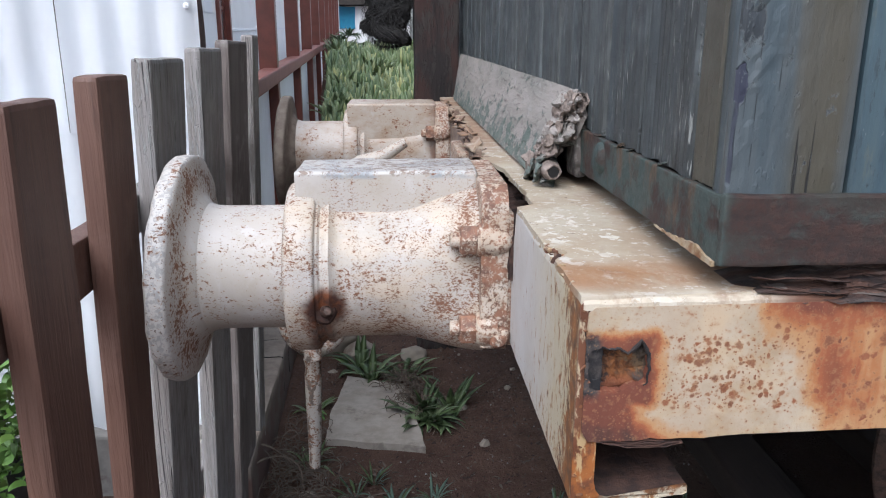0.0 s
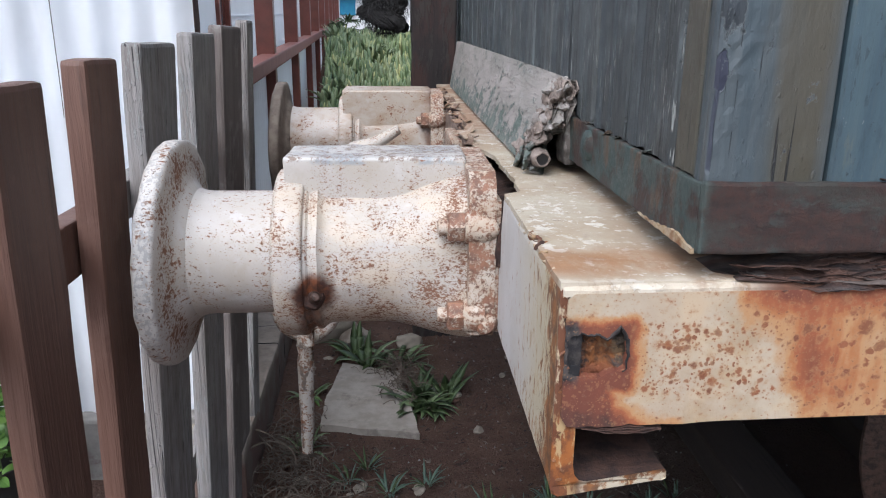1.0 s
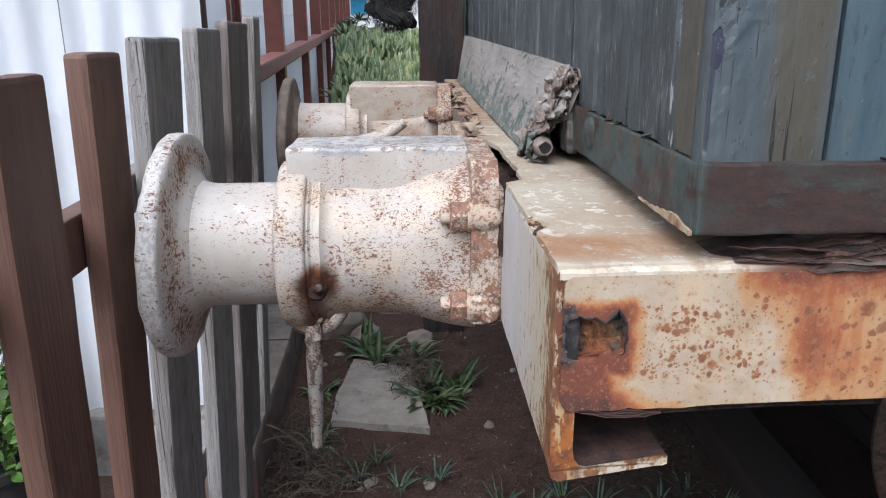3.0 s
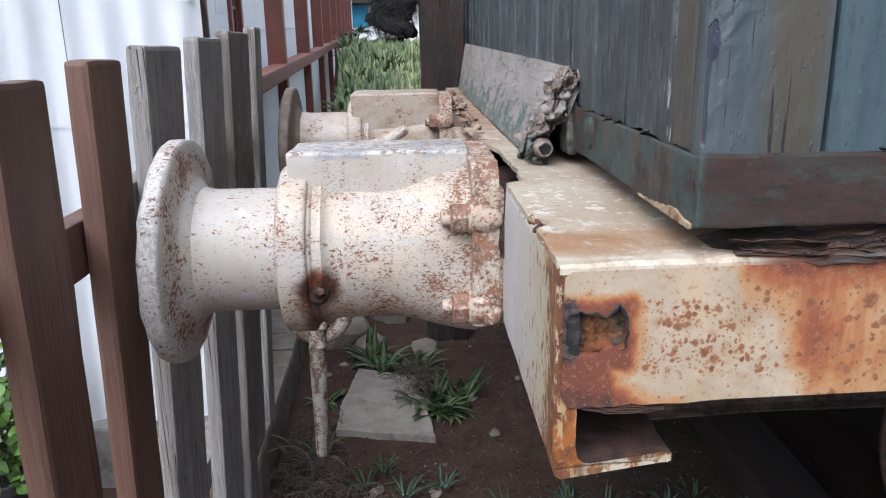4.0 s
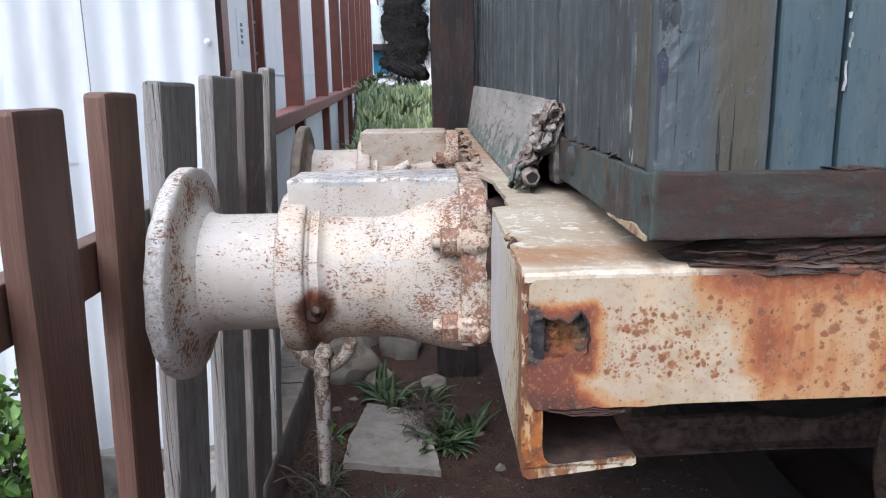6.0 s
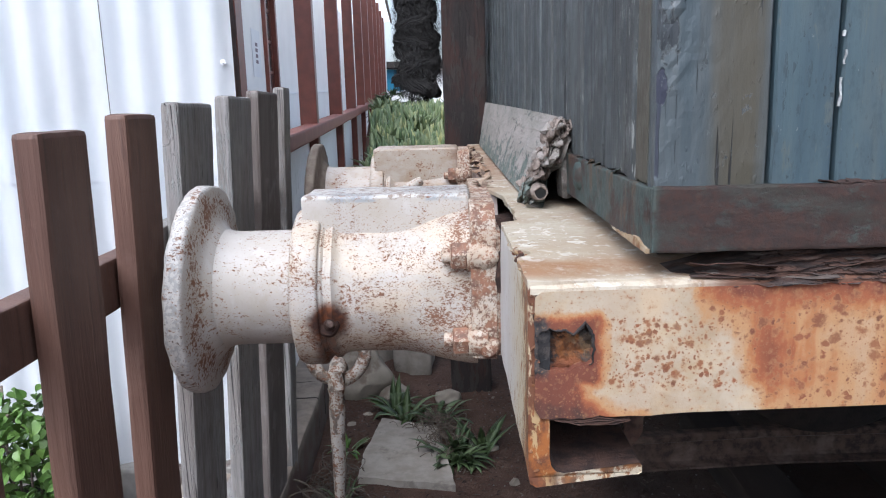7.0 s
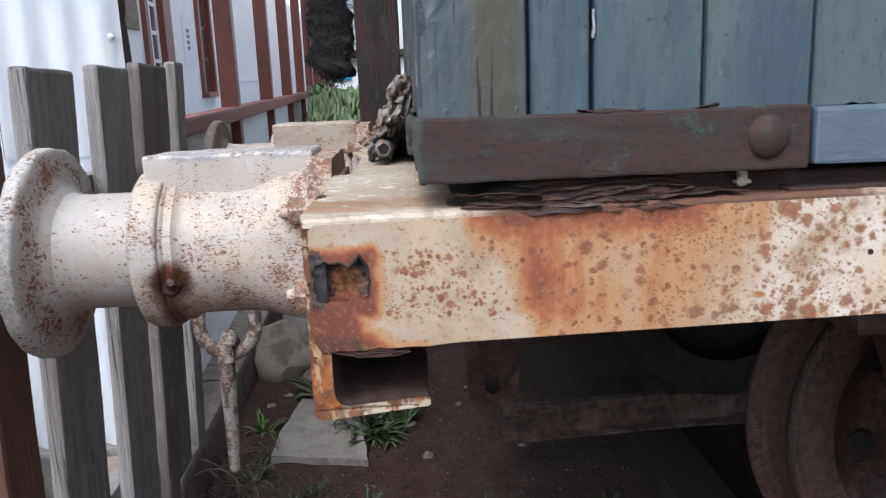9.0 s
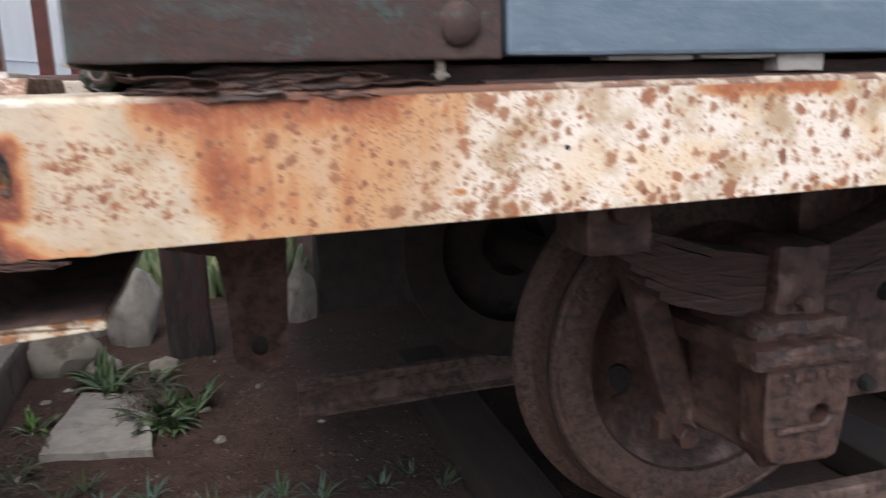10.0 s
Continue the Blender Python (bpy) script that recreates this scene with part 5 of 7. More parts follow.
wpart("iron_end", roughen(bm, 0.002, 90), rust_material("pale_flaked_end", (0.24, 0.225, 0.205), (0.1, 0.085, 0.075), (0.05, 0.042, 0.036), 55), corner_iron, "pale flaked end of the iron angle")
# peeling scale on the iron's upper edge
for i in range(10):
    end = i % 2
    l = random.uniform(0.008, 0.026)
    bm = box(-l, l, -0.004, 0.004, -0.001, 0.001, 0.0005, (7, 3, 0), 0.0045, 60, i)
    if end:
        moved(bm, pose(0.19, random.uniform(0.08, 0.7), 1.734, random.uniform(-20, 20), random.uniform(-10, 20), 90 + random.uniform(-8, 8)))
    else:
        moved(bm, pose(random.uniform(0.22, 0.58), 0.005, 1.736, random.uniform(-15, 15), random.uniform(-6, 6), random.uniform(-6, 6)))
    wpart("scale_flake", bm, CORNER_IRON, corner_iron)
# white paint crust at the foot of the corner
low, high = [], []
for i in range(30):
    t = i / 29
    y = 0.012 + 0.21 * t
    low.append((y, 1.6455 - 0.002 * wave(y, 3, 60)))
    high.append((y, 1.648 + 0.011 * max(0.0, 1 - 1.1 * abs(t - 0.3) / 0.5) + 0.003 * wave(y, 6, 70)))
bm = slab(low + high[::-1], 0.1835, 0.188, "X")
wpart("paint_crust", bm, rust_material("ochre_crust", (0.26, 0.17, 0.08), (0.36, 0.29, 0.2), (0.16, 0.07, 0.025), 60), corner_iron, "ochre and cream paint crust")
# blue sill rail along the side
bm = box(0.728, 4.6, 0.002, 0.05, 1.652, 1.731, 0.006, (30, 0, 1), 0.0012, 12)
wpart("sill_rail", bm, BLUE_SILL, None, "blue-grey painted wooden sill rail")
bm = box(0.192, 0.24, 0.77, 4.3, 1.64, 1.725, 0.006, (0, 30, 1), 0.004, 12)
wpart("end_sill", bm, END_PLANK, None, "grey weathered end sill")


# ---- buffers ----
NUT_RUST = cream_paint_heavy_rust("nut_rust_scraps", 0.13)
KEY_RUST = rust_material("key_bolt_rust", (0.016, 0.0085, 0.007), (0.036, 0.014, 0.008), (0.07, 0.026, 0.013), 45)


def buffer(dy, reach, material, label):
    """A cast buffer: flanged casing with a box on top, collar, ram and round head."""
    y, z = 0.735 + dy, 1.44
    far = dy > 1
    # turned shoulder that swells into a squarish root against the flange
    bm = bmesh.new()
    rings, segs = [], 72
    prof = [(-0.36, 0.13), (-0.36, 0.166), (-0.352, 0.1665), (-0.347, 0.1615), (-0.343, 0.1615), (-0.338, 0.166), (-0.329, 0.1665), (-0.322, 0.159), (-0.312, 0.154)]
    prof += [(-0.3 + 0.018 * k, 0.1525) for k in range(16)] + [(-0.02, 0.1525)]
    for px, pr in prof:
        q = min(1.0, max(0.0, (px + 0.2) / 0.19))
        q = q * q * (3 - 2 * q) * (0.3 if far else 1.0)
        power = 2.0 + 1.5 * q
        ring = []
        for k in range(segs):
            a = 2 * math.pi * k / segs
            c, s = math.cos(a), math.sin(a)
            f = (abs(c) ** power + abs(s) ** power) ** (-1 / power)
            half = pr + q * (0.012 if abs(s) < 0.001 else 0.012 * c * c + (0.034 if s > 0 else 0.022) * s * s)
            ring.append(bm.verts.new((px, y + half * c * f, z + half * s * f)))
        rings.append(ring)
    for r0, r1 in zip(rings, rings[1:]):
        for k in range(segs):
            bm.faces.new((r0[k], r0[(k + 1) % segs], r1[(k + 1) % segs], r1[k]))
    bm.faces.new(rings[0])
    bm.faces.new(rings[-1])
    casing = wpart("buffer_casing", roughen(bm, 0.0012, 22), FAR_PAINT if far else SPECKLED, None, label, True)
    bm = lathe([(-0.357, 0.12), (-0.357, 0.174), (-0.36, 0.178), (-0.365, 0.18), (-0.4, 0.181), (-0.409, 0.18), (-0.415, 0.176), (-0.418, 0.168), (-0.418, 0.125)], 64, "X", (0, y, z))
    wpart("collar", roughen(bm, 0.0018, 25), FAR_PAINT if far else COLLAR_PAINT, casing, "", True)
    # box-shaped housing on top, its edges worn round
    bm = box(-0.398, -0.03, y - (0.135 if far else 0.074), y + 0.105, 1.47, 1.655, 0.009, (16, 6, 4), 0.0025, 18, dy, 3)
    wpart("spring_box", bm, FAR_PAINT if far else BOX_PAINT, casing, "cream cast box with worn rounded top edge", True)
    # bolted flange against the end beam
    out = []
    for i in range(64):
        a = 2 * math.pi * i / 64
        c, s = math.cos(a), math.sin(a)
        q = (abs(c) ** 6 + abs(s) ** 6) ** (-1 / 6)
        out.append((y + 0.0 + 0.194 * c * q + 0.003 * wave(a, 2 + dy, 5), min(1.642 + 0.003 * wave(a, 6, 9), max(1.316, 1.452 + 0.2 * s * q + 0.004 * wave(a, 4 + dy, 4)))))
    bm = slab(out, -0.034, 0.018, "X")
    rim_e = [e for e in bm.edges if all(v.co.x < -0.033 for v in e.verts) and e.calc_face_angle(0.0) > 0.6]
    bmesh.ops.bevel(bm, geom=rim_e, offset=0.005, segments=2, profile=0.6, affect="EDGES")
    wpart("flange", bm, FLANGE_RUST, casing, "rust-pitted bolted flange")
    bm = box(0.017, 0.0275, y - 0.188, y + 0.188, 1.325, 1.592, 0.001, (0, 20, 10), 0.0015, 30)
    wpart("flange_packing", bm, FLANGE_RUST, casing)
    for zz in (1.537, 1.355):
        for yy in (y - 0.17, y + 0.16):
            bm = lathe([(-0.042, 0.0), (-0.042, 0.03), (-0.038, 0.034), (-0.03, 0.036), (0.0, 0.036)], 20, "X", (0, yy, zz))
            wpart("boss", roughen(bm, 0.0018, 35), FLANGE_RUST, casing, "", True)
            wpart("nut", roughen(hexnut(-0.075, -0.04, yy, zz, 0.031, 0.3 + yy), 0.0016, 60), NUT_RUST, casing, "rust-brown hexagon nut with scraps of paint")
            bm = lathe([(-0.094, 0.009), (-0.092, 0.0145), (-0.087, 0.016), (-0.07, 0.0165)], 14, "X", (0, yy, zz))
            wpart("stud", roughen(bm, 0.0012, 70), FLANGE_RUST, casing, "", True)
        bm = lathe([(0.0, 0.0), (0.002, 0.013), (0.008, 0.02), (0.016, 0.024), (0.03, 0.025)], 18, "Y", (0.002, y - 0.208, zz - (0.012 if zz < 1.4 else 0.0)), False)
        wpart("rivet", roughen(bm, 0.003, 45), FLANGE_RUST, casing, "", True)
    # key bolt on the collar with its rust halo
    bm = lathe([(-0.034, 0.0), (-0.032, 0.007), (-0.024, 0.0115), (0.01, 0.015)], 14, "Y", (0, 0, 0), False)
    moved(roughen(bm, 0.003, 60), pose(-0.337, y - 0.152, 1.388, -22, 0, 10))
    wpart("key_bolt", bm, RUST_WHEEL, casing, "rusted key bolt", True)
    bm = lathe([(0.008, 0.027), (-0.001, 0.024), (-0.004, 0.016), (-0.005, 0.004)], 24, "Y", (0, 0, 0), False)
    moved(roughen(bm, 0.005, 40), pose(-0.342, y - 0.154, 1.392, -22, 0, 0))
    wpart("rust_boss", bm, KEY_RUST, casing, "dark rust patch round the bolt", True)
    # ram and head
    d = reach - 0.03
    bm = lathe([(-0.36, 0.131), (-0.4, 0.131), (-0.45, 0.131), (-0.5 - d, 0.131), (-0.585 - d, 0.131), (-0.604 - d, 0.1325), (-0.618 - d, 0.137)], 72, "X", (0, y, z))
    wpart("ram", bm, FAR_PAINT if far else RAM_PAINT, casing, "", True)
    bm = lathe([(-0.612 - d, 0.125), (-0.618 - d, 0.1372), (-0.63 - d, 0.147), (-0.638 - d, 0.159), (-0.643 - d, 0.176), (-0.647 - d, 0.2), (-0.651 - d, 0.226), (-0.653 - d, 0.233),
                (-0.657 - d, 0.2375), (-0.662 - d, 0.2385), (-0.68 - d, 0.239), (-0.687 - d, 0.2365), (-0.693 - d, 0.229), (-0.7 - d, 0.2), (-0.707 - d, 0.14), (-0.711 - d, 0.07), (-0.712 - d, 0.004)], 96, "X", (0, y, z))
    for v in bm.verts:
        rr = math.hypot(v.co.y - y, v.co.z - z)
        # the disc hangs a little out of square on its ram
        v.co.x += 0.045 * (v.co.z - z) * min(1.0, max(0.0, (rr - 0.13) / 0.06))
        if rr > 0.215:
            v.co += noise.noise_vector(v.co * 26) * 0.0028 + noise.noise_vector(v.co * 75) * 0.002
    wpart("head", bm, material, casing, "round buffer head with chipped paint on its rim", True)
    return casing


buffer(0.0, 0.0, HEAD_PAINT, "cream painted cast buffer casing speckled with rust")
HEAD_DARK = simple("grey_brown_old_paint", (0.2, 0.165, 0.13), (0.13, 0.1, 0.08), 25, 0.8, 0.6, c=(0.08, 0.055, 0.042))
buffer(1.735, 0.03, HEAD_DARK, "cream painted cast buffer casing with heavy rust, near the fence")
# ---- draw hook and coupling ----
bm = bmesh.new()
join(bm, sweep([(0.03, 1.6, 1.47), (-0.12, 1.6, 1.47), (-0.22, 1.6, 1.465), (-0.31, 1.6, 1.46), (-0.34, 1.6, 1.47), (-0.345, 1.6, 1.5), (-0.31, 1.6, 1.524), (-0.24, 1.6, 1.545), (-0.165, 1.6, 1.59)],
               0.03, 14, [1.1, 1.1, 1.15, 1.2, 1.15, 1.05, 0.9, 0.8, 0.5]))
wpart("draw_hook", roughen(bm, 0.003, 30), SPECKLED, None, "white painted draw hook with pointed tip", True)
bm = box(-0.01, 0.027, 1.46, 1.74, 1.36, 1.58, 0.008, (0, 6, 6), 0.003, 30)
wpart("draw_plate", bm, FLANGE_RUST, None, "rusted draw plate")


pts = [(-0.487 - 0.1 * math.cos(a), 1.6, 0.995 - 0.115 * math.sin(a)) for a in [math.pi * k / 14 for k in range(15)]]
pts = [(-0.5, 1.6, 1.45), (-0.545, 1.6, 1.25), (-0.58, 1.6, 1.08)] + pts + [(-0.395, 1.6, 1.08), (-0.41, 1.6, 1.25), (-0.43, 1.6, 1.45)]
wpart("shackle", roughen(sweep(pts, 0.024, 12), 0.003, 40), LINK_PAINT, None, "speckled white coupling shackle", True)
pts = [(-0.486, 1.648, 0.86), (-0.486, 1.645, 0.91), (-0.486, 1.6, 0.94), (-0.487, 1.556, 0.92), (-0.488, 1.545, 0.87), (-0.489, 1.546, 0.81), (-0.492, 1.55, 0.7), (-0.496, 1.556, 0.56), (-0.5, 1.56, 0.45)]
wpart("coupling_link", roughen(sweep(pts, 0.03, 12, [0.9, 1, 1, 1.02, 1.05, 1, 0.92, 0.8, 0.62]), 0.003, 40), LINK_PAINT, None, "long speckled white coupling bar hanging from the shackle", True)

# ---- running gear ----
# near-black stands for shade inside holes; also colours the tyre seam and bolts
BLACK_GAP = rust_material("dark_opening", (0.006, 0.005, 0.005), (0.01, 0.009, 0.008), (0.014, 0.011, 0.01), 20)
AX, AZ = 1.63, 0.86


def wheel(y, out, tyre, centre):
    """A wagon wheel: tyre with flange, dished centre with round openings; out: -1 if its outer face looks to -y."""
    o = out
    bm = lathe([(-0.02 * o, 0.366), (0.0 * o, 0.372), (0.004 * o, 0.38), (0.005 * o, 0.43), (0.004 * o, 0.478), (-0.003 * o, 0.486), (-0.012 * o, 0.49), (-0.085 * o, 0.5), (-0.1 * o, 0.515), (-0.11 * o, 0.54), (-0.122 * o, 0.55), (-0.135 * o, 0.548), (-0.145 * o, 0.535), (-0.15 * o, 0.37)], 96, "Y", (AX, y, AZ), False)
    w = wpart("wheel_tyre", roughen(bm, 0.0015, 30), tyre, None, "rust-brown wagon wheel tyre with flange", True)
    bm = lathe([(-0.012 * o, 0.372), (-0.022 * o, 0.36), (-0.03 * o, 0.345), (-0.045 * o, 0.335), (-0.075 * o, 0.3), (-0.1 * o, 0.22), (-0.085 * o, 0.16), (0.0 * o, 0.14), (0.03 * o, 0.135), (0.03 * o, 0.05)], 72, "Y", (AX, y, AZ), False)
    wpart("wheel_centre", roughen(bm, 0.002, 24), centre, w, "", True)
    bm = lathe([(0.002 * o, 0.466), (0.0075 * o, 0.471), (0.008 * o, 0.478), (0.003 * o, 0.485)], 96, "Y", (AX, y, AZ), False)
    wpart("tyre_lip", roughen(bm, 0.0012, 40), tyre, w, "", True)
    bm = lathe([(-0.01 * o, 0.4905), (-0.012 * o, 0.494), (-0.017 * o, 0.494), (-0.019 * o, 0.4915)], 96, "Y", (AX, y, AZ), False)
    wpart("tyre_seam", roughen(bm, 0.0012, 9), BLACK_GAP, w, "dark seam round the tyre")
    # openings are near-black discs painted as shade, not cut through
    for k in range(6):
        a = radians(20 + 60 * k)
        bm = lathe([(-0.09 * o, 0.05), (-0.075 * o, 0.046), (-0.08 * o, 0.04), (-0.081 * o, 0.002)], 20, "Y", (AX + 0.265 * math.cos(a), y, AZ + 0.265 * math.sin(a)), False)
        wpart("wheel_opening", bm, BLACK_GAP, w)
    return w


wheel(0.78, -1, RUST_WHEEL, GEAR_RUST)
# far wheel takes the darkened iron, its shade painted in
wheel(2.42, 1, SHADED_IRON, SHADED_IRON)
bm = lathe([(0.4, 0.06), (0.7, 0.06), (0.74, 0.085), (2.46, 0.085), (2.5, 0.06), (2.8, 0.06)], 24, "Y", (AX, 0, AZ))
wpart("axle", bm, SHADED_IRON, None, "dark steel axle", True)

# axlebox: body, rounded front block with a lid hole, and a sloping cap
def gear(bm, rough=0.004):
    return roughen(roughen(bm, rough, 14), rough * 0.5, 45)


bm = box(1.425, 1.6, 0.31, 0.6, 0.76, 1.02, 0.03, (8, 10, 10), 0.0, 14, segs=3)
for v in bm.verts:
    # waisted side, deepest in its middle
    t = (v.co.y - 0.31) / 0.29
    v.co.x += (0.03 * math.sin(math.pi * min(1.0, max(0.0, t * 1.25)))) * (1 if v.co.x < 1.5 else -1)
axlebox = wpart("axlebox", gear(bm), GEAR_RUST, None, "rusted cast axlebox with raised lettering bars", True)
cover = [(1.404, 1.05), (1.406, 0.9), (1.413, 0.83), (1.425, 0.805), (1.45, 0.793), (1.575, 0.79), (1.597, 0.8), (1.608, 0.825), (1.617, 0.92), (1.621, 1.05)]
bm = slab(cover, 0.268, 0.35, "Y", ([(1.548 + 0.026 * math.cos(a * math.pi / 8), 0.895 + (0.03 if a < 8 else 0.016) * math.sin(a * math.pi / 8)) for a in range(16)],))
front_e = [e for e in bm.edges if all(v.co.y < 0.27 for v in e.verts) and e.calc_face_angle(0.0) > 0.6]
bmesh.ops.bevel(bm, geom=front_e, offset=0.009, segments=3, profile=0.6, affect="EDGES")
wpart("axlebox_cover", roughen(bm, 0.003, 25), GEAR_RUST, axlebox, "cast front cover with an oil hole")
wpart("oil_hole", lathe([(0.352, 0.04), (0.345, 0.002)], 16, "Y", (1.548, 0, 0.895), False), BLACK_GAP, axlebox, "dark oil hole")
bm = box(1.362, 1.642, 0.252, 0.6, 1.012, 1.062, 0.014, (16, 12, 3), 0.0)
for v in bm.verts:
    v.co.z += 0.03 * (0.5 - v.co.y)
wpart("axlebox_cap", gear(bm, 0.006), GEAR_RUST, axlebox)
bm = box(1.4, 1.63, 0.3, 0.56, 1.06, 1.112, 0.02, (14, 8, 4), 0.0)
wpart("axlebox_saddle", gear(bm, 0.008), GEAR_RUST, axlebox)
bm = box(1.43, 1.53, 0.256, 0.272, 0.872, 0.886, 0.004, (8, 0, 0), 0.003, 40)
wpart("cover_rib", bm, GEAR_RUST, axlebox)
for k in range(6):
    bm = box(1.44 + 0.028 * k, 1.44 + 0.028 * k + 0.015, 0.262, 0.272, 0.983, 1.006, 0.003, (1, 0, 1), 0.0015, 60, k)
    wpart("raised_mark", bm, GEAR_RUST, axlebox)

# laminated spring, curved up to its hangers
buckle_x = 1.5
SPRING_RUST = rust_material("spring_rust", (0.006, 0.0034, 0.0027), (0.04, 0.0195, 0.0135), (0.07, 0.042, 0.032), 30, rough=0.85, strength=1.0, stretch=(0.22, 1, 5))
for k in range(8):
    half = 0.54 - 0.035 * k
    bm = bmesh.new()
    rows = []
    for i in range(91):
        u = -1 + 2 * i / 90
        x = buckle_x + half * u
        zc = 1.24 - 0.0175 * k + 0.6 * (half * u) ** 2 + 0.05 * max(0.0, abs(half * u) - 0.05)
        jit = 0.005 * noise.noise(Vector((x * 9, k * 0.55, 1))) + 0.0025 * noise.noise(Vector((x * 34, k * 1.1, 6)))
        fr = 0.005 * noise.noise(Vector((x * 7, k * 0.9, 4))) + 0.003 * noise.noise(Vector((x * 40, k * 1.3, 9)))
        rows.append([bm.verts.new((x, yy + (fr if yy < 0.4 else 0.0), zc + dz + jit)) for yy, dz in ((0.37, -0.0005), (0.3704, -0.0172), (0.372, -0.0184), (0.466, -0.0178), (0.469, -0.015), (0.47, -0.002), (0.467, 0.0005), (0.3712, 0.0005))])
    for r0, r1 in zip(rows, rows[1:]):
        for i in range(8):
            bm.faces.new((r0[i], r0[(i + 1) % 8], r1[(i + 1) % 8], r1[i]))
    bm.faces.new(rows[0])
    bm.faces.new(rows[-1])
    spring = wpart("spring_leaf", bm, SPRING_RUST, None if k == 0 else spring_top, "" if k else "rusted laminated leaf spring")
    if k == 0:
        spring_top = spring
bm = box(1.468, 1.6, 0.335, 0.5, 1.085, 1.262, 0.014, (8, 6, 12), 0.006, 20)
wpart("spring_buckle", gear(bm), GEAR_RUST, spring_top)
bm = lathe([(-0.016, 0.0), (-0.016, 0.016), (0.0, 0.02)], 6, "Y", (1.535, 0.335, 1.135))
wpart("buckle_bolt", bm, RUST_WHEEL, spring_top)
for x in (1.09, 1.93):
    bm = join(box(x - 0.07, x + 0.075, 0.34, 0.5, 1.275, 1.46, 0.012, (4, 4, 4), 0.004, 20, x), lathe([(0.315, 0.026), (0.32, 0.03), (0.51, 0.03), (0.515, 0.026)], 16, "Y", (x, 0, 1.37)))
    wpart("spring_hanger", bm, GEAR_RUST, spring_top)
# axle guard legs: flat bars down from the beam to the axlebox
leg = [(1.13, 1.43), (1.227, 1.171), (1.352, 0.8), (1.335, 0.785), (1.334, 0.738), (1.36, 0.72), (1.43, 0.72), (1.447, 0.738), (1.442, 0.79), (1.438, 0.82), (1.421, 0.883), (1.345, 1.093), (1.26, 1.43)]
bm = slab(leg, 0.555, 0.595, "Y")
edge = [e for e in bm.edges if all(v.co.y < 0.556 for v in e.verts) and e.calc_face_angle(0.0) > 0.6]
bmesh.ops.bevel(bm, geom=edge, offset=0.01, segments=2, profile=0.6, affect="EDGES")
wpart("axle_guard", roughen(bm, 0.003, 30), GEAR_RUST, None, "rusted tapering axle guard leg with a broad foot")
wpart("guard_nut", roughen(hexnut(-0.02, 0.02, 0, 0, 0.03), 0.002, 60), GEAR_RUST).matrix_basis = pose(1.4, 0.54, 0.745, 0, 0, 90)
bm = slab([(1.7, 1.43), (1.7, 0.8), (1.74, 0.775), (2.06, 0.775), (2.1, 0.8), (2.13, 1.43)], 0.555, 0.595, "Y")
guard = wpart("guard_plate", roughen(bm, 0.003, 20), GEAR_RUST, None, "rusted axle guard plate with dark bolts")
for bx, bz in ((1.99, 1.06), (1.955, 0.81)):
    wpart("bolt", roughen(lathe([(0.53, 0.0), (0.532, 0.018), (0.545, 0.024), (0.56, 0.025)], 12, "Y", (bx, 0, bz), False), 0.003, 50), BLACK_GAP, guard)
wpart("axle_guard_tie", box(1.44, 1.7, 0.565, 0.6, 0.78, 0.83, 0.008, (8, 0, 0), 0.003, 20), RUST_BROWN)
# brake hanger plate with a hole
hole = [(0.402 + 0.024 * math.cos(a * math.pi / 8), 0.905 + 0.03 * math.sin(a * math.pi / 8)) for a in range(16)]
out = [(0.17, 1.6), (0.17, 1.2), (0.3, 1.17), (0.318, 1.05), (0.325, 0.93)] + [(0.402 + 0.08 * math.cos(a), 0.91 + 0.085 * math.sin(a)) for a in [math.pi + math.pi * i / 10 for i in range(1, 10)]] + [(0.48, 0.93), (0.49, 1.1), (0.5, 1.6)]
bm = slab(out, 1.11, 1.14, "Y", (hole,))
hanger = wpart("brake_hanger", roughen(bm, 0.003, 20), RUST_BROWN, None, "brown rusted hanger plate with a round hole")
# dark plug added where only shade shows through the hole
wpart("pin", lathe([(1.132, 0.0), (1.132, 0.03), (1.2, 0.03)], 16, "Y", (0.402, 0, 0.905), False), SHADED_IRON, hanger, "dark plug standing for the shade behind the hole")
# middle frame members, added to darken the underside
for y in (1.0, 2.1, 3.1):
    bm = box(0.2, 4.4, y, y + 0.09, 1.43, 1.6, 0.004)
    wpart("longitudinal_beam", bm, SHADED_IRON, None)
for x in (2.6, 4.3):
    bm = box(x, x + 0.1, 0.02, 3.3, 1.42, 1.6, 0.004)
    wpart("cross_beam", bm, SHADED_IRON, None)

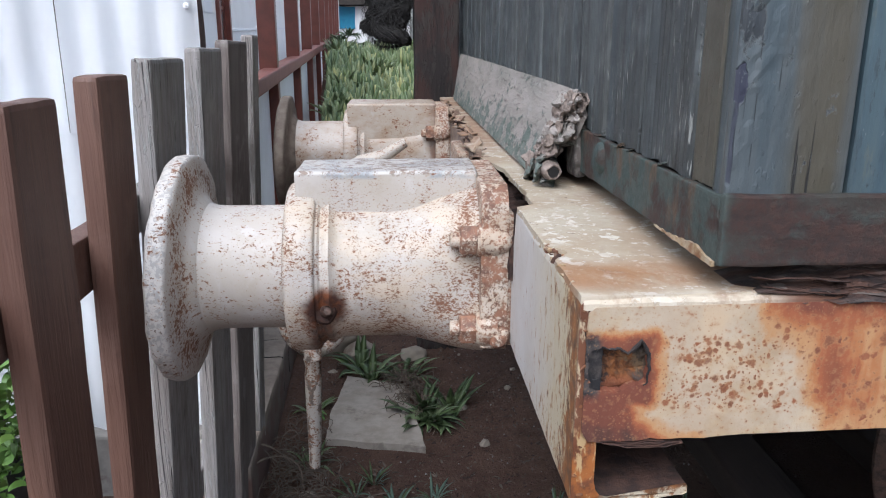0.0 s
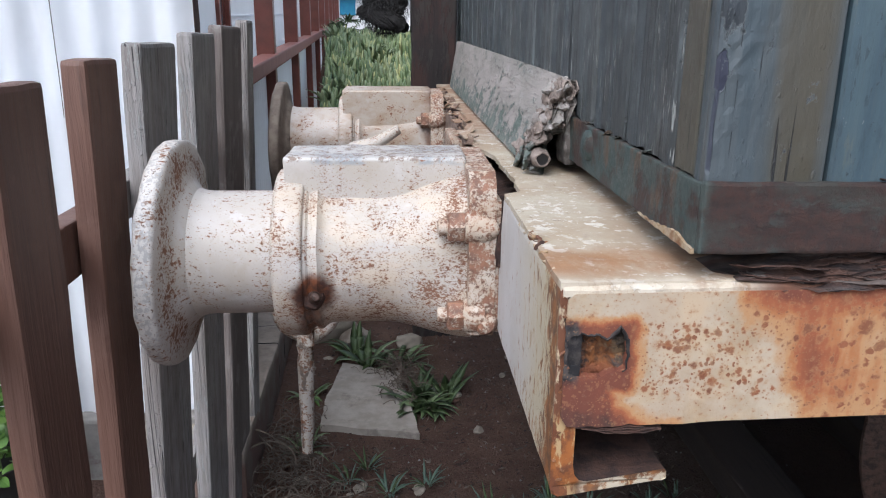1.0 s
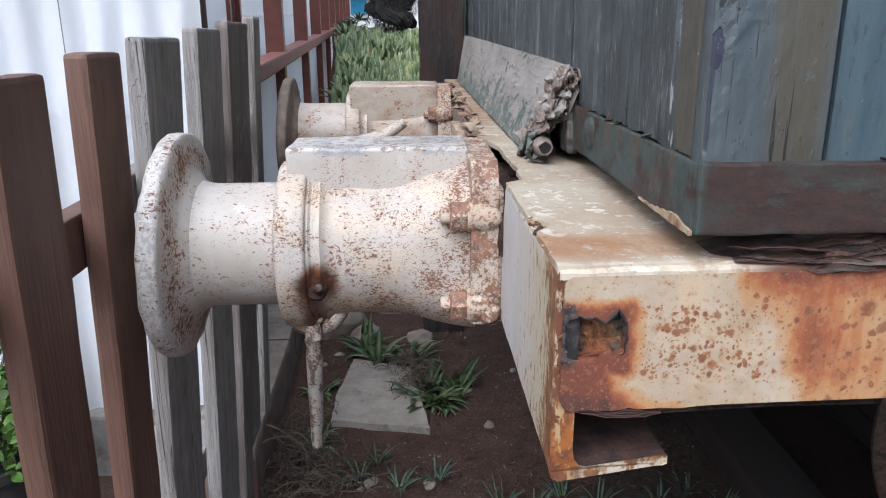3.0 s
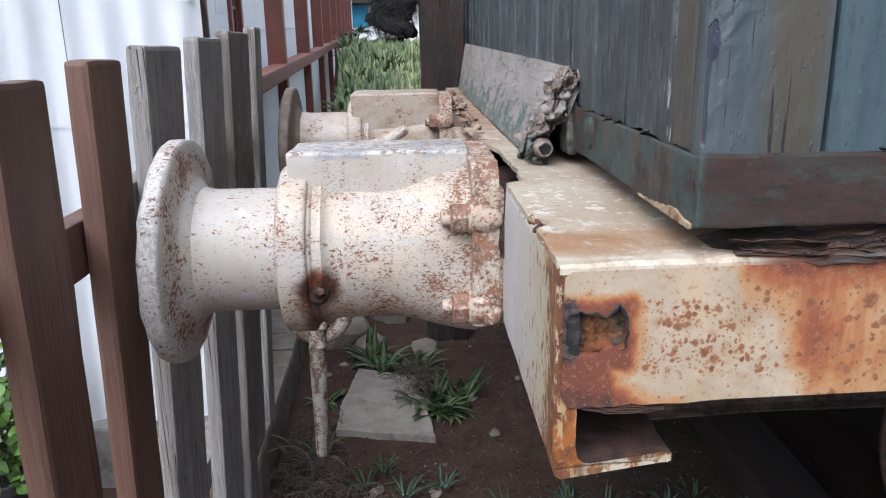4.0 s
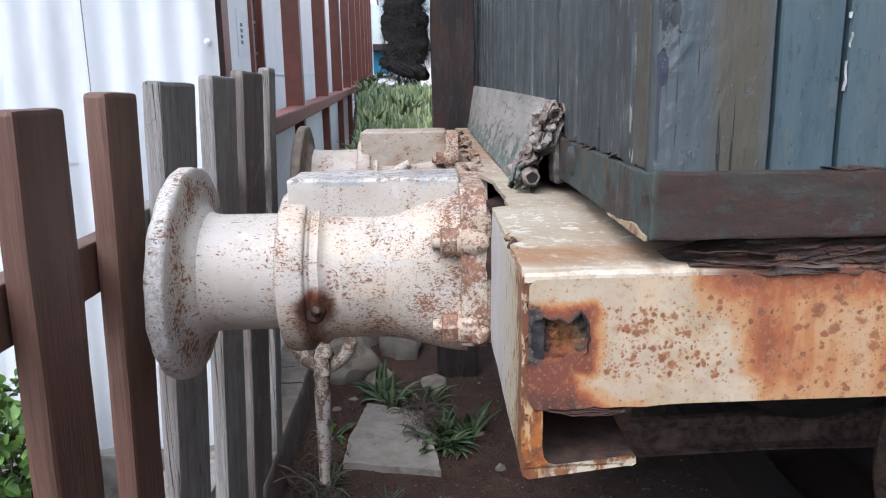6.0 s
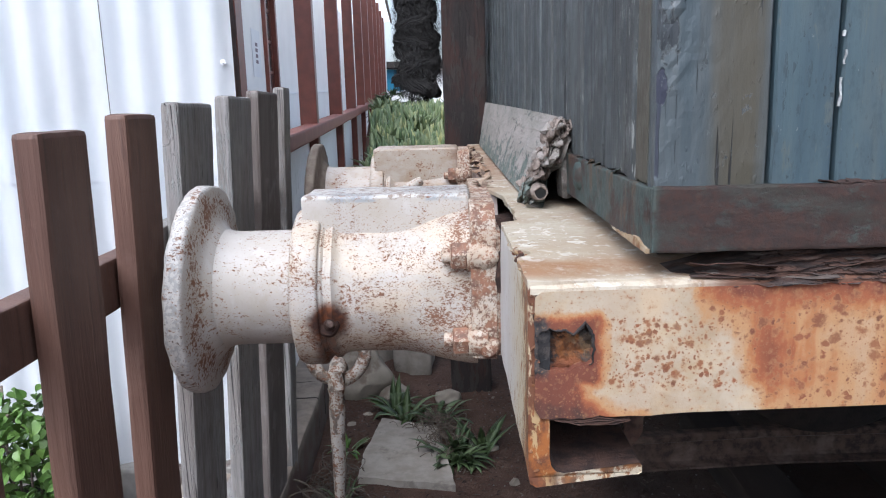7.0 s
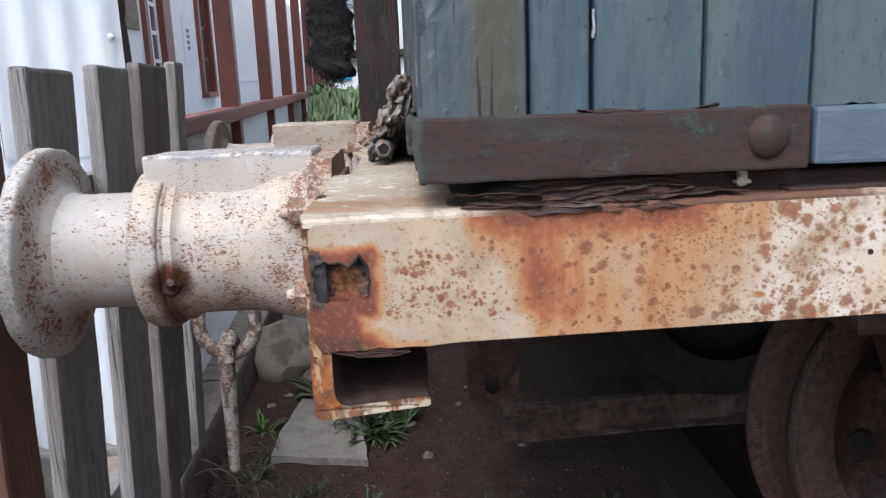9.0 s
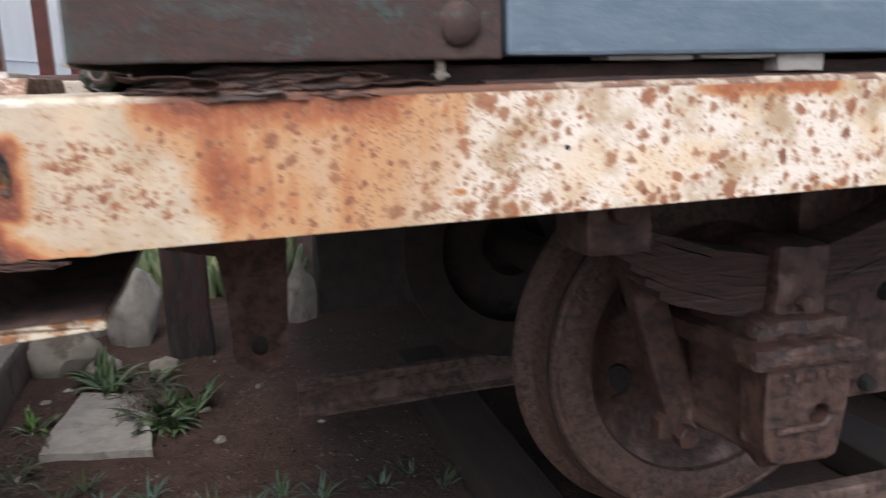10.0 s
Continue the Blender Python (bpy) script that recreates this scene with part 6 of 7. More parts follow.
# ---- track ----
def rail(y, label):
    prof = [(-0.065, 0), (0.065, 0), (0.065, 0.01), (0.02, 0.022), (0.009, 0.034), (0.009, 0.11), (0.034, 0.124), (0.034, 0.15), (0.026, 0.158), (-0.026, 0.158), (-0.034, 0.15), (-0.034, 0.124), (-0.009, 0.11), (-0.009, 0.034), (-0.02, 0.022), (-0.065, 0.01)]
    bm = bmesh.new()
    rows = [[bm.verts.new(Vector((x, y + u - (0.07 * max(0.0, 1 - (x - 0.57) / 0.9) if y > 2 else 0.0), 0.155 + v)) + noise.noise_vector(Vector((x * 8, u * 30, v * 30))) * 0.002) for u, v in prof] for x in [0.57 + i * 0.2 for i in range(34)]]
    n = len(prof)
    for r0, r1 in zip(rows, rows[1:]):
        for i in range(n):
            bm.faces.new((r0[i], r0[(i + 1) % n], r1[(i + 1) % n], r1[i]))
    bm.faces.new(rows[0])
    bm.faces.new(rows[-1])
    ob = part("rail", bm, RAIL_RUST, None, label)
    return tagged(ob, category="rail", group="track rails")


rail(0.84, "rusted steel rail under the near wheel")
rail(2.36, "rusted steel rail ending on bare soil")
for i in range(7):
    x = 1.18 + 0.75 * i
    bm = box(x, x + 0.24, 0.2, 3.0, 0.01, 0.153, 0.012, (1, 16, 1), 0.006, 8, i)
    tagged(part("sleeper", bm, SLEEPER_WOOD, None, "dark old timber sleeper half sunk in soil"), category="sleeper", group="track sleepers")

# ---- broken board lying on the end beam ----
random.seed(31)
bm = bmesh.new()
# width runs from the foot on the beam (u=0) up to the body wall (u=1); length along y
NEAR, FAR, WIDTH, THICK = 0.66, 3.05, 0.185, 0.03
rows = []
nu, nl = 15, 60
for k in range(nl + 1):
    t = k / nl
    row = []
    for side in (0, 1):
        for i in range(nu):
            u = i / (nu - 1)
            if side:
                u = 1 - u
            end = NEAR + (0.03 + 0.1 * abs(wave(u, 3, 5)) + 0.05 * wave(u, 7, 17) + (0.07 if 0.15 < u < 0.45 else 0)) * (1.0 if side == 0 else 0.8)
            y = end + (FAR + 0.06 * u - end) * t ** 1.5
            crumb = max(0.0, 1 - (y - end) / 0.12)
            d = (THICK if side else 0.0) + crumb * 0.012 * noise.noise(Vector((u * 12, y * 30, side * 4))) + 0.002 * wave(y, u * 3, 12)
            foot = Vector((0.105 - 0.012 * t, 0, 1.622))
            head = Vector((0.182 - 0.05 * t, 0, 1.622 + WIDTH + 0.035 * t))
            across = (head - foot)
            nrm = Vector((-across.z, 0, across.x)).normalized()
            p = foot + across * u - nrm * (d - THICK) * -1
            row.append(bm.verts.new((p.x, y, p.z)))
    rows.append(row)
n = 2 * nu
for r0, r1 in zip(rows, rows[1:]):
    for i in range(n):
        bm.faces.new((r0[i], r0[(i + 1) % n], r1[(i + 1) % n], r1[i]))
bm.faces.new(rows[0])
bm.faces.new(rows[-1])
broken = tagged(part("broken_board", bm, BOARD_WOOD, None, "broken grey board with flaking green paint, leaning on the wagon end"), category="board")
# splintered chunks at its broken end
for i in range(150):
    u = random.random() if i < 110 else random.uniform(0.45, 1.0)
    deep = (random.random() * THICK if i < 110 else random.uniform(0.02, 0.045)) if i > 50 else 0.0
    l = random.uniform(0.01, 0.034)
    fat = random.uniform(0.6, 1.35)
    bm = box(-0.013 * fat, 0.013 * fat, -l, l, -0.0042 * fat, 0.0042 * fat, 0.001, (4, 9, 2), 0.0055, 60, i)
    roughen(bm, 0.003, 150, i)
    for v in bm.verts:
        q = 0.35 + 0.65 * min(1.0, (v.co.y + l) / (0.9 * l))
        v.co.x *= q
        v.co.z *= q
    sx, sy, sz = 0.098 + 0.07 * u + deep * 0.9 + random.uniform(-0.012, 0.004), 0.715 + random.uniform(-0.03, 0.05) + 0.09 * random.random() * (1 - u) ** 2, 1.628 + 0.17 * u
    if math.hypot(sx - 0.124, sz - 1.65) < 0.026:
        sy += 0.05
    moved(bm, pose(sx, sy, sz, random.uniform(-14, 10), -68 + random.uniform(-30, 30), random.uniform(-14, 14)))
    part("splinter", bm, BROKEN_WOOD if i % 3 else BOARD_WOOD, broken, "" if i else "crumbling splintered wood")
bm = lathe([(0.05, 0.0105), (-0.008, 0.011), (-0.013, 0.0125), (-0.013, 0.0145), (-0.006, 0.017), (0.02, 0.02), (0.05, 0.018)], 24, "Y", (0.124, 0.676, 1.65), False)
part("knot_hole", roughen(bm, 0.003, 90), BROKEN_WOOD, broken, "hollow knot with a dark hole")
# black disc stands for the shade in the knot
bm = lathe([(-0.0105, 0.0), (-0.0105, 0.0118), (0.03, 0.012)], 16, "Y", (0.124, 0.676, 1.65), False)
part("knot_dark", bm, BLACK_GAP, broken)

# ---- picket fence ----


def picket(y0, y1, top, material, label, thick=0.047, seed=0.0, x=-0.735):
    """A broad flat picket, top edges worn, leaning a little towards the wagon."""
    bm = box(x - thick, x, y0, y1, 0.02, top, 0.011, (1, 3, 14), 0.003, 6, seed)
    for v in bm.verts:
        if v.co.z > top - 0.02:
            v.co.z += 0.002 * wave(v.co.y, seed, 30) - 0.015 * (v.co.y - y0)
        v.co.x -= ((0.014 if seed < 3 else 0.028) if material is FENCE_BROWN else 0.042) * (1.85 - v.co.z)
    return bm


fence = thing("picket_fence", "leaning picket fence of brown painted and bare grey boards", "fence", (-0.85, 1.2, 0.0))
FENCE = pose(-0.85, 1.2, 0.0).inverted()
for i, (y0, y1, top, material) in enumerate(((-0.48, -0.3, 1.76, FENCE_BROWN), (-0.11, 0.06, 1.79, FENCE_BROWN), (0.257, 0.431, 1.822, FENCE_BROWN), (0.605, 0.77, 1.845, FENCE_BROWN), (0.92, 1.192, 1.868, FENCE_GREY),
                                           (1.367, 1.633, 1.887, FENCE_GREY), (1.735, 2.044, 1.906, FENCE_BARE), (2.153, 2.276, 1.926, FENCE_GREY))):
    ob = part("picket", picket(y0, y1, top, material, "", seed=i), material, fence, "brown painted wooden picket" if material is FENCE_BROWN else "bare brown-grey wooden picket" if material is FENCE_BARE else "bare weathered grey wooden picket")
    ob.matrix_parent_inverse = FENCE
bm = box(-0.85, -0.795, -0.6, 0.86, 1.43, 1.54, 0.005, (0, 20, 2), 0.002, 9)
ob = part("fence_rail", bm, FENCE_BROWN, fence, "brown painted fence rail")
ob.matrix_parent_inverse = FENCE
bm = box(-0.85, -0.795, 0.87, 2.3, 1.47, 1.56, 0.005, (0, 20, 2), 0.002, 9)
ob = part("fence_rail", bm, FENCE_GREY, fence, "grey bare fence rail")
ob.matrix_parent_inverse = FENCE
bm = box(-0.95, -0.895, -0.6, 2.3, 0.35, 0.45, 0.005, (0, 20, 2), 0.002, 9)
ob = part("fence_rail", bm, FENCE_GREY, fence)
ob.matrix_parent_inverse = FENCE

# ---- the verandah building ----
DX = -0.0726


def front(y, off=0.0):
    """x of the building's front line at y, off metres behind it."""
    return -0.862 + DX * (y - 2.2) - off


# corrugated end wall facing the camera's side
bm = bmesh.new()
rows = []
nx = 300
for z in (0.3, 0.9, 1.57):
    rows.append([bm.verts.new((-0.93 - 3.2 * i / nx, 2.16 + 0.015 * math.cos(2 * math.pi * (3.2 * i / nx) / 0.146) - (0.0 if z < 1.5 else 0.006), z)) for i in range(nx + 1)])
for z in (1.562, 2.3, 3.2):
    rows.append([bm.verts.new((-0.93 - 3.2 * i / nx, 2.152 + 0.015 * math.cos(2 * math.pi * (3.2 * i / nx) / 0.146) - (0.004 if z < 1.6 else 0), z)) for i in range(nx + 1)])
for k in (0, 1, 3, 4):
    for i in range(nx):
        bm.faces.new((rows[k][i], rows[k][i + 1], rows[k + 1][i + 1], rows[k + 1][i]))
bmesh.ops.solidify(bm, geom=list(bm.faces), thickness=0.006)
structure("wall_sheeting", bm, SHEET_WHITE, "white painted corrugated sheet wall in two courses", "wall", smooth=True)
for i, (x, z) in enumerate(((-0.965, 2.03), (-1.62, 1.63))):
    bm = join(lathe([(0.012, 0.011), (0.004, 0.0105), (0.003, 0.006)], 16, "Y", (x, 2.136, z), False), lathe([(0.004, 0.006), (0.0, 0.0045), (-0.001, 0.001)], 12, "Y", (x, 2.136, z), False))
    tagged(part("roofing_screw", bm, SHEET_WHITE, None, "white painted roofing screw with washer in the sheet wall", True), category="screw", group="sheet wall screws")
bm = box(-0.975, -0.93, 2.17, 2.25, 0.3, 3.2, 0.004, (2, 2, 60), 0.003, 9)
for v in bm.verts:
    v.co.x += 0.02 * (1.9 - v.co.z) * (1 if v.co.z > 1.5 else 0.3) * 0.6 + 0.006 * wave(v.co.z, 4, 9)
roughen(bm, 0.004, 30)
structure("trim_corner", bm, wood("corner_post_brown", (0.1, 0.05, 0.038), (0.075, 0.04, 0.032), (0.03, 0.02, 0.018)), "dark brown weathered corner post of the sheet wall", "post")
bm = box(-4.2, -0.9, 2.1, 2.3, -0.1, 0.3, 0.015, (30, 2, 3), 0.008, 6)
structure("wall_base", bm, CONCRETE, "rough grey concrete base under the sheet wall", "wall base")

# lap joint of two sheets
pts = [(-1.437 + 0.002 * wave(k, 2, 0.7), 2.1345 + 0.001 * wave(k, 4, 1.0), 1.565 + 0.16 * k) for k in range(11)]
tagged(part("sheet_seam", sweep(pts, 0.0018, 5), CONCRETE, None, "thin dark lap joint in the sheet wall"), category="seam", kind="structure")

# plinth, parapet boards, rail and posts of the verandah
LEDGE = Matrix.Translation((-0.862, 2.2, 0)) @ Matrix.Rotation(math.atan(0.03), 4, "Z")
bm = box(-0.4, 0.06, -0.35, 7.0, -0.05, 0.27, 0.012, (2, 60, 3), 0.008, 7)
structure("plinth", moved(bm, LEDGE), PLASTER, "cracked grey concrete plinth of the verandah", "plinth")
# cracks as thin dark grooves
for i, y in enumerate((0.75, 1.0, 2.4)):
    pts = [(-0.15 + 0.06 * k * 0.8 + 0.01 * wave(k, i, 2.1), y + 0.02 * wave(k, i + 5, 1.3), 0.2705) for k in range(5)] + [(0.0605, y + 0.01 * wave(k, i + 3, 2), 0.27 - 0.05 * k) for k in range(5)]
    tagged(part("plinth_crack", moved(sweep(pts, 0.003, 5), LEDGE), BACK, None, "dark crack across the concrete plinth"), category="crack", kind="structure")
# the upper building rises gently with the ground
UP = Matrix.Translation((-1.0555, 4.865, 0)) @ Matrix.Rotation(math.atan(0.05), 4, "Z")
RISE = 0.018


def upper(bm):
    """From the verandah's own places (y from its first post) to the world."""
    for v in bm.verts:
        v.co.z += RISE * v.co.y
    return moved(bm, UP)


bm = box(-0.09, 0.03, -2.6, 21.0, 1.62, 1.72, 0.014, (0, 40, 0), 0.002, 5)
structure("verandah_rail", upper(bm), RAIL_RED, "red-brown painted verandah top rail", "rail")
parapet = structure("verandah_parapet", upper(box(-0.1, -0.085, -2.6, 21.0, 0.2, 1.62, 0.0)), WALL_WHITE, "white boarded parapet under the verandah rail", "parapet")
for i in range(120):
    y = -2.58 + 0.104 * i
    part("parapet_board", upper(box(-0.08 + 0.001 * (i % 2), -0.058, y, y + 0.098, 0.25, 1.618, 0.003, segs=1)), WALL_WHITE, parapet)
for i in range(10):
    y = 2.17 * i
    bm = box(-0.115, 0.012, y - 0.13, y - 0.01, 0.2, 4.2, 0.008, (0, 0, 3))
    tagged(part("verandah_post", upper(bm), VERANDAH_RED, None, "red-brown gloss painted square verandah post"), category="post", group="verandah posts")
# wall behind the verandah, with a sash window and a framed door opening
OFF = 1.2
wall_holes = [(2.07, 3.12, 0.9, 3.4), (4.6, 5.5, 1.72, 3.4)]
ys = [-2.55] + [v for h in wall_holes for v in h[:2]] + [21.0]
bm = bmesh.new()
for a, b in zip(ys, ys[1:]):
    hole = [h for h in wall_holes if abs(h[0] - a) < 1e-6]
    if hole:
        join(bm, box(-OFF - 0.2, -OFF, a, b, 0.0, hole[0][2], 0.0))
        join(bm, box(-OFF - 0.2, -OFF, a, b, hole[0][3], 4.2, 0.0))
    else:
        join(bm, box(-OFF - 0.2, -OFF, a, b, 0.0, 4.2, 0.0))
structure("wall_verandah", upper(bm), WALL_WHITE, "white painted house wall behind the verandah posts", "wall")
for i, (a, b, z0, z1) in enumerate(wall_holes):
    jamb = 0.34 if i == 0 else 0.11
    inner = b - jamb
    bm = join(box(-OFF - 0.05, -OFF + 0.05, a, a + 0.11, z0, z1, 0.006), box(-OFF - 0.05, -OFF + 0.05, inner, b, z0, z1, 0.006))
    join(bm, join(box(-OFF - 0.05, -OFF + 0.07, a + 0.11, inner, z0, z0 + 0.07, 0.006), box(-OFF - 0.05, -OFF + 0.05, a + 0.11, inner, z1 - 0.1, z1, 0.006)))
    win = structure("window_%d" % (i + 1), upper(bm), VERANDAH_RED, "tall glazed opening with red-brown frame" if i == 0 else "sash window with red-brown frame", "window")
    bm = bmesh.new()
    for y0 in (a + 0.11, (a + 0.11 + inner) / 2 - 0.02, inner - 0.04):
        join(bm, box(-OFF - 0.06, -OFF - 0.02, y0, y0 + 0.04, z0 + 0.07, z1 - 0.1, 0.003))
    step = 0.29 if i == 0 else 0.42
    for k in range(1, int((z1 - z0 - 0.2) / step) + 1):
        z = z0 + 0.07 + step * k
        join(bm, box(-OFF - 0.062, -OFF - 0.022, a + 0.11, inner, z, z + 0.04, 0.003))
    part("sash", upper(bm), WALL_WHITE if i == 0 else VERANDAH_RED, win, "white window sash" if i == 0 else "red-brown window sash")
    for half in (0, 1):
        y0 = a + 0.11 + half * (inner - a - 0.11) / 2
        part("pane", upper(box(-OFF - 0.045, -OFF - 0.04, y0, y0 + (inner - a - 0.11) / 2, z0 + 0.07, z1 - 0.1, 0.0)), GLASS, win, "dark window glass")
structure("trim_dado", upper(box(-OFF, -OFF + 0.02, 5.6, 21.0, 1.92, 1.95, 0.004)), PAPER, "thin pale dado strip along the house wall", "dado")
structure("floor_inside", upper(box(-3.2, -OFF - 0.2, -2.5, 21.0, 0.0, 0.02, 0.0)), CONCRETE, "plain dark floor inside the house", "floor")
structure("wall_inside", upper(box(-3.4, -3.2, -2.5, 21.0, 0.0, 4.2, 0.0)), CONCRETE, "plain inner wall seen through the windows", "wall")
structure("verandah_floor", upper(box(-OFF, -0.1, -2.6, 21.0, 0.1, 0.2, 0.0)), CONCRETE, "grey verandah floor", "floor")
structure("ceiling", upper(box(-3.4, 0.2, -2.64, 21.0, 4.2, 4.21, 0.0)), ROOF_SHEET, "white verandah roof sheeting, made translucent to light the wall below", "ceiling")
structure("trim_fascia", upper(box(0.2, 0.25, -2.64, 21.0, 4.14, 4.28, 0.01)), PAVER, "pale grey fascia along the verandah eaves", "fascia")
structure("wall_end", upper(box(-OFF - 0.2, 0.0, 21.0, 21.2, 0.0, 4.2, 0.0)), WALL_WHITE, "white far end wall of the verandah", "wall")
# notices on the wall
notice = thing("paper_notice", "white paper notice with faded print pinned to the house wall", "notice")
notice.matrix_world = UP @ Matrix.Translation((-OFF + 0.004, 4.05, 2.5))
part("sheet", box(0.0, 0.004, -0.26, 0.26, -0.28, 0.3, 0.0), PAPER, notice)
for k, z in enumerate((0.12, 0.05, -0.02, -0.09)):
    part("print_bar", box(0.005, 0.007, -0.07, 0.07, z - 0.022, z + 0.022, 0.0), PRINT, notice)
board_n = thing("notice_board", "tan notice board with lines of faded print on the house wall", "notice board")
board_n.matrix_world = UP @ Matrix.Translation((-OFF + 0.004, 1.68, 2.75))
part("panel", box(0.0, 0.02, -0.22, 0.22, -0.3, 0.35, 0.003), BOARD_TAN, board_n)
for k in range(5):
    part("print_bar", box(0.021, 0.023, -0.16, 0.14, -0.2 + 0.11 * k, -0.165 + 0.11 * k, 0.0), PRINT, board_n)

# ---- tall old post with a hank of dark rope ----
bm = box(-0.09, 0.168, 3.64, 3.86, -0.05, 3.3, 0.012, (3, 3, 40), 0.007, 5)
for v in bm.verts:
    v.co.x += 0.01 * wave(v.co.z, 5, 2)
tagged(part("timber_post", bm, POST_WOOD, None, "tall dark old timber post standing beside the wagon"), category="post")

random.seed(17)
hank = thing("rope_hank", "hanging hank of thick dark frayed rope beside the timber post", "rope", (-0.24, 3.75, 2.45))
HANK = pose(-0.24, 3.75, 2.45).inverted()
ROPE_GREY = simple("grey_fibre_rope", (0.05, 0.05, 0.047), (0.022, 0.021, 0.02), 70, 0.85, 0.8, (1, 1, 0.3))
# fat twisted bundles slung one over another, with many laid fibres over them
laid = {ROPE: bmesh.new(), ROPE_GREY: bmesh.new()}
for s in range(19):
    z0 = 1.985 + 0.052 * s + random.uniform(-0.015, 0.015)
    way = random.choice((1, -1)) * random.uniform(0.3, 1.5)
    reach, depth = random.uniform(0.09, 0.13), random.uniform(0.05, 0.1)
    off = random.uniform(-0.03, 0.03)
    pts = []
    for i in range(15):
        t = -1 + 2 * i / 14
        a = t * 1.9
        p = Vector((-0.24 + off + reach * math.sin(a), 3.73 - depth * math.cos(a), z0 - 0.05 * math.cos(t * 1.6) + way * 0.05 * t))
        pts.append(p + noise.noise_vector(p * 11 + Vector((s * 3.3, 0, 0))) * 0.028)
    fat = [(0.5 + 0.5 * math.cos(0.5 * math.pi * (-1 + 2 * i / 14))) * (0.75 + 0.7 * abs(wave(i, s + 3, 0.45))) for i in range(15)]
    wide = random.uniform(0.036, 0.056)
    bm = roughen(sweep(pts, wide, 14, fat), 0.01, 34, s)
    for k in range(30):
        ph, tw = random.uniform(0, 6.28), way * random.uniform(0.5, 1.3)
        line = []
        i0 = random.choice((1, 1, 2, 4))
        for i in range(i0, random.choice((10, 13, 14))):
            b = Vector(pts[i])
            d = (Vector(pts[i + 1]) - Vector(pts[i - 1])).normalized()
            u = d.cross(Vector((0.1, 0.2, 0.97))).normalized()
            w = u.cross(d)
            r = wide * fat[i] * 1.02 + 0.008 * wave(i, k + s * 1.7, 0.6)
            line.append(b + (u * math.cos(ph + tw * i * 0.3) + w * math.sin(ph + tw * i * 0.3)) * r)
        join(laid[ROPE_GREY if s in (4, 9) else ROPE], sweep(line, random.uniform(0.003, 0.006), 5))
    ob = part("strand", bm, ROPE_GREY if s in (4, 9) else ROPE, hank, "" if s else "matted dark rope strand", True)
    ob.matrix_parent_inverse = HANK
for mat, bm in laid.items():
    ob = part("laid_fibre", bm, mat, hank, "rope fibres laid side by side", True)
    ob["kind"] = "stuff"
    ob.matrix_parent_inverse = HANK
bm = lathe([(1.93, 0.01), (1.94, 0.06), (2.0, 0.1), (2.2, 0.105), (2.4, 0.1), (2.7, 0.08), (2.95, 0.04)], 40, "Z", (-0.24, 3.73, 0))
ob = part("matted_core", roughen(bm, 0.02, 18), ROPE, hank, "dense matted rope heart", True)
ob.matrix_parent_inverse = HANK
bm = bmesh.new()
for i in range(12000):
    a, zz = random.uniform(0, 6.28), random.uniform(1.87, 2.6)
    r = random.uniform(0.11, 0.15) * math.sqrt(max(0.05, min(1, (zz - 1.86) / 0.1)))
    p = Vector((-0.24 + r * math.cos(a), 3.73 + r * math.sin(a) * 0.9, zz))
    d = Vector((0.6 * math.cos(a) + random.uniform(-0.4, 0.4), 0.6 * math.sin(a), random.uniform(-1.0, 0.2))).normalized()
    side = d.cross(Vector((0, 0, 1))).normalized() * 0.0016
    q = p + d * random.uniform(0.012, 0.045)
    q.z -= 0.01
    vs = [bm.verts.new(c) for c in (p - side, p + side, q)]
    bm.faces.new(vs)
ob = part("frayed_fibre", bm, ROPE, hank, "loose frayed rope fibres")
ob["kind"] = "stuff"
ob.matrix_parent_inverse = HANK
bm = sweep([(0.0, 3.72, 3.2), (-0.1, 3.72, 3.05), (-0.22, 3.73, 2.8), (-0.24, 3.73, 2.6)], 0.03, 8)
ob = part("hanging_loop", bm, ROPE, hank)
ob.matrix_parent_inverse = HANK


# ---- stones and paver on the ground ----
def boulder(at, size, seed, material, label, turn=0.0, lift=0.55):
    bm = bmesh.new()
    bmesh.ops.create_icosphere(bm, subdivisions=4, radius=1.0)
    rnd = random.Random(seed)
    planes = [(Vector((rnd.uniform(-1, 1), rnd.uniform(-1, 1), rnd.uniform(-0.6, 1))).normalized(), rnd.uniform(0.62, 0.85)) for _ in range(9)]
    for v in bm.verts:
        for nrm, d in planes:
            e = v.co.dot(nrm) - d
            if e > 0:
                v.co -= nrm * e * 0.85
        v.co += noise.noise_vector(v.co * 2.2 + Vector((seed, 0, 0))) * 0.1 + noise.noise_vector(v.co * 9 + Vector((seed, 1, 0))) * 0.02
        v.co = Vector((v.co.x * size[0], v.co.y * size[1], v.co.z * size[2]))
    ob = tagged(part("boulder", bm, material, None, label, True), category="stone", group="stones by the plinth")
    ob.matrix_world = pose(at[0], at[1], at[2] + size[2] * lift, 0, 0, turn)
    return ob


boulder((-0.68, 3.75, -0.03), (0.24, 0.22, 0.24), 3, STONE, "large rounded grey boulder on the soil", 20)
boulder((-0.33, 4.15, -0.03), (0.2, 0.18, 0.34), 8, PAVER, "pale angular rock behind the timber post", -15)
boulder((-0.62, 4.45, -0.02), (0.25, 0.2, 0.34), 12, PAVER, "pale rock stacked behind the boulder", 40)
boulder((0.75, 4.25, -0.03), (0.13, 0.12, 0.3), 19, PAVER, "pale upright rock beyond the wagon", 70)
boulder((-0.12, 3.55, -0.02), (0.1, 0.09, 0.06), 33, STONE, "small flat stone on the soil", 50)
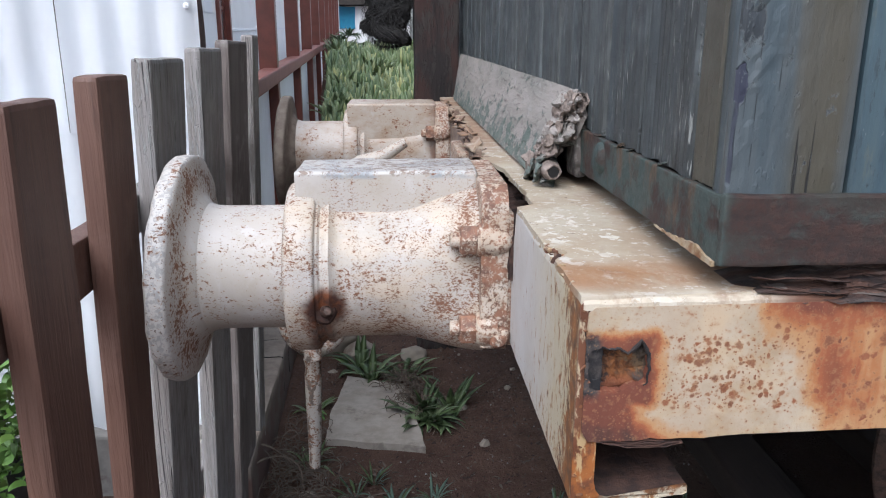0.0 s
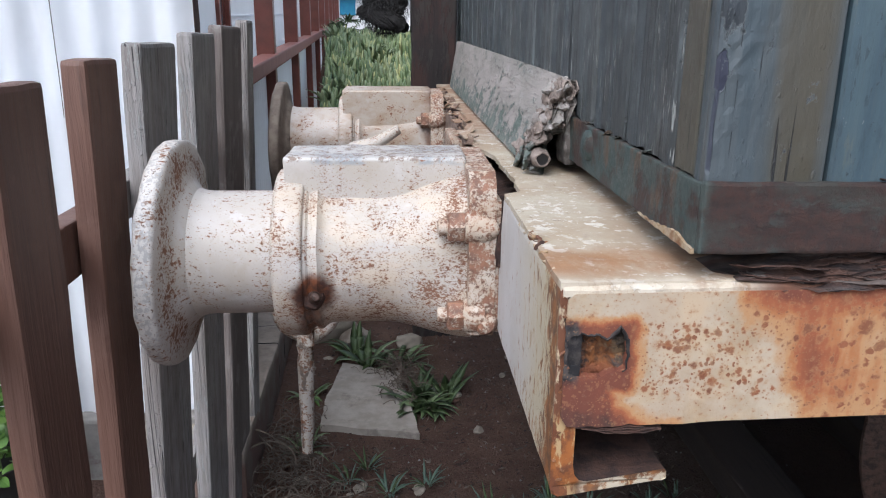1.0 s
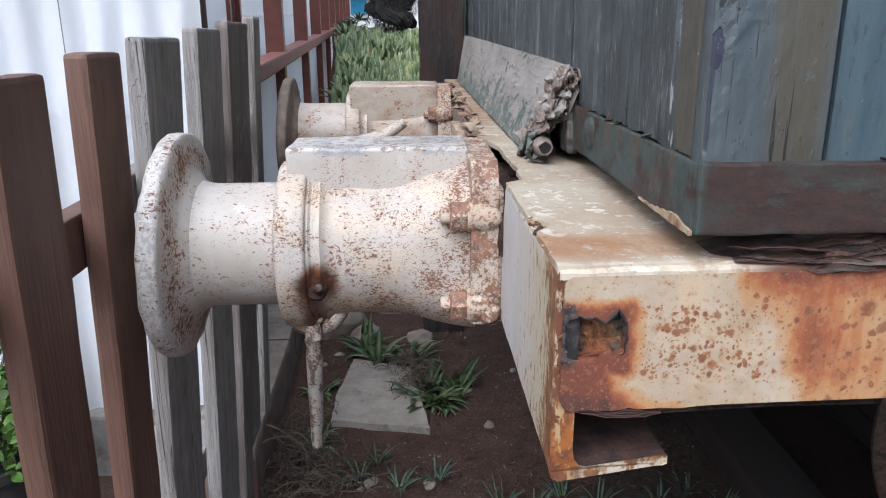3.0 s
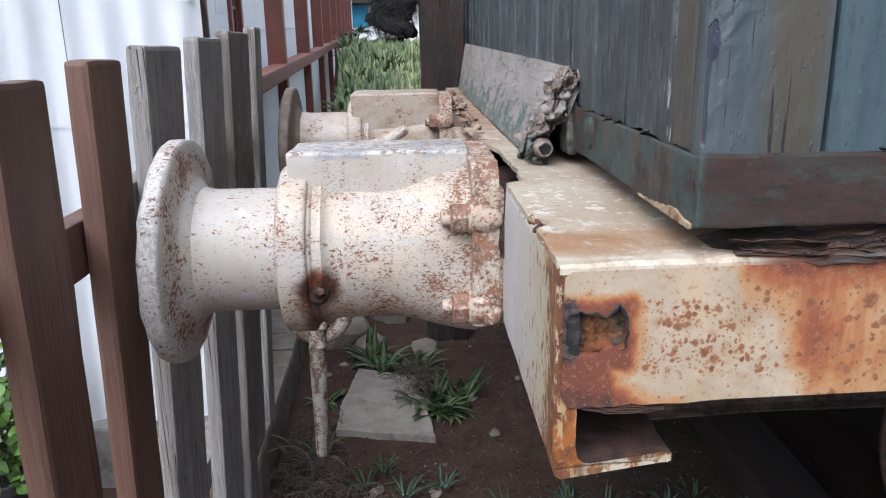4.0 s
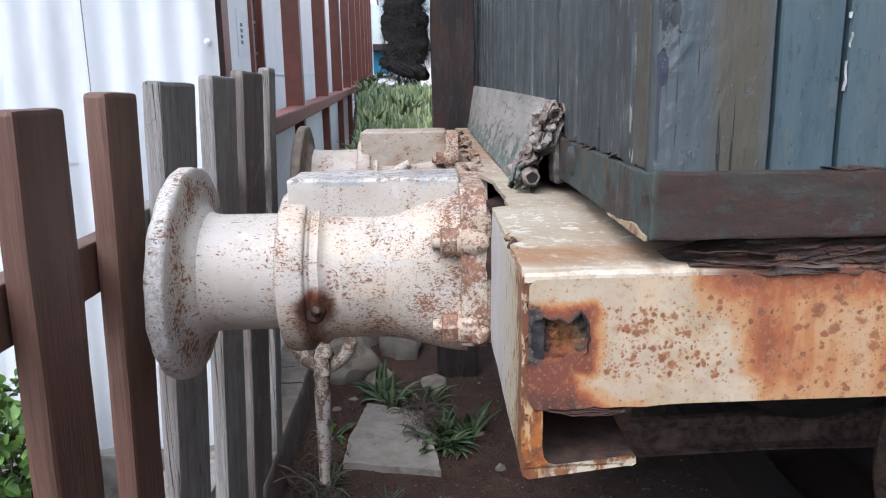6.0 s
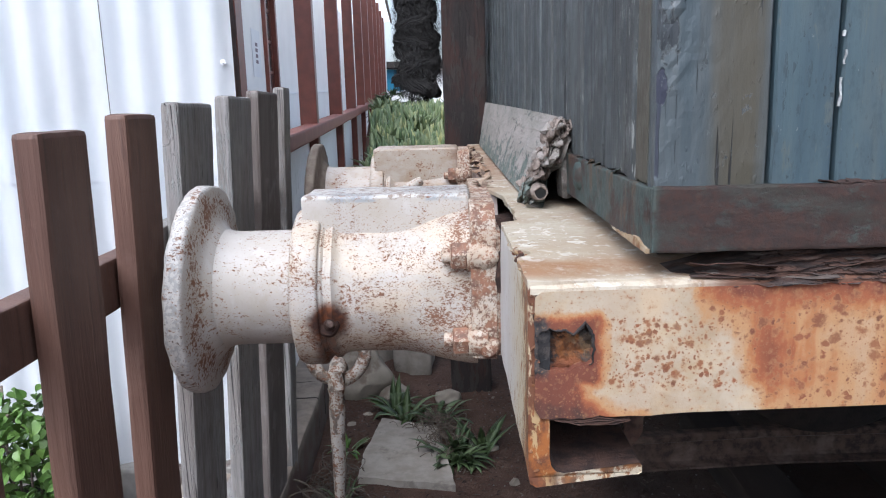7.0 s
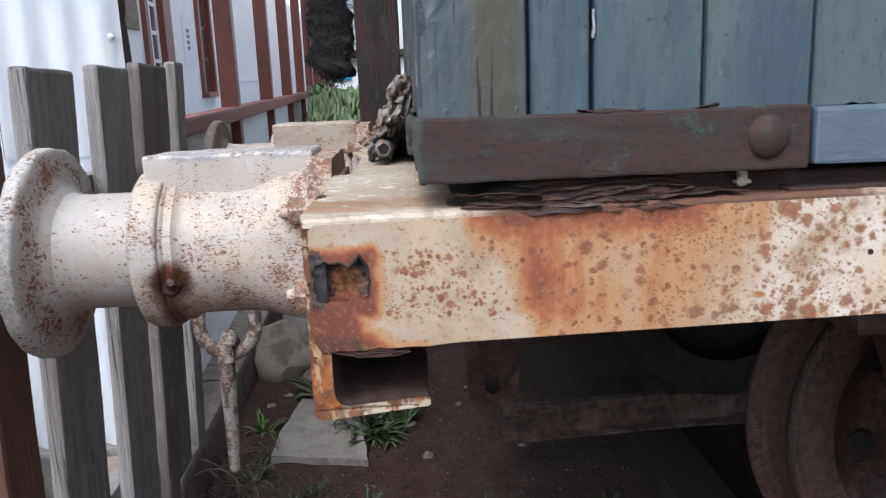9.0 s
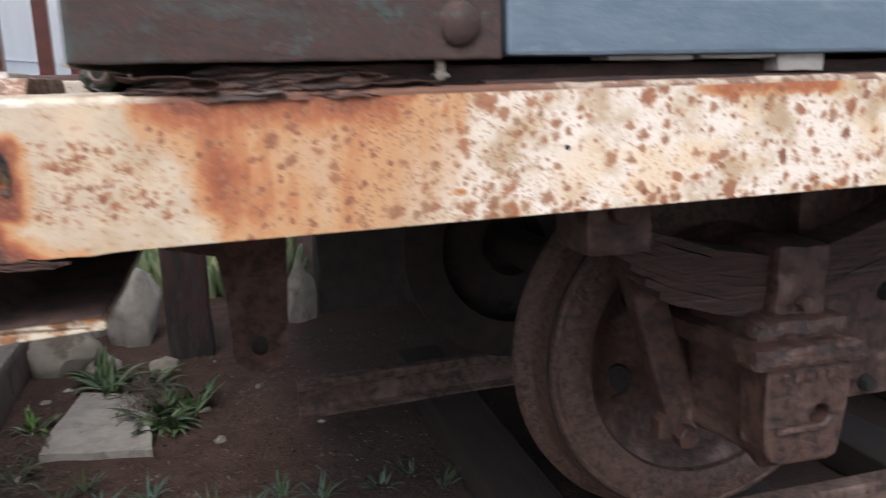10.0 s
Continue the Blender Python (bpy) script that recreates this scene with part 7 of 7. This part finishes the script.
boulder((-0.45, 3.6, -0.02), (0.13, 0.1, 0.07), 37, STONE, "small flat stone beside the boulder", 75)
random.seed(44)
for i in range(26):
    x, y = random.uniform(-0.7, 0.7), random.uniform(1.9, 3.6)
    s = random.uniform(0.012, 0.03)
    boulder((x, y, 0.0), (s * 1.3, s, s * 0.7), 100 + i, STONE, "pebble on reddish soil", random.uniform(0, 90), 0.3)
# gritty crumbs
bm = bmesh.new()
for i in range(350):
    x, y = random.uniform(-0.8, 1.6), random.uniform(1.2, 3.9)
    s = random.uniform(0.003, 0.008)
    tmp = [bm.verts.new((x + s * a, y + s * b, ground_height(x, y) + s * c)) for a, b, c in ((1, 0, 0), (-0.6, 0.8, 0), (-0.5, -0.9, 0), (0, 0, 1.1))]
    for f in ((0, 1, 3), (1, 2, 3), (2, 0, 3)):
        bm.faces.new([tmp[k] for k in f])
tagged(part("soil_grit", bm, CONCRETE, None, "scattered pale grit and crumbs on the soil"), category="grit", kind="stuff")

bm = bmesh.new()
for i in range(2600):
    x, y = random.uniform(-0.8, 1.4), random.uniform(1.2, 3.9)
    s = random.choice((0.004, 0.006, 0.009, 0.014)) * random.uniform(0.6, 1.2)
    tmp = [bm.verts.new((x + s * a * random.uniform(0.7, 1.2), y + s * b * random.uniform(0.7, 1.2), ground_height(x, y) + s * c - 0.001)) for a, b, c in ((1, 0.1, 0), (0.2, 1, 0), (-0.9, 0.3, 0), (-0.4, -0.9, 0), (0.6, -0.8, 0), (0.1, 0.1, 0.8), (-0.3, 0, 0.7))]
    for f in ((0, 1, 5), (1, 2, 6), (1, 6, 5), (2, 3, 6), (3, 4, 5), (3, 5, 6), (4, 0, 5)):
        bm.faces.new([tmp[k] for k in f])
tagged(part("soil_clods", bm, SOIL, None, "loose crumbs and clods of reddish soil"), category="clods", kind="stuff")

# thin flakes of litter, bark and dead leaf
for name, mat, seed, label in (("leaf_litter", DRY, 91, "thin dry brown leaf litter on the soil"), ("bark_litter", RUST_LAYERS, 92, "dark crumbs of bark and rust scale on the soil")):
    rnd = random.Random(seed)
    vs, fs = [], []
    for i in range(1100):
        x, y = rnd.uniform(-0.78, 1.5), rnd.uniform(1.3, 3.8)
        l, w, a = rnd.uniform(0.006, 0.024), rnd.uniform(0.003, 0.008), rnd.uniform(0, 6.28)
        z = ground_height(x, y) + 0.002
        c, q = math.cos(a), math.sin(a)
        k = len(vs)
        for u, v, h in ((-1, 0, 0), (0, -1, rnd.uniform(0, 0.008)), (1, 0, rnd.uniform(0, 0.01)), (0, 1, rnd.uniform(0, 0.008)), (0, 0, 0.004)):
            vs.append((x + c * l * u - q * w * v, y + q * l * u + c * w * v, z + h))
        fs += [(k, k + 1, k + 4), (k + 1, k + 2, k + 4), (k + 2, k + 3, k + 4), (k + 3, k, k + 4)]
    me = bpy.data.meshes.new(name)
    me.from_pydata(vs, [], fs)
    me.materials.append(mat)
    tagged(new(name, me), label, "litter", kind="stuff")

out = []
corners = [(-0.56, 2.488), (-0.078, 2.387), (-0.15, 2.9), (-0.178, 3.067), (-0.5, 3.2), (-0.56, 2.75)]
for (ax_, ay), (bx, by) in zip(corners, corners[1:] + corners[:1]):
    for k in range(10):
        t = k / 10
        out.append((ax_ + (bx - ax_) * t + 0.008 * wave(ax_ + t, ay, 9), ay + (by - ay) * t + 0.01 * wave(by + t, ax_, 7)))
tagged(part("paving_slab", slab(out, -0.01, 0.036), PAVER, None, "worn pale paving slab half buried in soil"), category="slab")


# ---- plants ----
def leaf_mesh(length, width, bend, seed):
    """A fleshy tapering leaf, three-sided, bending outwards along +x."""
    me = bpy.data.meshes.new("leaf")
    vs, fs, n = [], [], 6
    for i in range(n + 1):
        t = i / n
        a = radians(78) - bend * t
        if i == 0:
            x, z = 0.0, 0.0
        else:
            x += length / n * math.cos(a)
            z += length / n * math.sin(a)
        w = width * (0.75 + 0.5 * math.sin(math.pi * min(1, t * 1.1))) * (1 - t ** 3) + 0.0004
        vs += [(x, -w, z + 0.2 * w), (x - 0.25 * w, 0, z - 0.55 * w), (x, w, z + 0.2 * w), (x + 0.0, 0, z)]
    for i in range(n):
        for a, b in ((0, 1), (1, 2), (2, 3), (3, 0)):
            fs.append((4 * i + a, 4 * i + b, 4 * i + 4 + b, 4 * i + 4 + a))
    me.from_pydata(vs, [], fs)
    me.shade_smooth()
    return me


def clump(name, at, leaves, length, width, materials, seed, label, category, group="", spread=1.0, heads=1):
    rnd = random.Random(seed)
    plant = thing(name, label, category, at, group)
    kinds = []
    for k in range(5):
        me = leaf_mesh(length * rnd.uniform(0.65, 1.15), width * rnd.uniform(0.8, 1.2), rnd.uniform(0.3, 1.6) * spread, k)
        me.materials.append(materials[k % len(materials)])
        kinds.append(me)
    tufts = [(rnd.uniform(-0.12, 0.12), rnd.uniform(-0.1, 0.1), rnd.uniform(-60, 60)) if heads > 1 else (0, 0, 0) for _ in range(heads)]
    for i in range(leaves):
        hx, hy, tilt = tufts[i % heads]
        r = 0.3 * length * spread * math.sqrt(rnd.random()) / heads ** 0.5
        a = rnd.uniform(0, 2 * math.pi)
        shared("leaf", kinds[i % 5], plant, pose(hx + r * math.cos(a), hy + r * math.sin(a), 0, rnd.uniform(-12, 12) + 0.3 * tilt, rnd.uniform(-5, 35) * spread, math.degrees(a) + rnd.uniform(-40, 40)))
    return plant


clump("succulent_plant", (-0.04, 2.75, 0.0), 34, 0.2, 0.016, (LEAF_DARK, LEAF, LEAF_DARK), 2, "green strap-leaved succulent sprawling beside the paving slab", "plant", "plants by the slab", 1.1, 5)
clump("succulent_plant", (0.02, 2.64, 0.0), 24, 0.22, 0.015, (LEAF_DARK, LEAF_DARK, LEAF), 3, "green strap-leaved succulent sprawling beside the paving slab", "plant", "plants by the slab", 1.4, 3)
clump("succulent_plant", (-0.38, 3.3, 0.0), 26, 0.23, 0.018, (LEAF_DARK, LEAF, LEAF_DARK), 5, "green upright succulent at the back of the paving slab", "plant", "plants by the slab", 0.9, 4)
clump("succulent_plant", (-0.16, 3.25, 0.0), 14, 0.2, 0.015, (LEAF, LEAF_DARK), 6, "green upright succulent at the back of the paving slab", "plant", "plants by the slab", 1.2)
clump("weed", (-0.66, 2.85, 0.0), 16, 0.14, 0.012, (LEAF_BRIGHT, LEAF), 7, "small bright green weed beside the coupling link", "weed", "weeds", 1.2)
clump("weed", (-0.62, 2.3, 0.0), 14, 0.12, 0.008, (LEAF, LEAF_DARK), 8, "small green weed in dry litter", "weed", "weeds", 1.4)
for i, (x, y) in enumerate(((-0.22, 1.95), (-0.05, 2.0), (0.2, 1.8), (0.33, 1.75), (0.45, 1.85), (0.08, 1.78), (0.6, 1.8), (0.85, 1.8), (0.98, 1.85), (1.1, 1.75), (-0.4, 2.05), (-0.32, 2.15))):
    clump("grass_tuft", (x, y, 0.0), 14, 0.11, 0.005, (LEAF_BLUE, LEAF_DARK), 20 + i, "small blue-green grass tuft on the soil", "grass", "grass tufts", 0.9)
# dry litter by the fence and the slab
random.seed(55)
for i, (cx, cy, sx, sy, count) in enumerate(((-0.66, 2.0, 0.09, 0.12, 80), (-0.66, 2.22, 0.09, 0.12, 80), (-0.7, 2.44, 0.06, 0.12, 70), (-0.13, 2.88, 0.05, 0.12, 110), (-0.18, 3.08, 0.07, 0.07, 90), (-0.5, 1.95, 0.12, 0.06, 60))):
    bm = bmesh.new()
    for k in range(count):
        x, y = random.gauss(cx, sx), random.gauss(cy, sy)
        a = random.uniform(0, 6.28)
        l = random.uniform(0.03, 0.13)
        z = random.uniform(0.0, 0.06)
        turn, up = random.uniform(-2.4, 2.4), random.random()
        pts = [(x + l * t * math.cos(a + turn * t), y + l * t * math.sin(a + turn * t), z + 0.05 * math.sin(t * 3.0) * up + 0.006) for t in (0, 0.2, 0.4, 0.6, 0.8, 1.0)]
        join(bm, sweep(pts, random.uniform(0.0011, 0.0028), 4))
    tagged(part("dry_stems", bm, DRY, None, "tangle of dry grey-brown stems beside the paving slab" if i in (3, 4) else "tangle of dry brown stems at the foot of the fence"), category="dry plants", kind="stuff")
for i in range(3):
    pts = [(-0.74 + 0.13 * math.cos(a * 0.3 + i), 2.0 + 0.1 * i + 0.05 * math.sin(a * 0.4), 0.12 + 0.09 * math.sin(a * 0.31 + 0.3 * i)) for a in range(10)]
    tagged(part("dry_stalk", sweep(pts, 0.004, 5), DRY, None, "curved dry grey stalk by the fence"), category="stalk", group="dry stalks")


def broad_leaves(name, at, count, size, spread, material, seed, label):
    """A leafy plant: many broad curved leaves on a few stems."""
    rnd = random.Random(seed)
    bm = bmesh.new()
    for i in range(count):
        c = Vector((rnd.uniform(-1, 1) * spread[0], rnd.uniform(-1, 1) * spread[1], rnd.random() * spread[2]))
        m = pose(c.x, c.y, c.z, rnd.uniform(-60, 60), rnd.uniform(-60, 60), rnd.uniform(0, 360))
        s = size * rnd.uniform(0.6, 1.2)
        row = []
        for k in range(5):
            t = k / 4
            w = s * 0.45 * math.sin(math.pi * (0.12 + 0.86 * t) ** 0.8)
            row.append([bm.verts.new(m @ Vector((s * (t - 0.5), u * w, s * (0.25 * abs(u) - 0.5 * (t - 0.5) ** 2)))) for u in (-1, 0, 1)])
        for r0, r1 in zip(row, row[1:]):
            for k in range(2):
                bm.faces.new((r0[k], r0[k + 1], r1[k + 1], r1[k]))
    plant = thing(name, label, "plant", at)
    ob = part("foliage", bm, material, plant, "", True)
    ob["kind"] = "stuff"
    stems = bmesh.new()
    for k in range(7):
        join(stems, sweep([(0, 0, -at[2]), (rnd.uniform(-0.5, 0.5) * spread[0], rnd.uniform(-0.5, 0.5) * spread[1], spread[2] * 0.5), (rnd.uniform(-1, 1) * spread[0], rnd.uniform(-1, 1) * spread[1], spread[2])], 0.006, 5))
    part("stem", stems, DRY, plant)
    return plant


potted = broad_leaves("potted_plant", (-1.74, 1.7, 0.36), 620, 0.05, (0.22, 0.22, 0.42), LEAF_BRIGHT, 3, "bright green leafy plant in a dark pot by the sheet wall")
part("pot", lathe([(-0.36, 0.1), (-0.355, 0.13), (-0.05, 0.17), (-0.04, 0.185), (0.0, 0.188), (0.002, 0.172), (-0.05, 0.16), (-0.052, 0.002)], 32, "Z"), BACK, potted, "dark plastic plant pot", True)

# dark rosette shrub at the back of the bank
random.seed(61)
for i, (x, y, z) in enumerate(((-1.15, 11.6, 1.75), (-0.95, 11.8, 1.9), (-1.1, 12.0, 2.05), (-0.8, 12.2, 1.95), (-0.9, 11.5, 1.7), (-1.2, 11.9, 1.9), (-0.7, 11.7, 1.7), (-0.95, 12.1, 2.1), (-0.6, 12.0, 1.8), (-1.05, 11.6, 1.95), (-0.75, 11.9, 1.85), (-0.05, 11.2, 1.75), (0.1, 11.0, 1.65), (-0.3, 11.4, 1.78))):
    clump("rosette_shrub", (x, y, z - 0.12), 30, 0.2, 0.014, (LEAF_DARK, LEAF), 400 + i, "dark green spiky rosette shrub at the top of the bank", "plant", "rosette shrubs", 1.7)

# bank of succulents beyond the wagon
random.seed(77)


def bank_height(x, y):
    return max(-0.05, min(1.62, 0.32 * (y - 4.9))) + 0.1 * noise.noise(Vector((x * 2.2, y * 1.6, 0)))


for i in range(40):
    y = random.uniform(5.4, 10.5)
    x = random.uniform(-0.82 - 0.05 * (y - 5), 0.6)
    clump("succulent_bush", (x, y, bank_height(x, y)), 14, 0.34, 0.034, (LEAF_BANK, LEAF_BANK), 300 + i, "green finger-leaved succulent on the bank behind the wagon", "plant", "succulents on the bank", 0.7)
vs, fs = [], []
rnd = random.Random(9)
for i in range(4200):
    y = rnd.uniform(5.0, 11.2)
    x = rnd.uniform(-0.88 - 0.05 * (y - 5), 0.8)
    base = bank_height(x, y) - 0.04
    a, lean = rnd.uniform(0, 6.28), rnd.uniform(0.05, 0.8)
    l, w = rnd.uniform(0.16, 0.34), rnd.uniform(0.02, 0.034)
    d = Vector((lean * math.cos(a), lean * math.sin(a), 1)).normalized()
    s = d.cross(Vector((math.sin(a + 1), math.cos(a), 0.1))).normalized() * w
    s2 = d.cross(s).normalized() * w
    p = Vector((x, y, base))
    curl = Vector((0.25 * l * math.cos(a), 0.25 * l * math.sin(a), 0))
    k0 = len(vs)
    for t, k in ((0, 0.75), (0.4, 1.15), (0.75, 0.95), (0.94, 0.45)):
        vs += [tuple(p + d * l * t - curl * t * t + q * k) for q in (s, s2, -s, -s2)]
    vs.append(tuple(p + d * l - curl))
    for r in range(3):
        fs += [(k0 + 4 * r + k, k0 + 4 * r + (k + 1) % 4, k0 + 4 * r + 4 + (k + 1) % 4, k0 + 4 * r + 4 + k) for k in range(4)]
    fs += [(k0 + 12 + k, k0 + 12 + (k + 1) % 4, k0 + 16) for k in range(4)]
me = bpy.data.meshes.new("succulent_bank")
me.from_pydata(vs, [], fs)
me.materials.append(LEAF_BANK)
me.shade_smooth()
tagged(new("succulent_bank", me), "dense bank of green finger-leaved succulents behind the wagon", "plants", kind="stuff")
# a few dry curved flower stalks standing out of the bank
for i in range(7):
    x, y = random.uniform(-0.9, 0.0), random.uniform(5.4, 7.0)
    z, a = bank_height(x, y), random.uniform(-0.6, 0.6)
    pts = [(x + 0.3 * t * math.cos(a), y + 0.3 * t * math.sin(a), z + 0.2 + 0.22 * math.sin(2.4 * t)) for t in (0, 0.2, 0.4, 0.6, 0.8, 1.0)]
    tagged(part("dry_stalk", sweep(pts, 0.008, 5), DRY, None, "pale dry stalk bending over the succulents"), category="stalk", group="dry stalks")
bm = bmesh.new()
rows = []
for k in range(30):
    y = 4.9 + k * 0.25
    rows.append([bm.verts.new((-0.95 - 0.05 * (y - 5) + 0.16 * i, y, bank_height(-0.95 + 0.16 * i, y) - 0.06)) for i in range(14)])
for r0, r1 in zip(rows, rows[1:]):
    for i in range(13):
        bm.faces.new((r0[i], r0[i + 1], r1[i + 1], r1[i]))
structure("bank", bm, SOIL, "low earth bank covered in succulents", "bank", smooth=True)
# added wall that closes the far side of the track and keeps light out
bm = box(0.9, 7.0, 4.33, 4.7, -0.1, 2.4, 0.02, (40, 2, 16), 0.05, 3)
structure("wall_stone", bm, SHADE_WALL_ROOF, "rough dark wall added beyond the wagon to block light", "wall")
# far blue sheet and shed
shed = thing("far_shed", "small far grey shed with a blue sheet over its side", "shed", (-1.9, 28.0, 0.0))
part("wall", box(-1.5, 2.2, 0.0, 3.0, 0.0, 3.1, 0.02), WALL_WHITE, shed)
part("blue_sheet", box(-0.5, 0.22, -0.06, -0.01, 2.3, 3.08, 0.01, (12, 0, 5), 0.03, 3), BLUE_TARP, shed, "bright blue tarpaulin")
part("roof", box(-1.8, 2.5, -0.4, 3.2, 3.12, 3.35, 0.02), SHADE_WALL_ROOF, shed, "dark low roof")
